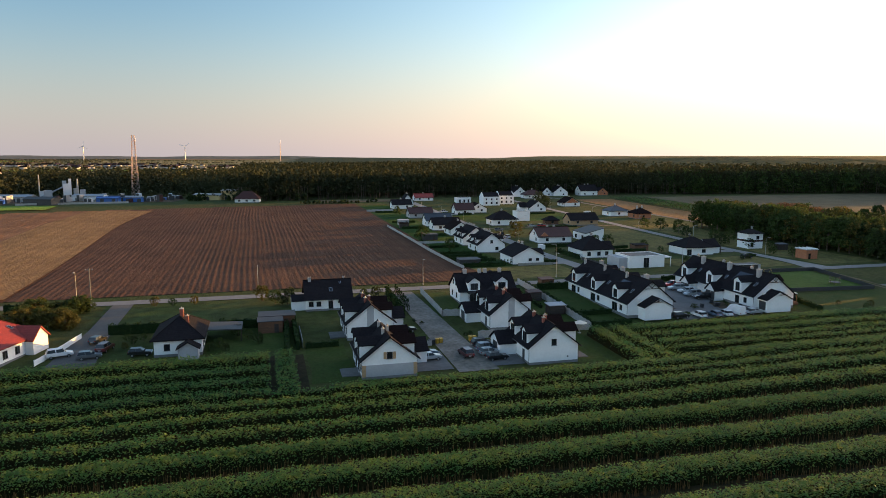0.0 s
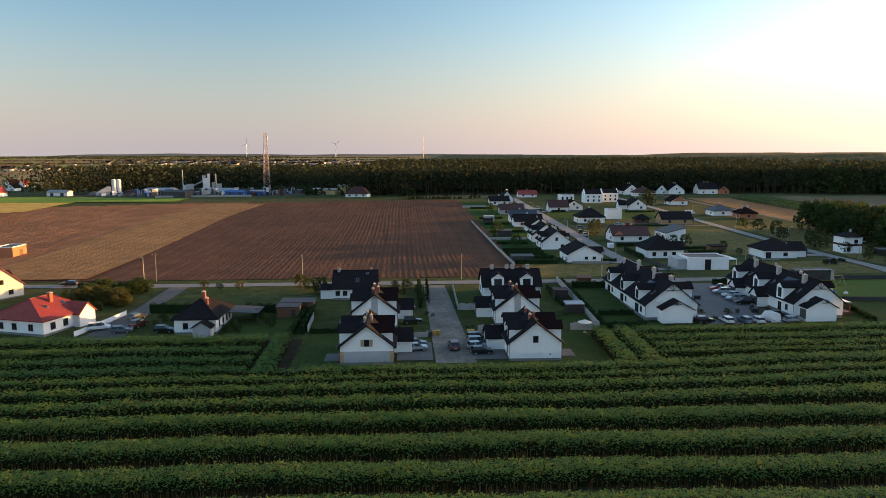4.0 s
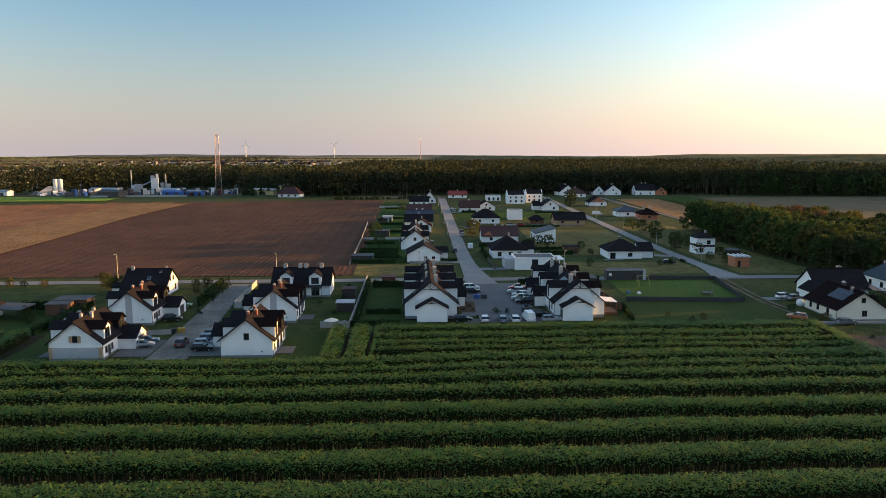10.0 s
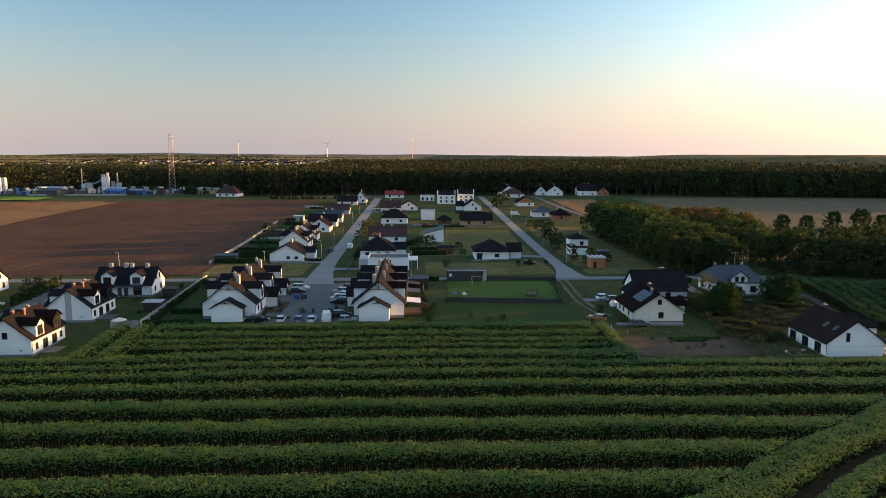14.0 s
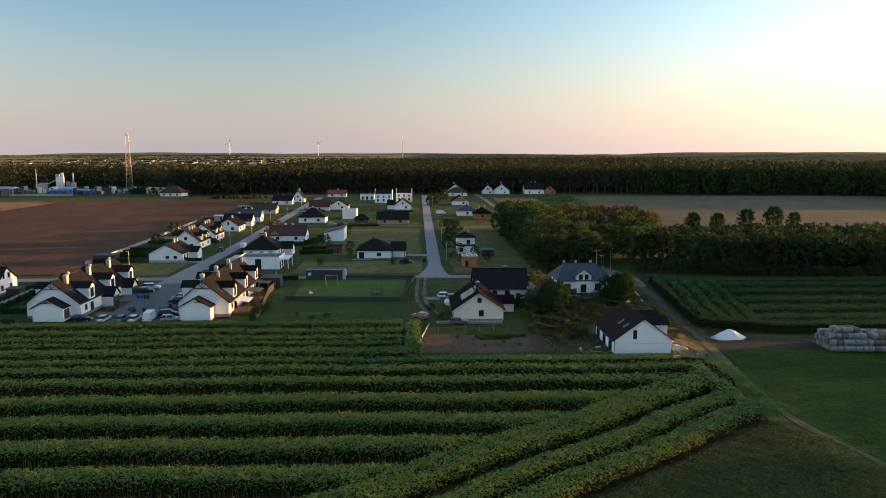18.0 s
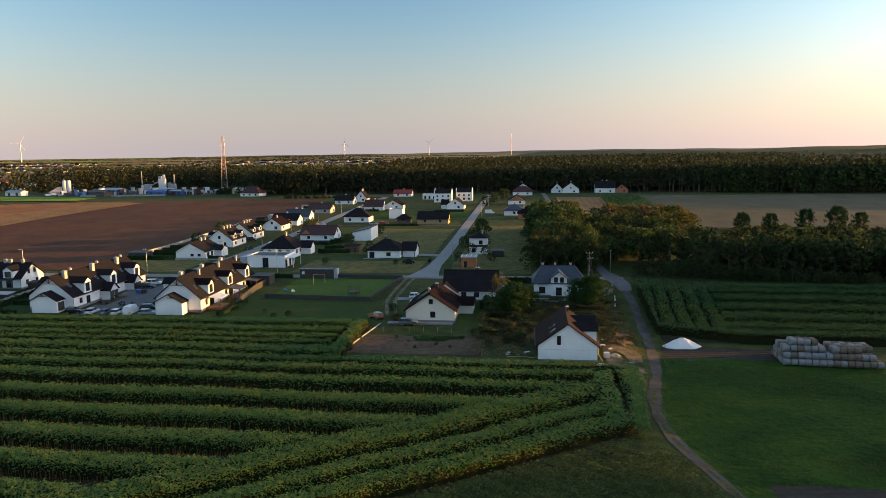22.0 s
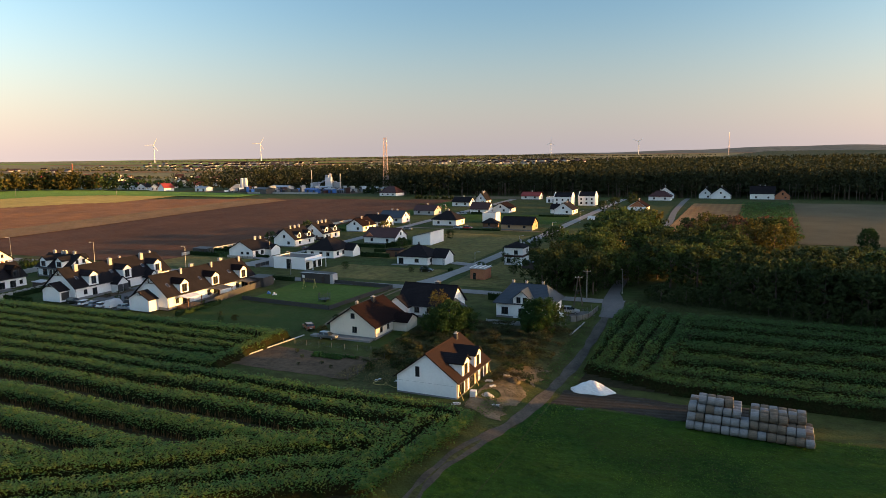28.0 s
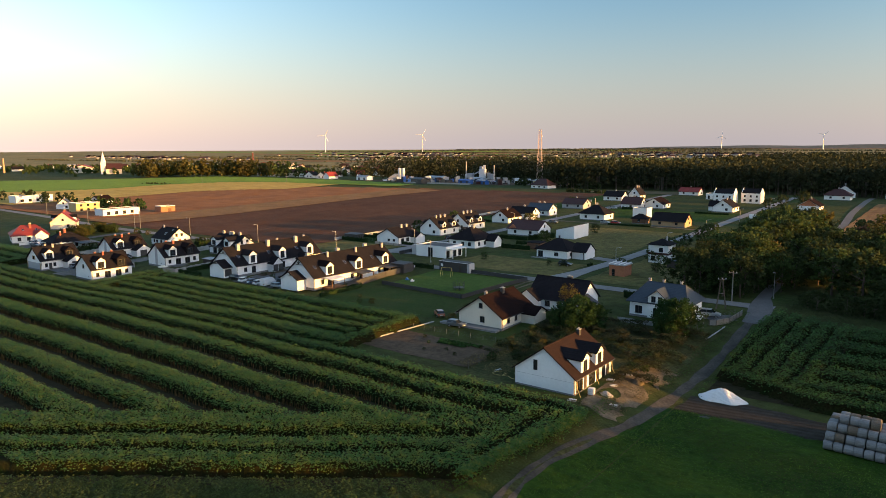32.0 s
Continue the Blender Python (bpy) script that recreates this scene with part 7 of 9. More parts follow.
for i, (x, y, m) in enumerate(((-14.6, 145.8, "charcoal"), (-13.9, 145.8, "charcoal"), (-13.0, 146.0, "yellowplastic"), (-12.2, 146.2, "yellowplastic"), (-5.9, 146.3, "yellowplastic"), (-5.1, 146.3, "yellowplastic"), (51.2, 173.6, "blueplastic"), (52.0, 173.4, "blueplastic"), (53.0, 173.2, "charcoal"), (53.8, 173.2, "charcoal"), (61.4, 160.4, "charcoal"), (62.2, 160.2, "charcoal"), (62.6, 163.6, "charcoal"), (57.6, 160.2, "charcoal"))):
    bin_(x, y, m, {"charcoal": "dark grey wheeled bin", "yellowplastic": "yellow wheeled recycling bin", "blueplastic": "blue wheeled recycling bin"}[m] + " in a yard")


# ---- vehicles ----
PAINT = {"white": (0.75, 0.75, 0.75), "silver": (0.42, 0.44, 0.46), "black": (0.012, 0.012, 0.014), "darkred": (0.09, 0.012, 0.015), "red": (0.4, 0.02, 0.02), "blue": (0.12, 0.17, 0.24), "green": (0.16, 0.22, 0.06), "orange": (0.4, 0.13, 0.05), "grey": (0.16, 0.17, 0.18)}
for key, c in PAINT.items():
    m = mat("car_paint_" + key, c, tuple(v * 0.93 for v in c), 1.0, 0.28, 0.3 if key in ("silver", "grey", "blue") else 0.0)
    m.node_tree.nodes["Principled BSDF"].inputs["Coat Weight"].default_value = 0.6
    M["paint_" + key] = m
M["lamp_red"] = mat("tail_light_red", (0.35, 0.01, 0.01), (0.3, 0.01, 0.01), 2, 0.2)
M["lamp_clear"] = mat("head_light_clear", (0.7, 0.72, 0.75), (0.65, 0.67, 0.7), 2, 0.1)


def car(x, y, rot, paint, style="hatch", label=""):
    """A parked car, nose along its own +x."""
    h = thing("parked_" + {"hatch": "car", "suv": "car", "van": "van", "pickup": "pickup"}[style], x, y, rot, None, label or {"hatch": "hatchback car", "suv": "tall estate car", "van": "delivery van", "pickup": "pickup truck"}[style], "van" if style == "van" else "car", "parked vehicles")
    h.location.z += 0.12
    L, W, H, nose, belt = {"hatch": (4.2, 1.75, 1.48, 1.25, 0.92), "suv": (4.55, 1.85, 1.66, 1.2, 1.02), "van": (5.3, 2.0, 2.2, 0.9, 1.15), "pickup": (5.3, 1.85, 1.75, 1.3, 1.02)}[style]
    a, b = -L / 2, L / 2
    prof = [(a, 0.32), (b, 0.32), (b + 0.02, 0.62), (b - 0.12, 0.78), (b - nose, belt), (a + 0.06, belt + 0.02), (a - 0.03, 0.65)]
    bm = bmesh.new()
    prism(bm, [(px, -W / 2, pz) for px, pz in prof], (0, W, 0))
    bmesh.ops.bevel(bm, geom=bm.edges[:], offset=0.07, segments=2, affect="EDGES")
    part("body", bm, M["paint_" + paint], h)
    r0 = a + (0.1 if style != "pickup" else 1.9)
    r1 = b - nose
    gl = [(r0, belt), (r1 + 0.05, belt), (r1 - 0.75, H - 0.06), (r0 + (0.35 if style != "van" else 0.08), H - 0.06)]
    bm = bmesh.new()
    v = []
    for s in (-1, 1):
        v.append([bm.verts.new((px, s * (W / 2 - (0.06 if pz == belt else 0.22)), pz)) for px, pz in gl])
    for i in range(4):
        k = (i + 1) % 4
        bm.faces.new((v[0][i], v[0][k], v[1][k], v[1][i]))
    bm.faces.new(v[0])
    bm.faces.new(v[1][::-1])
    part("glazing", bm, M["glass"] if style != "van" else M["paint_" + paint], h)
    bm = bmesh.new()
    box(bm, gl[3][0] - 0.05, -W / 2 + 0.2, H - 0.07, gl[2][0] + 0.08, W / 2 - 0.2, H)
    bmesh.ops.bevel(bm, geom=bm.edges[:], offset=0.03, segments=1, affect="EDGES")
    part("roof_panel", bm, M["paint_" + paint], h)
    if style == "van":
        bm = bmesh.new()
        prism(bm, [(r1 + 0.08, -W / 2 + 0.12, belt + 0.1), (r1 + 0.08, W / 2 - 0.12, belt + 0.1), (r1 - 0.62, W / 2 - 0.26, H - 0.2), (r1 - 0.62, -W / 2 + 0.26, H - 0.2)], (0.06, 0, 0.03))
        part("windscreen", bm, M["glass"], h)
    else:
        for s in (-1, 1):
            bm = bmesh.new()
            xm = (r0 + r1) / 2 - 0.1
            prism(bm, [(xm, s * (W / 2 - 0.05), belt), (xm + 0.1, s * (W / 2 - 0.05), belt), (xm + 0.02, s * (W / 2 - 0.2), H - 0.06), (xm - 0.08, s * (W / 2 - 0.2), H - 0.06)], (0, 0.02 * s, 0.0))
            part("pillar", bm, M["paint_" + paint], h)
    for wx in (a + 0.8, b - 0.82):
        for s in (-1, 1):
            bm = bmesh.new()
            tube(bm, (wx, s * (W / 2 - 0.2), 0.2), (wx, s * (W / 2 + 0.02), 0.2), 0.32, n=14)
            wh = part("wheel", bm, M["rubber"], h)
            bm = bmesh.new()
            tube(bm, (wx, s * (W / 2 + 0.02), 0.2), (wx, s * (W / 2 + 0.035), 0.2), 0.2, n=10)
            part("rim", bm, M["metal"], wh)
    for s in (-1, 1):
        bm = bmesh.new()
        box(bm, b - 0.06, s * W * 0.36 - 0.16, 0.62, b + 0.035, s * W * 0.36 + 0.16, 0.74)
        part("headlight", bm, M["lamp_clear"], h)
        bm = bmesh.new()
        box(bm, a - 0.04, s * W * 0.38 - 0.12, 0.7, a + 0.06, s * W * 0.38 + 0.12, 0.88)
        part("tail_light", bm, M["lamp_red"], h)
        bm = bmesh.new()
        box(bm, r1 - 0.35, s * (W / 2 + 0.08) - 0.1, belt, r1 - 0.2, s * (W / 2 + 0.08) + 0.1, belt + 0.14)
        part("mirror", bm, M["paint_" + paint], h)
    for s in (a - 0.045, b + 0.025):
        bm = bmesh.new()
        box(bm, s, -0.26, 0.45, s + 0.02, 0.26, 0.56)
        part("number_plate", bm, M["whiteframe"], h)
    return h


CARS = (
    (-84.0, 153.2, 20, "white", "suv", "white estate car on the paved drive"), (-79.0, 161.2, 70, "black", "hatch", ""), (-76.6, 155.6, 75, "darkred", "suv", ""), (-78.4, 151.0, 10, "grey", "hatch", ""), (-69.6, 151.0, 0, "black", "hatch", "black car beside the hipped house"),
    (-16.8, 136.2, 8, "silver", "hatch", "silver hatchback in the paved bay"), (-16.9, 139.0, 8, "blue", "hatch", "blue-grey hatchback in the paved bay"), (-9.6, 137.0, 95, "darkred", "suv", "dark red car standing on gravel"), (-4.6, 142.4, 5, "black", "suv", ""), (-4.6, 139.4, 8, "blue", "suv", ""), (-4.9, 136.6, 8, "silver", "hatch", ""), (-4.5, 133.6, 6, "black", "hatch", "black saloon in the paved bay"), (-17.6, 155.4, 8, "black", "hatch", ""), (-19.0, 166.8, 8, "green", "hatch", "green car beside the lane"),
    (51.0, 183.2, 5, "white", "suv", "white estate car in the yard"), (51.0, 179.2, 5, "black", "hatch", ""), (63.4, 182.4, 175, "red", "pickup", "red pickup in the yard"), (62.2, 178.6, 170, "silver", "suv", ""), (62.8, 175.2, 172, "white", "hatch", ""), (62.4, 171.4, 174, "silver", "suv", ""), (63.0, 168.2, 176, "black", "suv", ""), (64.6, 156.2, 15, "black", "suv", ""), (61.6, 153.0, 95, "white", "van", "white delivery van by the crop edge"), (58.4, 152.4, 92, "white", "hatch", ""), (55.6, 152.4, 92, "blue", "hatch", ""), (51.6, 152.6, 92, "white", "hatch", ""), (46.8, 152.8, 3, "black", "hatch", ""), (66.4, 152.2, 8, "silver", "hatch", ""),
    (50.4, 254.0, 90, "black", "hatch", ""), (55.9, 298.0, 90, "silver", "hatch", ""), (56.0, 306.6, 90, "black", "suv", ""), (58.4, 395, 10, "silver", "hatch", ""), (57.8, 414, 5, "white", "hatch", ""), (81.4, 333.6, 0, "silver", "hatch", ""), (86.4, 333.8, 0, "red", "hatch", "red car on the side lane"), (41.0, 278.6, 0, "black", "suv", ""), (60.5, 322.0, 0, "grey", "hatch", ""),
    (130.8, 147.6, 4, "grey", "hatch", "dark grey hatchback beside the cream house"), (122.3, 152.6, 140, "orange", "hatch", "orange car parked on grass"), (129, 171.2, 10, "white", "hatch", ""), (131, 169.6, 20, "grey", "hatch", ""), (171.5, 178.6, 10, "white", "suv", "white car behind the blue-roofed house"), (80.8, 191.0, 20, "white", "hatch", ""), (135.2, 383.0, 0, "white", "van", "white van on the plot"), (118, 222.8, 0, "black", "hatch", ""), (-110, 196.4, 178, "black", "hatch", "dark car on the village road"),
)
for x, y, rot, paint, style, lab in CARS:
    car(x, y, rot, paint, style, lab or {"darkred": "dark red"}.get(paint, paint) + {"hatch": " hatchback parked on paving", "suv": " estate car parked on paving", "van": " van parked on grass", "pickup": " pickup parked on paving"}[style])
tl = thing("box_trailer", 56.6, 261.0, 90, None, "white box trailer parked on the street", "trailer")
bm = bmesh.new()
box(bm, -1.6, -0.9, 0.6, 1.6, 0.9, 2.2)
part("box_body", bm, M["whiteplastic"], tl)
for s in (-1, 1):
    bm = bmesh.new()
    tube(bm, (0, s * 0.75, 0.42), (0, s * 0.98, 0.42), 0.3, n=12)
    part("wheel", bm, M["rubber"], tl)
bm = bmesh.new()
tube(bm, (1.6, 0, 0.6), (2.6, 0, 0.5), 0.06, n=6)
part("drawbar", bm, M["metal"], tl)


# ---- lamps, poles and masts ----
def street_lamp(x, y, rot=0, h=7.2, label="grey street lamp with a short arm", double=False):
    q = thing("street_lamp", x, y, rot, None, label, "street lamp", "street lamps")
    bm = bmesh.new()
    tube(bm, (0, 0, -0.4), (0, 0, h), 0.09, 0.055, 8)
    part("pole", bm, M["metal"], q)
    bm = bmesh.new()
    tube(bm, (0, 0, h - 0.05), (0, -1.1, h + 0.15), 0.045, n=6)
    part("arm", bm, M["metal"], q)
    bm = bmesh.new()
    box(bm, -0.14, -1.7, h + 0.08, 0.14, -1.0, h + 0.2)
    part("lamp_head", bm, M["metal"], q)
    bm = bmesh.new()
    tube(bm, (0, 0, -0.3), (0, 0, 0.5), 0.16, n=8)
    part("base", bm, M["concrete"], q)


for x, y in ((-91.6, 200.5), (-48.0, 200.6), (-3.4, 201.0), (37.5, 203.0), (80, 203.5)):
    street_lamp(x, y)
for y in (232, 268, 304, 345, 390, 440):
    street_lamp(50.0, y, -90, 6.0)
for y in (230, 275, 320, 370, 430):
    street_lamp(131.6, y, 90, 6.0)
street_lamp(181.4, 209, 0, 6.5)


def utility_pole(x, y, h=9.0, rot=0, frame=False, label="grey concrete power pole with crossarm"):
    q = thing("utility_pole", x, y, rot, None, label, "utility pole")
    bm = bmesh.new()
    if frame:
        tube(bm, (-1.1, 0, -0.4), (-0.1, 0, h), 0.16, 0.1, 6)
        part("leg", bm, M["bark"], q)
        bm = bmesh.new()
        tube(bm, (1.1, 0, -0.4), (0.1, 0, h), 0.16, 0.1, 6)
        part("leg", bm, M["bark"], q)
        bm = bmesh.new()
        tube(bm, (-0.55, 0, h * 0.5), (0.55, 0, h * 0.5), 0.07, n=6)
        part("brace", bm, M["pole"], q)
    else:
        tube(bm, (0, 0, -0.4), (0, 0, h), 0.15, 0.1, 8)
        part("shaft", bm, M["pole"], q)
    bm = bmesh.new()
    box(bm, -0.9, -0.06, h - 0.5, 0.9, 0.06, h - 0.38)
    c = part("crossarm", bm, M["pole"], q)
    for s in (-0.8, 0, 0.8):
        bm = bmesh.new()
        tube(bm, (s, 0, h - 0.38), (s, 0, h - 0.15), 0.05, n=6)
        part("insulator", bm, M["whiteplastic"], c)


utility_pole(174.1, 191.0, 7.4, 25, True, "dark wooden two-legged power pole")
utility_pole(174.4, 198.8, 7.6)
utility_pole(-88.6, 201.5, 8.0)
utility_pole(-132, 199, 8.0)
utility_pole(-196, 208, 9.0)
utility_pole(-360, 420, 9.0)
utility_pole(-300, 470, 9.0)


def lattice_tower(x, y, h, w0, w1):
    q = thing("lattice_mast", x, y, 20, None, "tall slim lattice radio mast behind the wood", "radio mast")
    n = 14
    corner = lambda k, u: Vector(((-1, 1, 1, -1)[k] * (w0 + (w1 - w0) * u) / 2, (-1, -1, 1, 1)[k] * (w0 + (w1 - w0) * u) / 2, h * u))
    for k in range(4):
        bm = bmesh.new()
        tube(bm, corner(k, 0) - Vector((0, 0, 1)), corner(k, 1), 0.24, 0.16, 6)
        part("leg", bm, M["mast"], q)
    for i in range(n):
        u, v = i / n, (i + 1) / n
        for k in range(4):
            for name, a, b in (("crossbar", corner(k, v), corner((k + 1) % 4, v)), ("brace", corner(k, u), corner((k + 1) % 4, v)), ("brace", corner((k + 1) % 4, u), corner(k, v))):
                bm = bmesh.new()
                tube(bm, a, b, 0.10, n=4)
                part(name, bm, M["mast"], q)
    for z, s in ((0.97, 0), (0.93, 1), (0.86, 2)):
        bm = bmesh.new()
        c = corner(s, z)
        tube(bm, c + Vector((0.4, 0.4, -1.2)), c + Vector((0.4, 0.4, 1.2)), 0.3, n=6)
        part("antenna", bm, M["whiteplastic"], q)


M["mast"] = mat("mast_paint", (0.55, 0.4, 0.34), (0.5, 0.36, 0.3), 0.3, 0.6)
lattice_tower(-153.5, 689, 54, 6.0, 2.2)


def turbine(x, y, hub, blade, spin, yaw=0):
    q = thing("wind_turbine", x, y, yaw, None, "white three-bladed wind turbine on the far plain", "wind turbine", "wind turbines")
    bm = bmesh.new()
    tube(bm, (0, 0, -2), (0, 0, hub), 2.4, 1.3, 10)
    part("tower", bm, M["whiteplastic"], q)
    bm = bmesh.new()
    box(bm, -1.6, -4.0, hub - 1.6, 1.6, 5.0, hub + 1.6)
    bmesh.ops.bevel(bm, geom=bm.edges[:], offset=0.5, segments=1, affect="EDGES")
    part("nacelle", bm, M["whiteplastic"], q)
    bm = bmesh.new()
    bmesh.ops.create_uvsphere(bm, u_segments=10, v_segments=6, radius=1.8, matrix=Matrix.Translation((0, -4.6, hub)))
    hubp = part("rotor_hub", bm, M["whiteplastic"], q)
    for k in range(3):
        a = radians(spin + 120 * k)
        d, s = Vector((math.sin(a), 0, math.cos(a))), Vector((math.cos(a), 0, -math.sin(a)))
        c = Vector((0, -4.8, hub))
        bm = bmesh.new()
        prism(bm, [c + s * 0.9, c + d * blade * 0.2 + s * 1.9, c + d * blade + s * 0.3, c + d * blade - s * 0.25, c + d * blade * 0.2 - s * 0.9, c - s * 0.9], (0, 0.5, 0))
        part("blade", bm, M["whiteplastic"], hubp)


turbine(-2425, 2546, 84, 38, 28, 40)
turbine(-2069, 2884, 86, 38, 32, 35)
turbine(-932, 4090, 74, 32, 5, 12)
turbine(-432, 4090, 74, 32, 50, 8)
bm = bmesh.new()
q = thing("far_mast", 55, 3600, 0, None, "slim red and white mast on the skyline", "radio mast")
tube(bm, (0, 0, -2), (0, 0, 92), 2.0, 1.0, 6)
part("shaft", bm, M["mast"], q)
bm = bmesh.new()
tube(bm, (0, 0, 92), (0, 0, 104), 0.8, 0.5, 6)
part("tip", bm, M["whiteplastic"], q)


# ---- bales, lime and the building site ----
def bales():
    """A stack of wrapped round bales lying on their sides, three layers with a fourth begun."""
    st = random.Random(3)
    D = 1.35
    me = []
    for s in range(4):
        bm = bmesh.new()
        rng = random.Random(s)
        n = 14
        rings = []
        for yy, r in ((-0.58, 0.5), (-0.52, 0.61), (0, 0.645), (0.52, 0.61), (0.58, 0.5)):
            rings.append([bm.verts.new(((r + rng.uniform(-0.02, 0.02)) * math.cos(6.2832 * i / n), yy, (r + rng.uniform(-0.02, 0.02)) * math.sin(6.2832 * i / n))) for i in range(n)])
        for a, b in zip(rings, rings[1:]):
            for i in range(n):
                bm.faces.new((a[i], a[(i + 1) % n], b[(i + 1) % n], b[i]))
        bm.faces.new(rings[0][::-1])
        bm.faces.new(rings[-1])
        bmesh.ops.recalc_face_normals(bm, faces=bm.faces)
        m = bpy.data.meshes.new("bale")
        bm.to_mesh(m)
        bm.free()
        m.materials.append(M["film"] if s % 2 else M["bale"])
        me.append(m)
    z0 = gz(212, 133) + 0.05
    for layer, (rows, cols) in enumerate(((6, 14), (5, 14), (4, 14), (2, 14))):
        for r in range(rows):
            for c in range(cols):
                if (layer == 3 and not 1 <= c <= 4) or (layer == 2 and (c in (6, 13) or (c > 10 and r == 0))) or (layer == 1 and c == 13):
                    continue
                x = 205.6 + c * 1.22 + st.uniform(-0.05, 0.05) + 0.1 * layer
                y = 130.6 + r * 1.3 + layer * 0.65 + st.uniform(-0.06, 0.06) - c * 0.09
                ob = new("straw_bale", me[st.choice((0, 1, 3)) if c < 7 else st.choice((0, 2, 2, 1))])
                ob.matrix_world = pose(x, y, z0 + 0.62 + layer * 1.14, 0, 0, 90 + st.uniform(-4, 4)) @ pose(0, 0, 0, 0, st.uniform(0, 360), 0)
                tagged(ob, "grey film-wrapped round straw bale in a stack" if ob.data.materials[0] is M["film"] else "tan round straw bale in a stack", "bale", "stack of straw bales")


bales()


def mound(name, x, y, rx, ry, h, material, label, category, seed=1):
    rng = np.random.default_rng(seed)
    n, m = 12, 26
    V = [(0, 0, h)]
    for i in range(1, n + 1):
        u = i / n
        for k in range(m):
            a = 2 * math.pi * k / m
            w = 1 + 0.12 * math.sin(a * 2 + seed) + 0.08 * math.sin(a * 5) + 0.05 * (rng.random() - 0.5)
            V.append((rx * u * w * math.cos(a), ry * u * w * math.sin(a), h * (1 - u ** 1.5) ** 1.3 * (1 + 0.15 * (rng.random() - 0.5)) - (0.3 if i == n else 0)))
    bm = bmesh.new()
    vs = [bm.verts.new(p) for p in V]
    for k in range(m):
        bm.faces.new((vs[0], vs[1 + k], vs[1 + (k + 1) % m]))
    for i in range(n - 1):
        for k in range(m):
            a, b = 1 + i * m + k, 1 + i * m + (k + 1) % m
            bm.faces.new((vs[a], vs[a + m], vs[b + m], vs[b]))
    ob = part(name, bm, material)
    ob.matrix_world = pose(x, y, gz(x, y))
    return tagged(ob, label, category)


mound("lime_mound", 188.7, 141.0, 3.7, 2.2, 1.9, M["lime"], "bright white heap of lime on bare earth", "heap")
mound("gravel_mound", 174.0, 129.0, 1.1, 0.8, 0.6, M["concrete"], "small grey gravel heap at the building site", "heap", 2)
mound("sand_mound", 175.3, 137.6, 1.8, 1.2, 0.5, M["sand"], "low sand heap at the building site", "heap", 4)
mound("rubble_mound", 173.2, 139.4, 1.2, 0.6, 0.45, M["concrete"], "low heap of pale broken blocks", "heap", 6)
mound("ash_spot", 188.6, 132.5, 1.6, 0.9, 0.08, M["charcoal"], "dark burnt patch of ash on earth", "heap", 7)
mound("hay_mound", 172.2, 142.5, 1.6, 1.2, 0.8, M["drygrass"], "heap of dry cut grass", "heap", 9)
ibc = thing("water_tote", 172.2, 127.4, 10, None, "white cubic water tank in a cage", "tank")
bm = bmesh.new()
box(bm, -0.5, -0.5, 0.1, 0.5, 0.5, 1.1)
bmesh.ops.bevel(bm, geom=bm.edges[:], offset=0.06, segments=2, affect="EDGES")
part("tank_body", bm, M["whiteplastic"], ibc)
bm = bmesh.new()
box(bm, -0.55, -0.55, -0.05, 0.55, 0.55, 0.1)
part("pallet", bm, M["wood"], ibc)
for z in (0.35, 0.7, 1.05):
    bm = bmesh.new()
    for p, q in (((-0.53, -0.53), (0.53, -0.53)), ((0.53, -0.53), (0.53, 0.53)), ((0.53, 0.53), (-0.53, 0.53)), ((-0.53, 0.53), (-0.53, -0.53))):
        tube(bm, (*p, z), (*q, z), 0.02, n=4)
    part("cage_rail", bm, M["metal"], ibc)
for x, y, r in ((170.8, 123.4, 15), (173.4, 133.0, 60), (176.4, 126.2, 5), (157.2, 129.6, 30), (153.6, 128.8, 70), (172.0, 135.2, 20)):
    q = thing("board_pile", x, y, r, None, "small pile of leftover building boards", "boards")
    for i in range(3):
        bm = bmesh.new()
        box(bm, -0.7 + 0.1 * i, -0.3 + 0.05 * i, 0.08 * i - 0.02, 0.7, 0.3, 0.08 * i + 0.05)
        part("board", bm, M["sand"] if i % 2 else M["whiteplastic"], q)
sheet("site_sand", 170.4, 121.5, 179.6, 146.5, M["sand"], 0.065, 0.22, "trodden sandy building site", 1.2, lambda x, y: (np.sin(x * 0.9 + 1.7 * np.sin(y * 0.37)) + np.sin(y * 0.71 + x * 0.4) > -0.75) & ((x > 172.8) | (y < 134)) & (x < 178.9 + 0.035 * (y - 122)) & (x > 172 + 0.3 * np.maximum(0, y - 136)))
sheet("bale_yard", 184.0, 133.4, 206, 140.5, M["darksoil"], 0.06, 2.5, "bare brown earth before the bale stack", 0.9)
sheet("dirt_plot", 187.0, 58, 240, 81.5, M["darksoil"], 0.07, 3, "bare dark earth plot beside the track", 0.4)
sheet("weedy_plot", 148.8, 121, 159, 157, M["weeds"], 0.055, 3, "weedy dry grass plot", 0.7)
sheet("sparse_plot", 159, 134, 179.2, 169, M["weeds"], 0.05, 3, "weedy dry grass beside the track", 0.6)
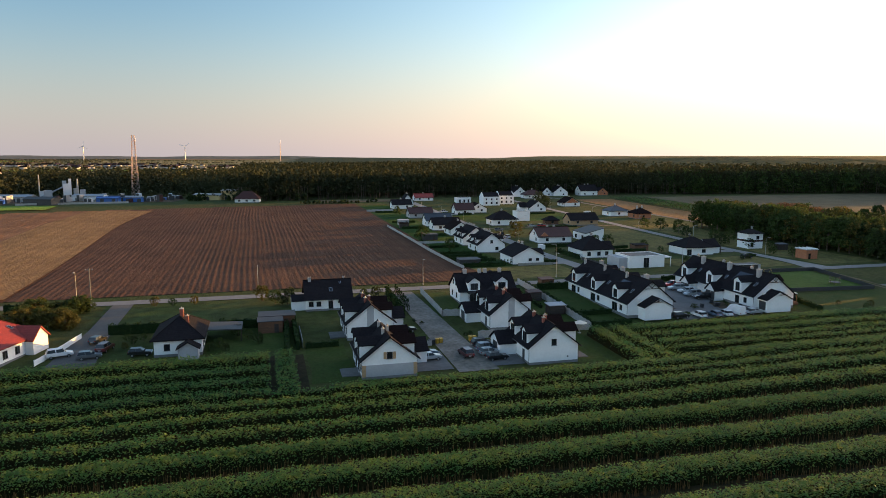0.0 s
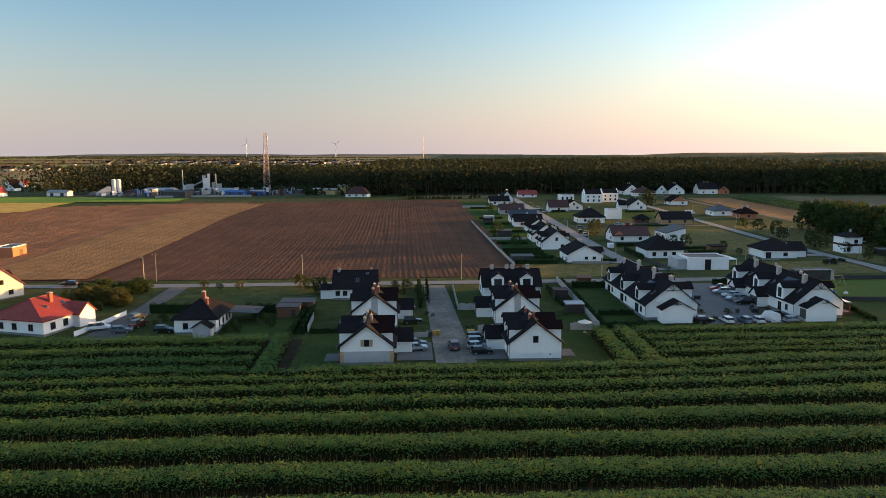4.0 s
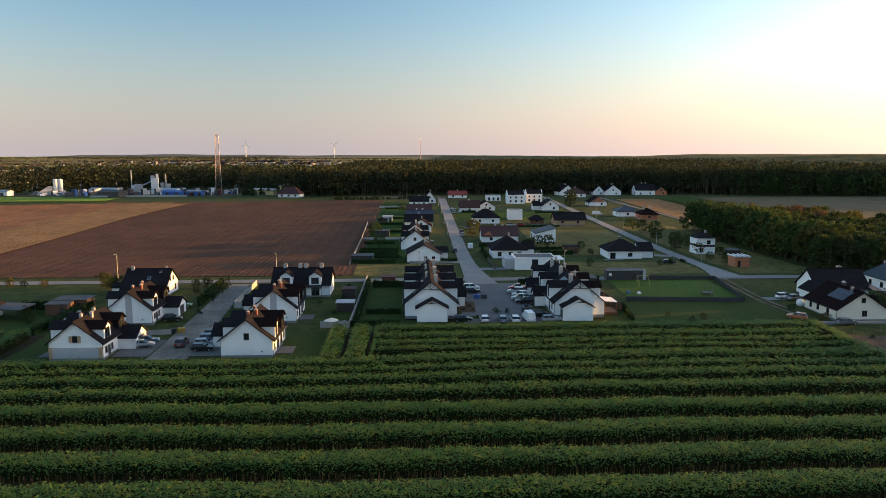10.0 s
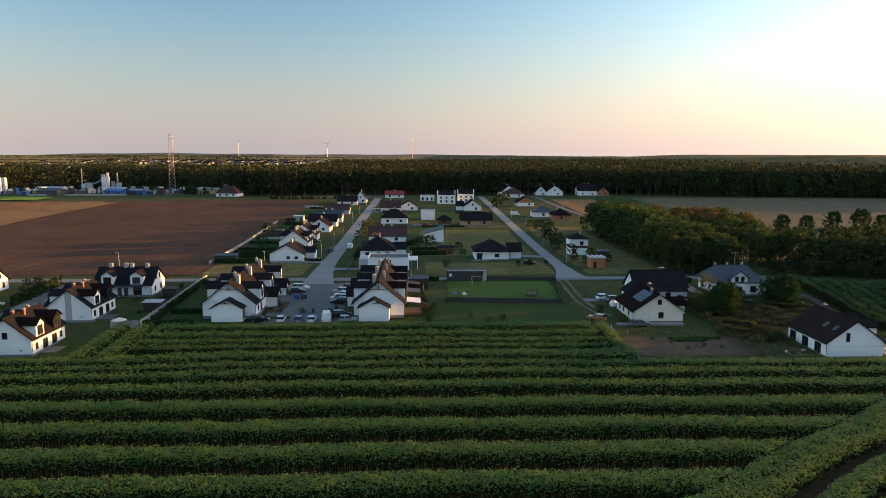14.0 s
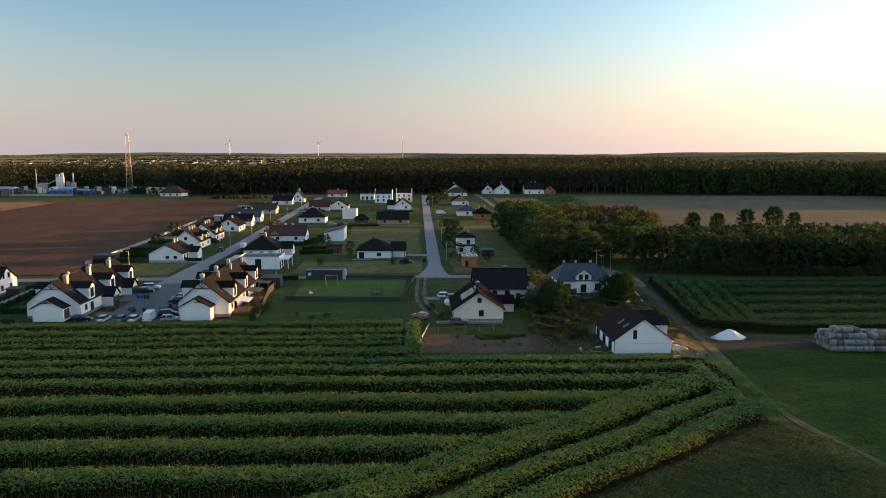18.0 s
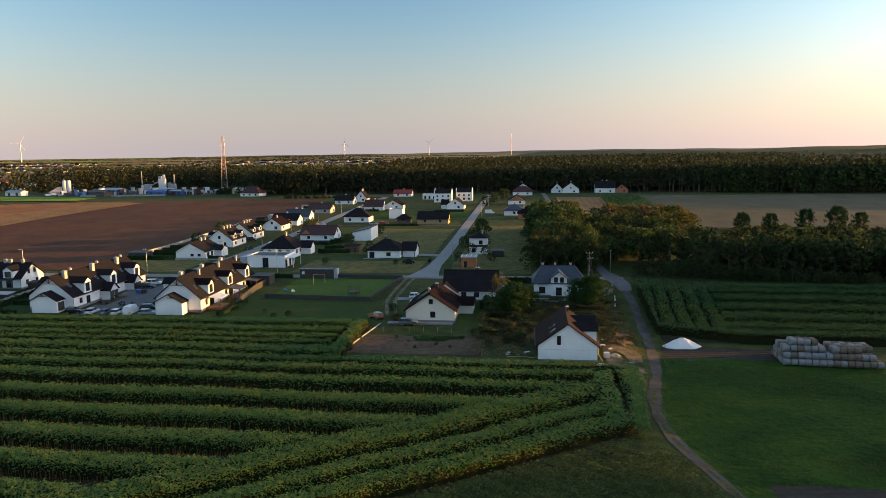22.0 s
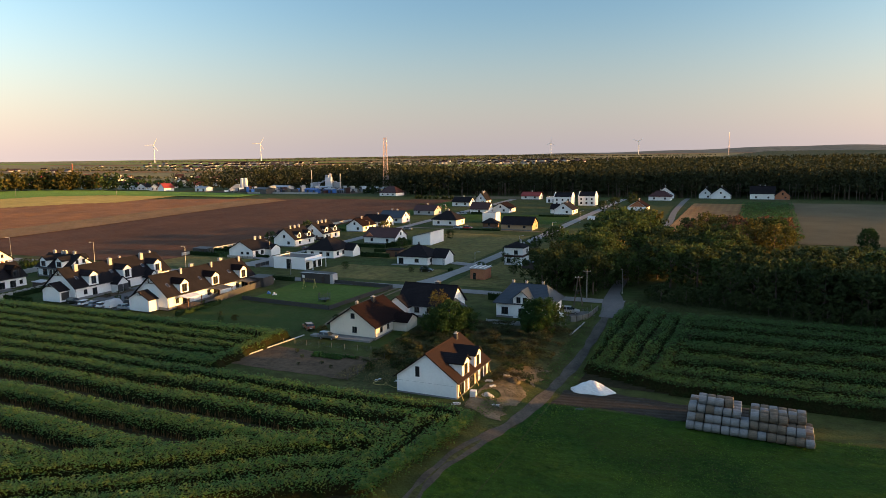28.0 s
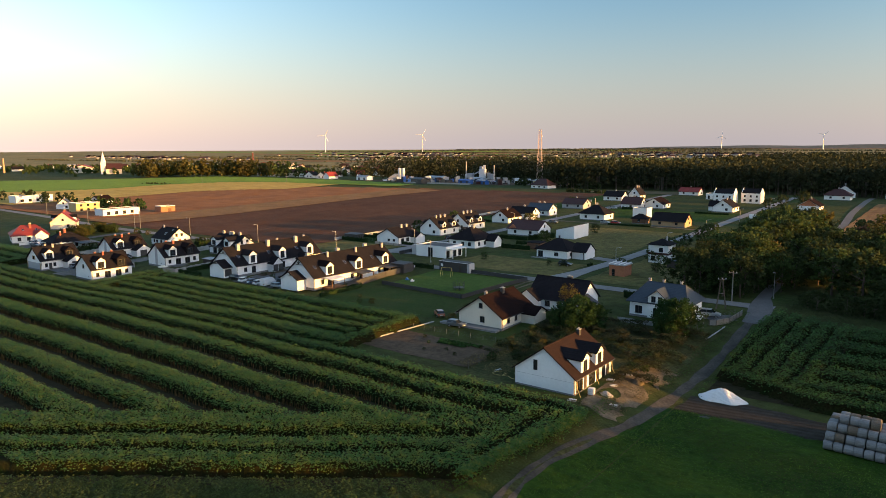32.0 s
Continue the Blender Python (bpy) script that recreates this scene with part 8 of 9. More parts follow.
for x0, y0, x1, y1, lab in ((-58, 148.6, -41, 168, "garden lawn"), (-39, 128, -31.5, 150, "garden lawn"), (10.5, 128, 18.8, 146, "back lawn"), (-6.2, 168, -0.4, 190, "fenced lawn"), (16.3, 150, 22.0, 190, "side lawn"), (24.5, 152, 33.2, 190, "garden lawn"), (79.5, 152, 88, 168, "garden lawn"), (84, 150, 121, 167.5, "unmown grass strip"), (141.5, 146, 149, 170, "garden lawn"), (16.5, 226, 33, 470, "row of back gardens"), (58, 360, 123, 400, "green plot")):
    sheet("lawn", x0, y0, x1, y1, M["lawn"] if y0 < 220 else M["meadow"], 0.045, 4, "mown green " + lab, 0.3)
ribbon("wheel_track", [(122.0, 196.5), (121.6, 180), (121.8, 168), (124.5, 155)], lambda s: 0.9 + 0.25 * math.sin(s * 23), M["sand"], 0.10, 3, "worn sandy wheel track through grass")
ribbon("wheel_track", [(124.2, 196.5), (123.6, 180), (123.8, 168), (126.5, 156)], lambda s: 0.9 + 0.25 * math.sin(s * 19), M["sand"], 0.10, 3, "worn sandy wheel track through grass")
ribbon("side_lane", [(56, 331.8), (90, 332.2), (126, 331.6)], 3.0, M["sand"], 0.12, 4, "sandy side lane between plots")
ribbon("drive", [(118, 243), (125.5, 241)], 5.0, M["paving"], 0.12, 3, "pale paved house drive")
ribbon("drive", [(44.5, 229.5), (51.5, 229.0)], 4.0, M["paving"], 0.13, 3, "pale paved house drive")
ribbon("drive", [(56, 214), (65.5, 215)], 4.5, M["paving"], 0.13, 3, "pale paved house drive")
sheet("shrub_bed", 46.8, 160, 50.5, 170, M["garden"], 0.14, 2, "planted gravel bed in the yard", 0.3)
sheet("shrub_bed", 46.5, 154.6, 53, 157.0, M["lawn"], 0.14, 2, "planted bed in the yard", 0.3)
sheet("shrub_bed", 61.5, 158.4, 66.5, 164.0, M["garden"], 0.14, 2, "planted bed in the yard", 0.3)
for x, y, h in ((47.6, 162, 0.9), (49.2, 165, 1.0), (48, 168, 1.2), (49.8, 161.5, 0.8), (47.6, 155.8, 0.7), (50.4, 155.8, 0.8), (62.6, 162, 0.9), (64.4, 160, 1.0), (55.0, 159.8, 1.6), (66, 163, 1.0), (-12.9, 160.5, 0.9), (-14.2, 163, 0.9), (-5.8, 150.4, 0.8), (-4.6, 151.2, 0.9), (13.2, 170, 0.9), (17.6, 160, 1.0)):
    bush(x, y, h, "fine", 1.4)


# ---- second crop beyond the dark lane, and the maize strip by the wood ----
crop_field("low_crop", 95, 186, 56, 88, lambda x, y: (off_edge(x, y) < 1.9) & (y < 87 - 0.035 * np.maximum(0, x - 170) ** 2) & ~right_of_track(x + 4.6, y), lambda x, y: 0.5 + 0.4 * np.sin((x * 0.6 + y * 0.8) * 2.6), 45, M["lowcrop"], "low dense yellowish green crop beside the lane", 1.2, 0.3, 9)
crop_field("far_maize", 200, 229, 325, 488, lambda x, y: x > 203, lambda x, y: 0.5 + 0.5 * np.sin(x * 1.4), 2.2, M["cropdark"], "green strip of maize before the wood", 2.0, 1.0, 12)


# ---- works yard beyond the ploughed field ----
def silo_pair(x, y):
    q = thing("silo_plant", x, y, 25, None, "two white silos on a grey concrete base", "silo")
    for s in (-1.75, 1.75):
        bm = bmesh.new()
        tube(bm, (s, 0, 3.6), (s, 0, 12.2), 1.7, n=16)
        tube(bm, (s, 0, 3.6), (s, 0, 2.0), 1.7, 0.6, 16)
        tube(bm, (s, 0, 12.2), (s, 0, 12.8), 1.7, 0.8, 16)
        part("silo", bm, M["whiteplastic"], q)
    bm = bmesh.new()
    box(bm, -4.2, -2.8, -1, 4.2, 2.8, 2.2)
    part("base", bm, M["concrete"], q)
    bm = bmesh.new()
    prism(bm, [(-15, -2.6, -1), (-4.2, -2.6, -1), (-4.2, -2.6, 7.0), (-7, -2.6, 7.0), (-15, -2.6, 2.0)], (0, 5.2, 0))
    part("ramp_house", bm, M["greywall"], q)


silo_pair(-248.7, 576)


def works(x, y):
    q = thing("batching_plant", x, y, 15, None, "pale concrete batching plant with bins and conveyors", "plant")
    for a, b, z0, w, h, m in ((0, 0, 5, 6, 8, "whiteplastic"), (-2, 1, 12, 3, 3.4, "greywall"), (2, -1, 12, 2, 5, "whiteplastic"), (-14, 1, 2, 6, 6, "greywall"), (-18, 2, 0, 4, 7, "whiteplastic"), (6, 2, 0, 3, 9, "metal"), (11, -2, 0, 4, 8, "greywall")):
        bm = bmesh.new()
        box(bm, a - w / 2, b - w / 2, z0 - 1, a + w / 2, b + w / 2, z0 + h)
        part("bin_block", bm, M[m], q)
    for a in (-3, 3):
        for b in (-3, 3):
            bm = bmesh.new()
            tube(bm, (a * 0.8, b * 0.8, -1), (a * 0.8, b * 0.8, 5), 0.3, n=6)
            part("support", bm, M["metal"], q)
    bm = bmesh.new()
    tube(bm, (-22, 0, 1), (-2, 0, 11), 0.6, n=6)
    part("conveyor", bm, M["metal"], q)
    bm = bmesh.new()
    tube(bm, (-20, 4, -1), (-20, 4, 20.5), 0.55, 0.45, 8)
    part("exhaust_pipe", bm, M["metal"], q)
    bm = bmesh.new()
    tube(bm, (8, 14, -1), (8, 14, 16.5), 1.1, 0.6, 8)
    part("tall_silo", bm, M["concrete"], q)


works(-199, 649)
wrk = random.Random(12)


def hall(x, y, W, L, H, rot, wall, roof, lab, name="works_hall"):
    h = gable_house(name, x, y, W, L, H, H + W * 0.14, rot, wall=wall, roof=roof, label=lab, category="hall", plinth=False, sink=1.0)
    for k in range(max(2, int(L / 8))):
        gate_door(h, face("west", -L / 2 + (k + 0.5) * 8, 0, W, L), 2.6, 2.6)
    return h


hall(-186, 528, 9, 20, 4.0, 68, "charcoal", "charcoal", "long dark works hall at the field edge")
hall(-149, 547, 5, 15, 3.4, 76, "blueplastic", "blueplastic", "long blue works hall at the field edge")
hall(-134, 551, 5, 13, 3.6, 74, "blueplastic", "metal", "short blue works hall with pale roof")
hall(-222, 600, 10, 24, 4.0, 80, "greywall", "metal", "low grey works hall beside the silos")
hall(-172, 600, 8, 24, 4.0, 72, "whiteplastic", "metal", "low white works hall in the yard")
hall(-150, 585, 6, 12, 3.2, 70, "greywall", "charcoal", "low grey works hall in the yard")
hall(-84, 572, 7, 22, 4.0, 62, "yellowwall", "concrete", "long yellow storage building by the wood")
hall(-68, 583, 7, 14, 6.8, 62, "yellowwall", "concrete", "taller yellow storage building by the wood")
rb = hip_house("red_roof_hall", -55, 520, 11, 16, 2.6, 7.6, 82, roof="darkred", ridge_len=6, label="white hall under a steep dark red roof", category="hall")
for a in (-5, 0, 5):
    window(rb, face("west", a, 0.8, 11, 16), 1.6, 1.2, sill=False)
hall(-285, 560, 8, 16, 3.4, 84, "render", "metal", "pale works hall at the yard edge")
crop_field("meadow_grass", 178, 262, 60, 133, lambda x, y: right_of_track(x, y) & ~dark_plot(x, y) & ~((y > 129) & (x > 204) & (x < 225)), lambda x, y: 0.5 + 0.5 * np.sin(x * 0.31 + 2 * np.sin(y * 0.23)), 22, M["tuft"], "lush uneven meadow grass", 0.42, 0.26, 15, 0.14)
crop_field("meadow_weeds", 180, 262, 84, 128, lambda x, y: right_of_track(x - 2, y) & (weedy(x, y) > 1.05), lambda x, y: 0.5 + 0.3 * np.sin(x * 1.3 + y), 11, M["rank"], "rank brownish weeds in the meadow", 0.7, 0.3, 17, 0.14)
crop_field("verge_grass", 168, 183, 60, 128, lambda x, y: ((off_edge(x, y) < 2.6) | (x > 174.6)) & ~right_of_track(x + 5.0, y), lambda x, y: 0.4 + 0.5 * np.sin(x * 1.3 + 2 * np.sin(y * 0.4)), 34, M["tuft"], "rough tufted grass beside the track", 0.6, 0.28, 16, 0.16)
crop_field("verge_grass", 172, 187, 140, 190, lambda x, y: ((x < 181.0) & (x > 179.2 - 0.04 * (y - 140))) | ((x > 184.2) & (x < 185.8)), lambda x, y: 0.4 + 0.5 * np.sin(x * 1.3 + 2 * np.sin(y * 0.4)), 20, M["tuft"], "rough tufted grass beside the track", 0.45, 0.26, 18, 0.16)
crop_field("copse_undergrowth", 186, 262, 184, 206, lambda x, y: (y > 184.5 + 0.52 * np.maximum(0, 198 - x)) & (y > 186) & (y < 209 - (x - 187) * 0.25), lambda x, y: 0.5 + 0.4 * np.sin(x * 0.8 + 2 * np.sin(y * 0.5)), 14, M["rank"], "rank dark weeds at the foot of the copse", 0.9, 0.36, 27, 0.2)
panel_fence([(-200, 522), (-134, 533)], 1.3, "concrete", "long pale concrete yard wall", 6.0, "concrete_wall", "concrete")
yard = []
for i in range(110):
    x, y = wrk.uniform(-262, -110), wrk.uniform(545, 645)
    q = thing("yard_container", x, y, wrk.uniform(60, 100), None, "", "container", "containers and blocks in the works yard")
    L, H = wrk.uniform(2.5, 8), wrk.choice((1.4, 2.0, 2.6, 2.6, 3.4, 5.0))
    mk = wrk.choice(["whiteplastic", "greywall", "greywall", "concrete", "blueplastic", "darkred", "concrete", "metal", "charcoal"])
    tagged(q, {"whiteplastic": "white", "greywall": "grey", "concrete": "pale concrete", "blueplastic": "blue", "darkred": "rust red", "charcoal": "dark", "metal": "bare steel"}[mk] + " storage container in the works yard")
    bm = bmesh.new()
    box(bm, -L / 2, -1.2, -0.5, L / 2, 1.2, H)
    part("box_body", bm, M[mk], q)
    bm = bmesh.new()
    box(bm, -L / 2 - 0.05, -1.0, 0.1, -L / 2 + 0.05, 1.0, H - 0.15)
    part("end_door", bm, M["frame"], q)


# ---- the far village ----
def far_house(wall, roof, W, L, e, r):
    h = thing("far_house", 0, 0, 0, None, "small village house with " + {"redroof": "red", "darkred": "dark red", "brownroof": "brown", "roof": "dark"}[roof] + " roof", "house", "houses of the far village")
    bm = bmesh.new()
    prism(bm, [(-W / 2, -L / 2, -2), (W / 2, -L / 2, -2), (W / 2, -L / 2, e), (0, -L / 2, r - 0.15), (-W / 2, -L / 2, e)], (0, L, 0))
    part("wall", bm, M[wall], h)
    for k in (-1, 1):
        bm = bmesh.new()
        zl = e - 0.6 * (r - e) / (W / 2)
        slab(bm, [(0, -L / 2 - 0.5, r + 0.1), (k * (W / 2 + 0.6), -L / 2 - 0.5, zl + 0.1), (k * (W / 2 + 0.6), L / 2 + 0.5, zl + 0.1), (0, L / 2 + 0.5, r + 0.1)], 0.25)
        part("roof_slope", bm, M[roof], h)
    bm = bmesh.new()
    box(bm, 0.4, 1.0, r - 1.2, 1.1, 1.8, r + 0.9)
    part("chimney", bm, M["redbrick"], h)
    for side, along in (("east", -2.4), ("east", 2.4), ("front", -2.0), ("front", 2.0)):
        bm = bmesh.new()
        box(bm, -0.7, -0.06, 0, 0.7, 0.06, 1.5)
        q = part("window", bm, M["glass"], h)
        q.matrix_local = face(side, along, 1.0, W, L)
    return h


kinds = [far_house("render", "redroof", 9, 12, 3.5, 7.5), far_house("cream", "darkred", 9, 13, 5.5, 9), far_house("render", "brownroof", 9, 11, 3.2, 7), far_house("render", "roof", 10, 14, 3.2, 7)]
vr = random.Random(31)
spots = [(-445, 575), (-430, 590), (-405, 588), (-385, 580), (-352, 566), (-330, 556)]
for i in range(88):
    spots.append((vr.uniform(-1050, -300), 0))
for i, (x, y) in enumerate(spots):
    if y == 0:
        y = vr.uniform(470 if x < -560 else 590 if x < -400 else 700, 800 - 0.15 * x)
    m = pose(x, y, gz(x, y), 0, 0, vr.uniform(0, 180))
    if i < 4:
        kinds[i].matrix_world = m
    else:
        copy_thing(kinds[vr.randrange(4)], m)
for x, y, L, H in ((-820, 640, 60, 9), (-760, 700, 45, 11), (-900, 560, 50, 8), (-690, 720, 50, 10), (-560, 700, 40, 9)):
    q = thing("village_block", x, y, vr.uniform(55, 75), None, "long pale apartment block in the far village", "apartment block")
    bm = bmesh.new()
    box(bm, -6, -L / 2, -2, 6, L / 2, H)
    part("wall", bm, M["cream"], q)
    bm = bmesh.new()
    box(bm, -6.3, -L / 2 - 0.3, H, 6.3, L / 2 + 0.3, H + 0.5)
    part("roof", bm, M["greywall"], q)
    for k in range(int(L / 6)):
        for f2 in range(int(H / 3)):
            window(q, pose(6.0, -L / 2 + 3 + k * 6, 1 + f2 * 2.9, 0, 0, 90), 2.2, 1.5, sill=False)
ch = thing("church", -667, 487, -30, None, "white church tower with a pointed spire", "church")
bm = bmesh.new()
box(bm, -3, -3, -2, 3, 3, 15)
part("tower", bm, M["render"], ch)
bm = bmesh.new()
bmesh.ops.create_cone(bm, cap_ends=True, segments=8, radius1=3.2, radius2=0.1, depth=13, matrix=Matrix.Translation((0, 0, 21.5)))
part("spire", bm, M["render"], ch)
bm = bmesh.new()
prism(bm, [(-6, 3, -2), (6, 3, -2), (6, 3, 7), (0, 3, 13), (-6, 3, 7)], (0, 18, 0))
part("nave", bm, M["cream"], ch)
for k in (-1, 1):
    bm = bmesh.new()
    slab(bm, [(0, 2.6, 13.3), (k * 6.8, 2.6, 6.5), (k * 6.8, 21.5, 6.5), (0, 21.5, 13.3)], 0.3)
    part("roof_slope", bm, M["darkred"], ch)
hall(-748, 502, 22, 52, 7, 60, "cream", "redroof", "large hall with a broad red roof", "village_hall")

for x, y, a2, b2, h in ((-228, 560, 7, 4, 3), (-205, 585, 9, 5, 3.5), (-180, 620, 8, 5, 3), (-160, 570, 6, 4, 2.5), (-236, 615, 8, 6, 4), (-270, 585, 7, 4, 3)):
    mound("aggregate_mound", x, y, a2, b2, h, M["sand"] if a2 > 7 else M["gravel"], "large pale heap of sand in the works yard", "heap", int(a2))
sheet("works_ground", -285, 540, -105, 650, M["garden"], 0.1, 6, "bare trodden ground of the works yard", 2.0, lambda x, y: y > 528 - (x + 105) * 0.12)
panel_fence([(176.0, 176.4), (177.2, 176.9), (179.1, 179.9), (179.6, 187.8)], 1.25, "metal", "pale grey panel fence at the lane corner", 2.0, "garden_fence")
ribbon("kerb_edge", [(178.1, 166.7), (178.7, 171.5), (179.1, 176.5)], 0.35, M["concrete"], 0.22, 1.5, "low concrete kerb along the plot")
ribbon("corner_drive", [(168.5, 181.0), (174.0, 182.6), (179.4, 184.4)], 4.4, M["lane"], 0.11, 2, "grey drive beside the corner house")
car(174.0, 183.0, 8, "silver", "suv", "silver estate car parked on the corner drive")
# tree belts, hedgerows and far plain
def belt(name, pts, n, lo, hi, spread, mat_name, label, leaf=1.2, clumps=26):
    r3 = np.random.default_rng(int(abs(pts[0][0])) + n)
    P = np.array(pts, float)
    seg = np.linalg.norm(np.diff(P, axis=0), axis=1)
    cum = np.r_[0, np.cumsum(seg)]
    s = r3.uniform(0, cum[-1], n)
    x, y = np.interp(s, cum, P[:, 0]) + r3.normal(0, spread, n), np.interp(s, cum, P[:, 1]) + r3.normal(0, spread, n)
    return blob_trees(name, x, y, r3.uniform(lo, hi, n), M[mat_name], label, r3, clumps, 0.34, leaf, 0.12, False)


belt("village_trees", [(-545, 462), (-500, 495), (-470, 522), (-420, 545)], 80, 13, 21, 7, "leaf_gold", "row of broad autumn trees before the village", 1.3, 60)
belt("village_trees", [(-545, 468), (-470, 530), (-400, 556)], 50, 11, 18, 7, "leaf", "row of broad green trees before the village", 1.3, 60)
belt("village_trees", [(-980, 520), (-700, 520), (-560, 560)], 260, 4, 9, 40, "leaf", "scattered garden trees of the village", 1.4)
belt("village_trees", [(-960, 700), (-420, 660)], 330, 4, 9, 60, "leaf", "scattered garden trees of the village", 1.5)
belt("works_trees", [(-318, 580), (-262, 640), (-225, 690), (-130, 715), (-80, 640), (-62, 575)], 420, 18, 25, 11, "conifer", "dark wood behind the works yard", 0.9, 46)
belt("works_trees", [(-300, 640), (-240, 740), (-60, 760)], 420, 20, 26, 22, "conifer", "dark wood behind the works yard", 1.0, 38)
belt("works_trees", [(-100, 560), (-92, 548), (-80, 566), (-40, 532), (-18, 540)], 26, 3, 6, 4, "leaf_dark", "bushes before the forest edge", 0.9)
belt("west_trees", [(-250, 255), (-225, 252), (-205, 248), (-185, 250), (-172, 252)], 26, 4, 8, 4, "leaf", "garden trees by the west road", 0.7, 50)
belt("west_trees", [(-330, 236), (-270, 250), (-250, 240)], 16, 4, 9, 6, "leaf_dark", "garden trees by the west road", 0.8, 50)
# out-of-view row, added to keep the low sun off meadow, track and crop edge
belt("east_trees", [(340, -60), (338, 20), (334, 154)], 142, 16, 20, 4, "leaf_dark", "added row of unseen tall trees that shades the meadow and track", 0.9, 60)
belt("edge_bushes", [(-20, 492), (10, 490), (30, 496)], 40, 1.2, 2.4, 2, "leaf_dark", "bushes at the end of the ploughed field", 0.5)
belt("edge_bushes", [(-420, 398), (-390, 402)], 20, 1.0, 1.8, 2, "leaf_dark", "small bushes in the field", 0.5)
pr = np.random.default_rng(44)
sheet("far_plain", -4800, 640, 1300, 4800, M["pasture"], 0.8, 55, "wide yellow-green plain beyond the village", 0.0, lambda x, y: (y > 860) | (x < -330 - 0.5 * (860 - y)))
for k in range(15):
    y = 950 + 250 * k
    x0 = -3600 + 190 * (k * 7 % 11)
    sheet("far_field", x0, y, x0 + 1200 + 130 * (k * 5 % 9), y + 90 + 12 * k, M[("farfield", "stubble", "drygrass", "farfield", "soil2")[k % 5]], 1.3, 50, "far flat field on the plain")
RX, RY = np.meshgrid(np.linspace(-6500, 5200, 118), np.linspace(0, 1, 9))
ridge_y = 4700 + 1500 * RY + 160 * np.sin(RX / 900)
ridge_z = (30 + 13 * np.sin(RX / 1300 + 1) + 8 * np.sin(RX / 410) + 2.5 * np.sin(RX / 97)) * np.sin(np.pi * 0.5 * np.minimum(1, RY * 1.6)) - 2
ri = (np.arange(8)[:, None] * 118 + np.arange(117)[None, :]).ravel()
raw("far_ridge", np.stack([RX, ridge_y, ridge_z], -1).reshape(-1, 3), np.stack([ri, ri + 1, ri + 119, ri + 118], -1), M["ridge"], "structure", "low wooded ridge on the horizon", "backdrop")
for k in range(13):
    y = 1000 + 280 * k + pr.uniform(-50, 50)
    x = pr.uniform(-2200, -300) - 0.3 * y
    L = pr.uniform(700, 2200)
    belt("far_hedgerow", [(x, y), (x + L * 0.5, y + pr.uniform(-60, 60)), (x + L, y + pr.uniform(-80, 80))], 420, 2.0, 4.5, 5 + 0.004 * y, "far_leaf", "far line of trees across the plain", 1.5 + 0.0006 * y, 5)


def far_town(name, wall, roof, n, spots_of, label):
    """Hundreds of small houses of the far town, each a body under a saddle roof, as one mass."""
    r5 = np.random.default_rng(n)
    x, y = spots_of(r5, n)
    a = r5.uniform(0, np.pi, n)
    W, L, e, r = r5.uniform(7, 10, n), r5.uniform(9, 16, n), r5.uniform(3, 6, n), r5.uniform(2.5, 4, n)
    z = ground_z(x, y)
    ca, sa = np.cos(a), np.sin(a)

    def at(u, v, h):
        return np.stack([x + u * ca - v * sa, y + u * sa + v * ca, z + h], -1)
    body = np.stack([at(-W / 2, -L / 2, -2 + 0 * e), at(W / 2, -L / 2, -2 + 0 * e), at(W / 2, L / 2, -2 + 0 * e), at(-W / 2, L / 2, -2 + 0 * e), at(-W / 2, -L / 2, e), at(W / 2, -L / 2, e), at(W / 2, L / 2, e), at(-W / 2, L / 2, e), at(0 * W, -L / 2, e + r), at(0 * W, L / 2, e + r)], 1)
    o = 10 * np.arange(n)[:, None, None]
    raw(name + "_walls", body.reshape(-1, 3), (o + np.array([[0, 1, 5, 4], [1, 2, 6, 5], [2, 3, 7, 6], [3, 0, 4, 7], [4, 5, 8, 8], [6, 7, 9, 9]])).reshape(-1, 4)[:, :4], M[wall], "stuff", "pale walls of the " + label, "houses")
    k = 1.1
    top = np.stack([at(-W / 2 * k, -L / 2 * k, e - 0.2), at(W / 2 * k, -L / 2 * k, e - 0.2), at(W / 2 * k, L / 2 * k, e - 0.2), at(-W / 2 * k, L / 2 * k, e - 0.2), at(0 * W, -L / 2 * k, e + r + 0.2), at(0 * W, L / 2 * k, e + r + 0.2)], 1)
    o = 6 * np.arange(n)[:, None, None]
    raw(name + "_roofs", top.reshape(-1, 3), (o + np.array([[0, 4, 5, 3], [1, 2, 5, 4]])).reshape(-1, 4), M[roof], "stuff", "pitched roofs of the " + label, "houses")


def town_spots(r5, n):
    c = r5.integers(0, 9, n)
    cx, cy = -1900 + 330 * c + 90 * np.sin(c * 2.3), 1250 + 190 * (c * 5 % 7)
    return cx + r5.normal(0, 190, n), cy + r5.normal(0, 45, n)


belt("far_town_trees", [(-1900, 1300), (-1200, 1700), (-400, 1500), (500, 1900)], 380, 3, 6, 150, "far_leaf", "scattered trees of the far villages", 2.2, 5)
far_town("far_town", "chimney", "darkred", 320, town_spots, "far red-roofed villages on the plain")
far_town("far_hamlet", "concrete", "brownroof", 310, town_spots, "far brown-roofed villages on the plain")
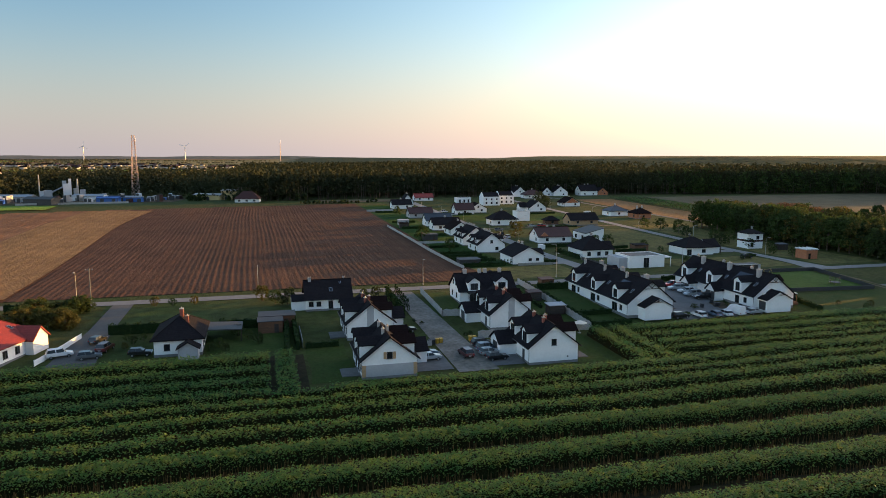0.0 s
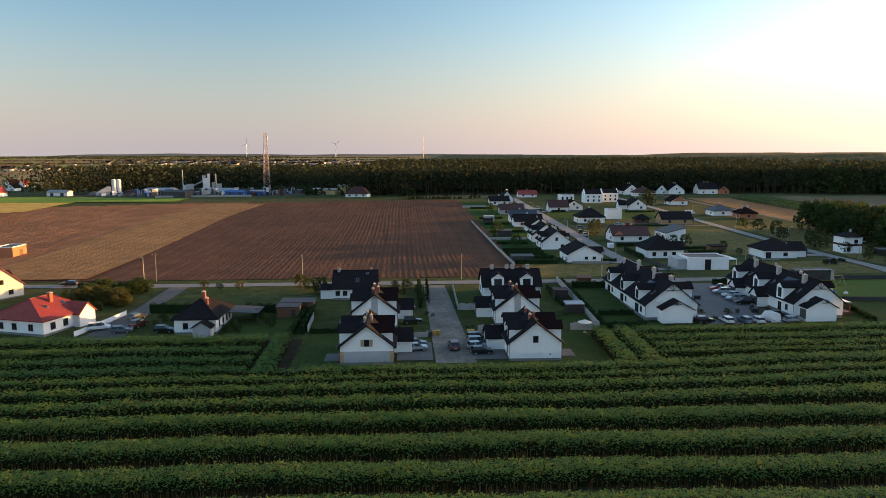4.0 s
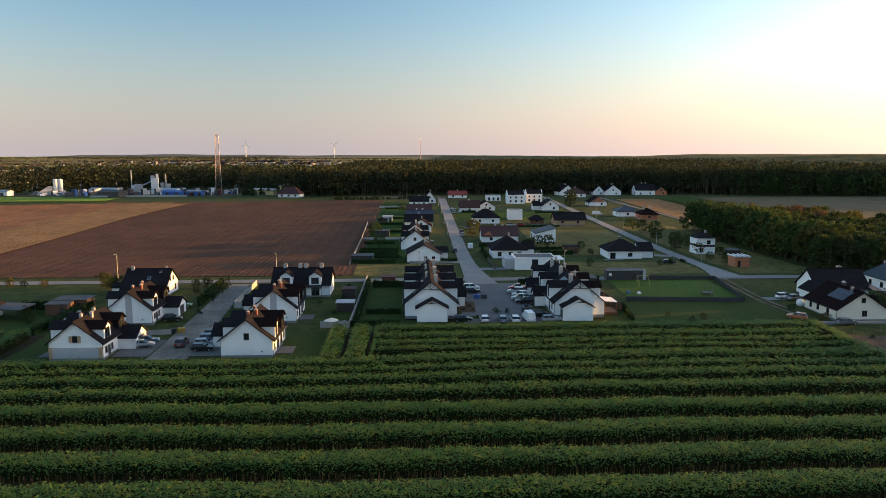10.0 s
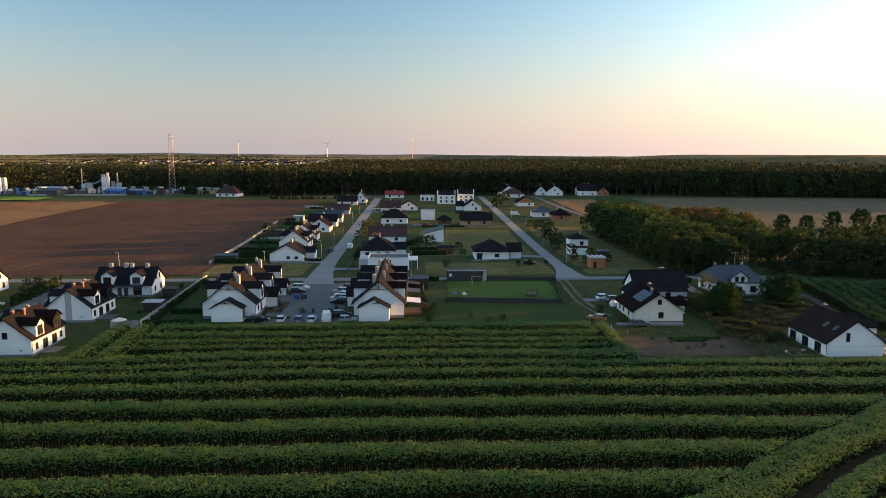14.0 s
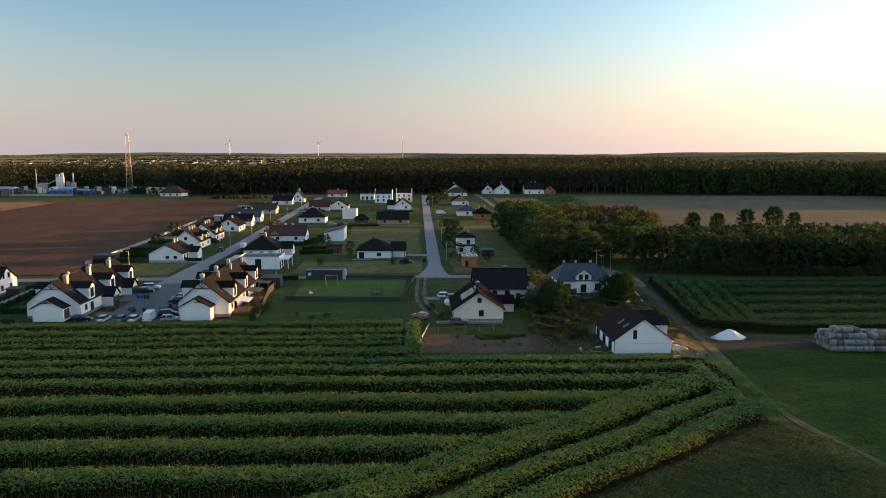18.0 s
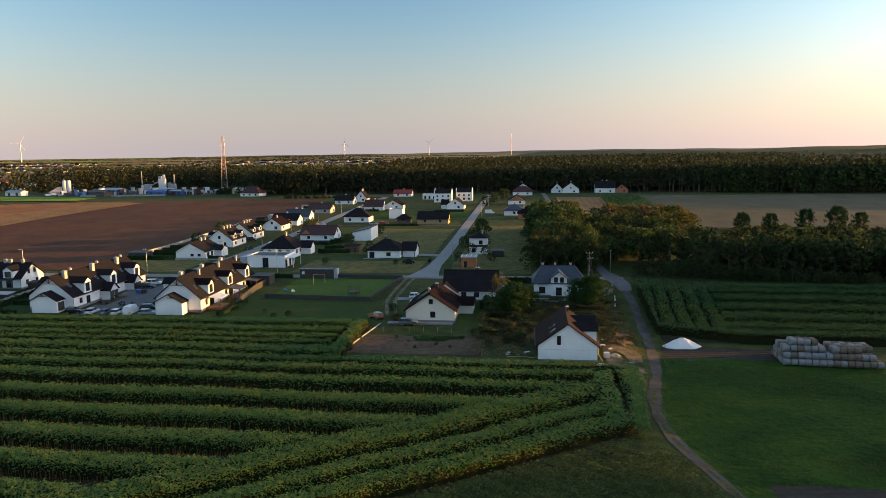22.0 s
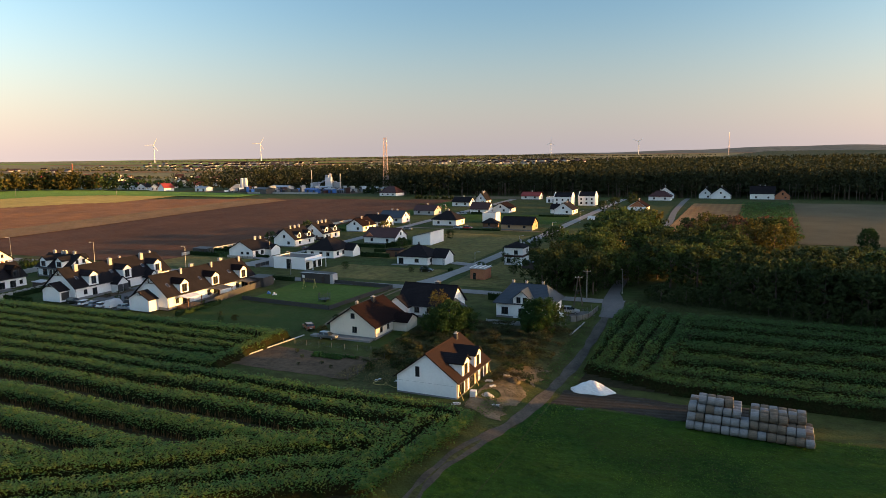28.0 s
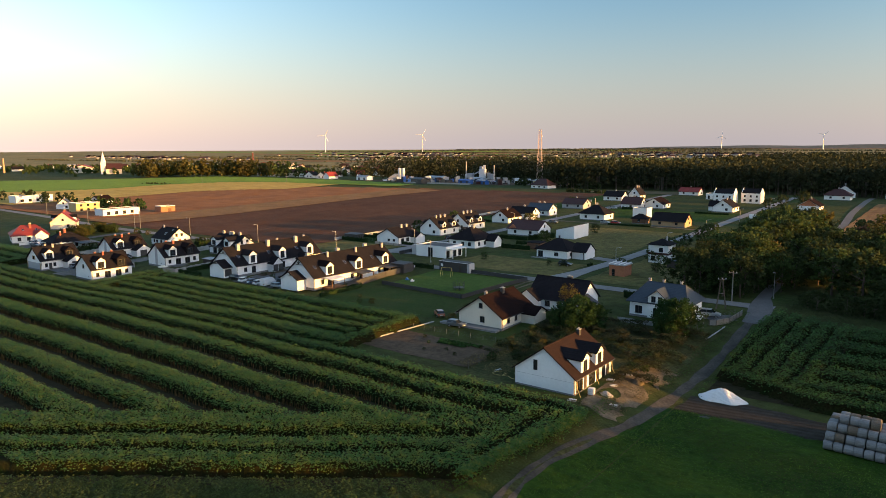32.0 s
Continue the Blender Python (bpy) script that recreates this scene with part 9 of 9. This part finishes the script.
for x, y, h, m2 in ((-1070, 1035, 24, "redbrick"), (-852, 444, 19, "tanbrick")):
    q = thing("factory_chimney", x, y, 0, None, "tall tapered brick chimney above the village", "chimney")
    bm = bmesh.new()
    tube(bm, (0, 0, -1), (0, 0, h), 1.5, 1.0, 12)
    part("shaft", bm, M[m2], q)
    bm = bmesh.new()
    tube(bm, (0, 0, h), (0, 0, h + 0.8), 1.2, 1.2, 12)
    part("rim", bm, M["concrete"], q)
crop_field("dry_weeds", 146, 160, 126, 160, lambda x, y: ~((x > 158.5) & (y < 140)), lambda x, y: 0.35 + 0.5 * np.sin(x * 0.9 + 1.5 * np.sin(y * 0.5)), 22, M["straw"], "tall dry grass and weed stems", 0.9, 0.4, 24, 0.12)
for k, (key, lab) in enumerate((("straw", "dry brown weeds on the building site"), ("rank", "green-brown weeds on the building site"))):
    crop_field("site_weeds", 170, 180, 121, 147, lambda x, y, k=k: (np.sin(x * 1.1 + 2.1 * k + 1.3 * np.sin(y * 0.6)) + np.sin(y * 0.9 + x * 0.5 + k) > 0.35) & ((x > 173) | (y < 124.5)) & (x < 178.8 + 0.05 * (y - 121)), lambda x, y: 0.3 + 0.25 * np.sin(x * 2.3 + y), 26, M[key], lab, 0.55, 0.24, 41 + k, 0.14)
crop_field("scrub", 147, 179, 134, 168, lambda x, y: ~((x > 157) & (x < 172.5) & (y < 143)) & ((np.sin(x * 0.7) + np.sin(y * 0.9 + x * 0.3)) > -0.35), lambda x, y: 0.3 + 0.35 * np.sin(x * 1.1 + y * 0.5) + 0.35 * np.sin(y * 1.3 - x * 0.4), 58, M["scrub"], "overgrown brown-green weeds and scrub", 1.6, 0.42, 21, 0.32)
hs = thing("garden_hose", 156.2, 127.6, 0, None, "loosely coiled yellow drainage hose on the ground", "hose")
ring = [(1.15 * math.cos(a) * (1 + 0.15 * math.sin(2 * a)) - 1.6, 0.95 * math.sin(a), 0.06 + 0.05 * math.sin(3 * a)) for a in [k * 0.45 for k in range(17)]]
tail = [(-0.5 + 0.45 * k, -0.75 + 0.35 * math.sin(k * 0.9), 0.05) for k in range(9)]
pipe = bpy.data.curves.new("hose", "CURVE")
pipe.dimensions, pipe.bevel_depth, pipe.bevel_resolution = "3D", 0.05, 1
bend = pipe.splines.new("POLY")
bend.points.add(len(ring) + len(tail) - 1)
for p, v in zip(bend.points, ring + tail):
    p.co = (*v, 1)
pipe.materials.append(M["hose"])
hose = new("hose", pipe)
hose.parent = hs
gr = np.random.default_rng(61)
for k, (x0, x1, y) in enumerate(((133.6, 143.5, 138.0), (134.5, 141.0, 136.6))):
    n = 900
    C = np.stack([gr.uniform(x0, x1, n), y + gr.normal(0, 0.28, n), np.zeros(n)], -1)
    C[:, 2] = ground_z(C[:, 0], C[:, 1]) + 0.12 + 0.3 * gr.random(n)
    V, F = leaf_cloud(C, np.full(n, 0.1), 1, 0.2, gr)
    tagged(new("vegetable_row", plain_mesh("vegetable_row", V, F, M["cropdark"])), "low row of leafy vegetables in bare soil", "vegetables", kind="stuff")
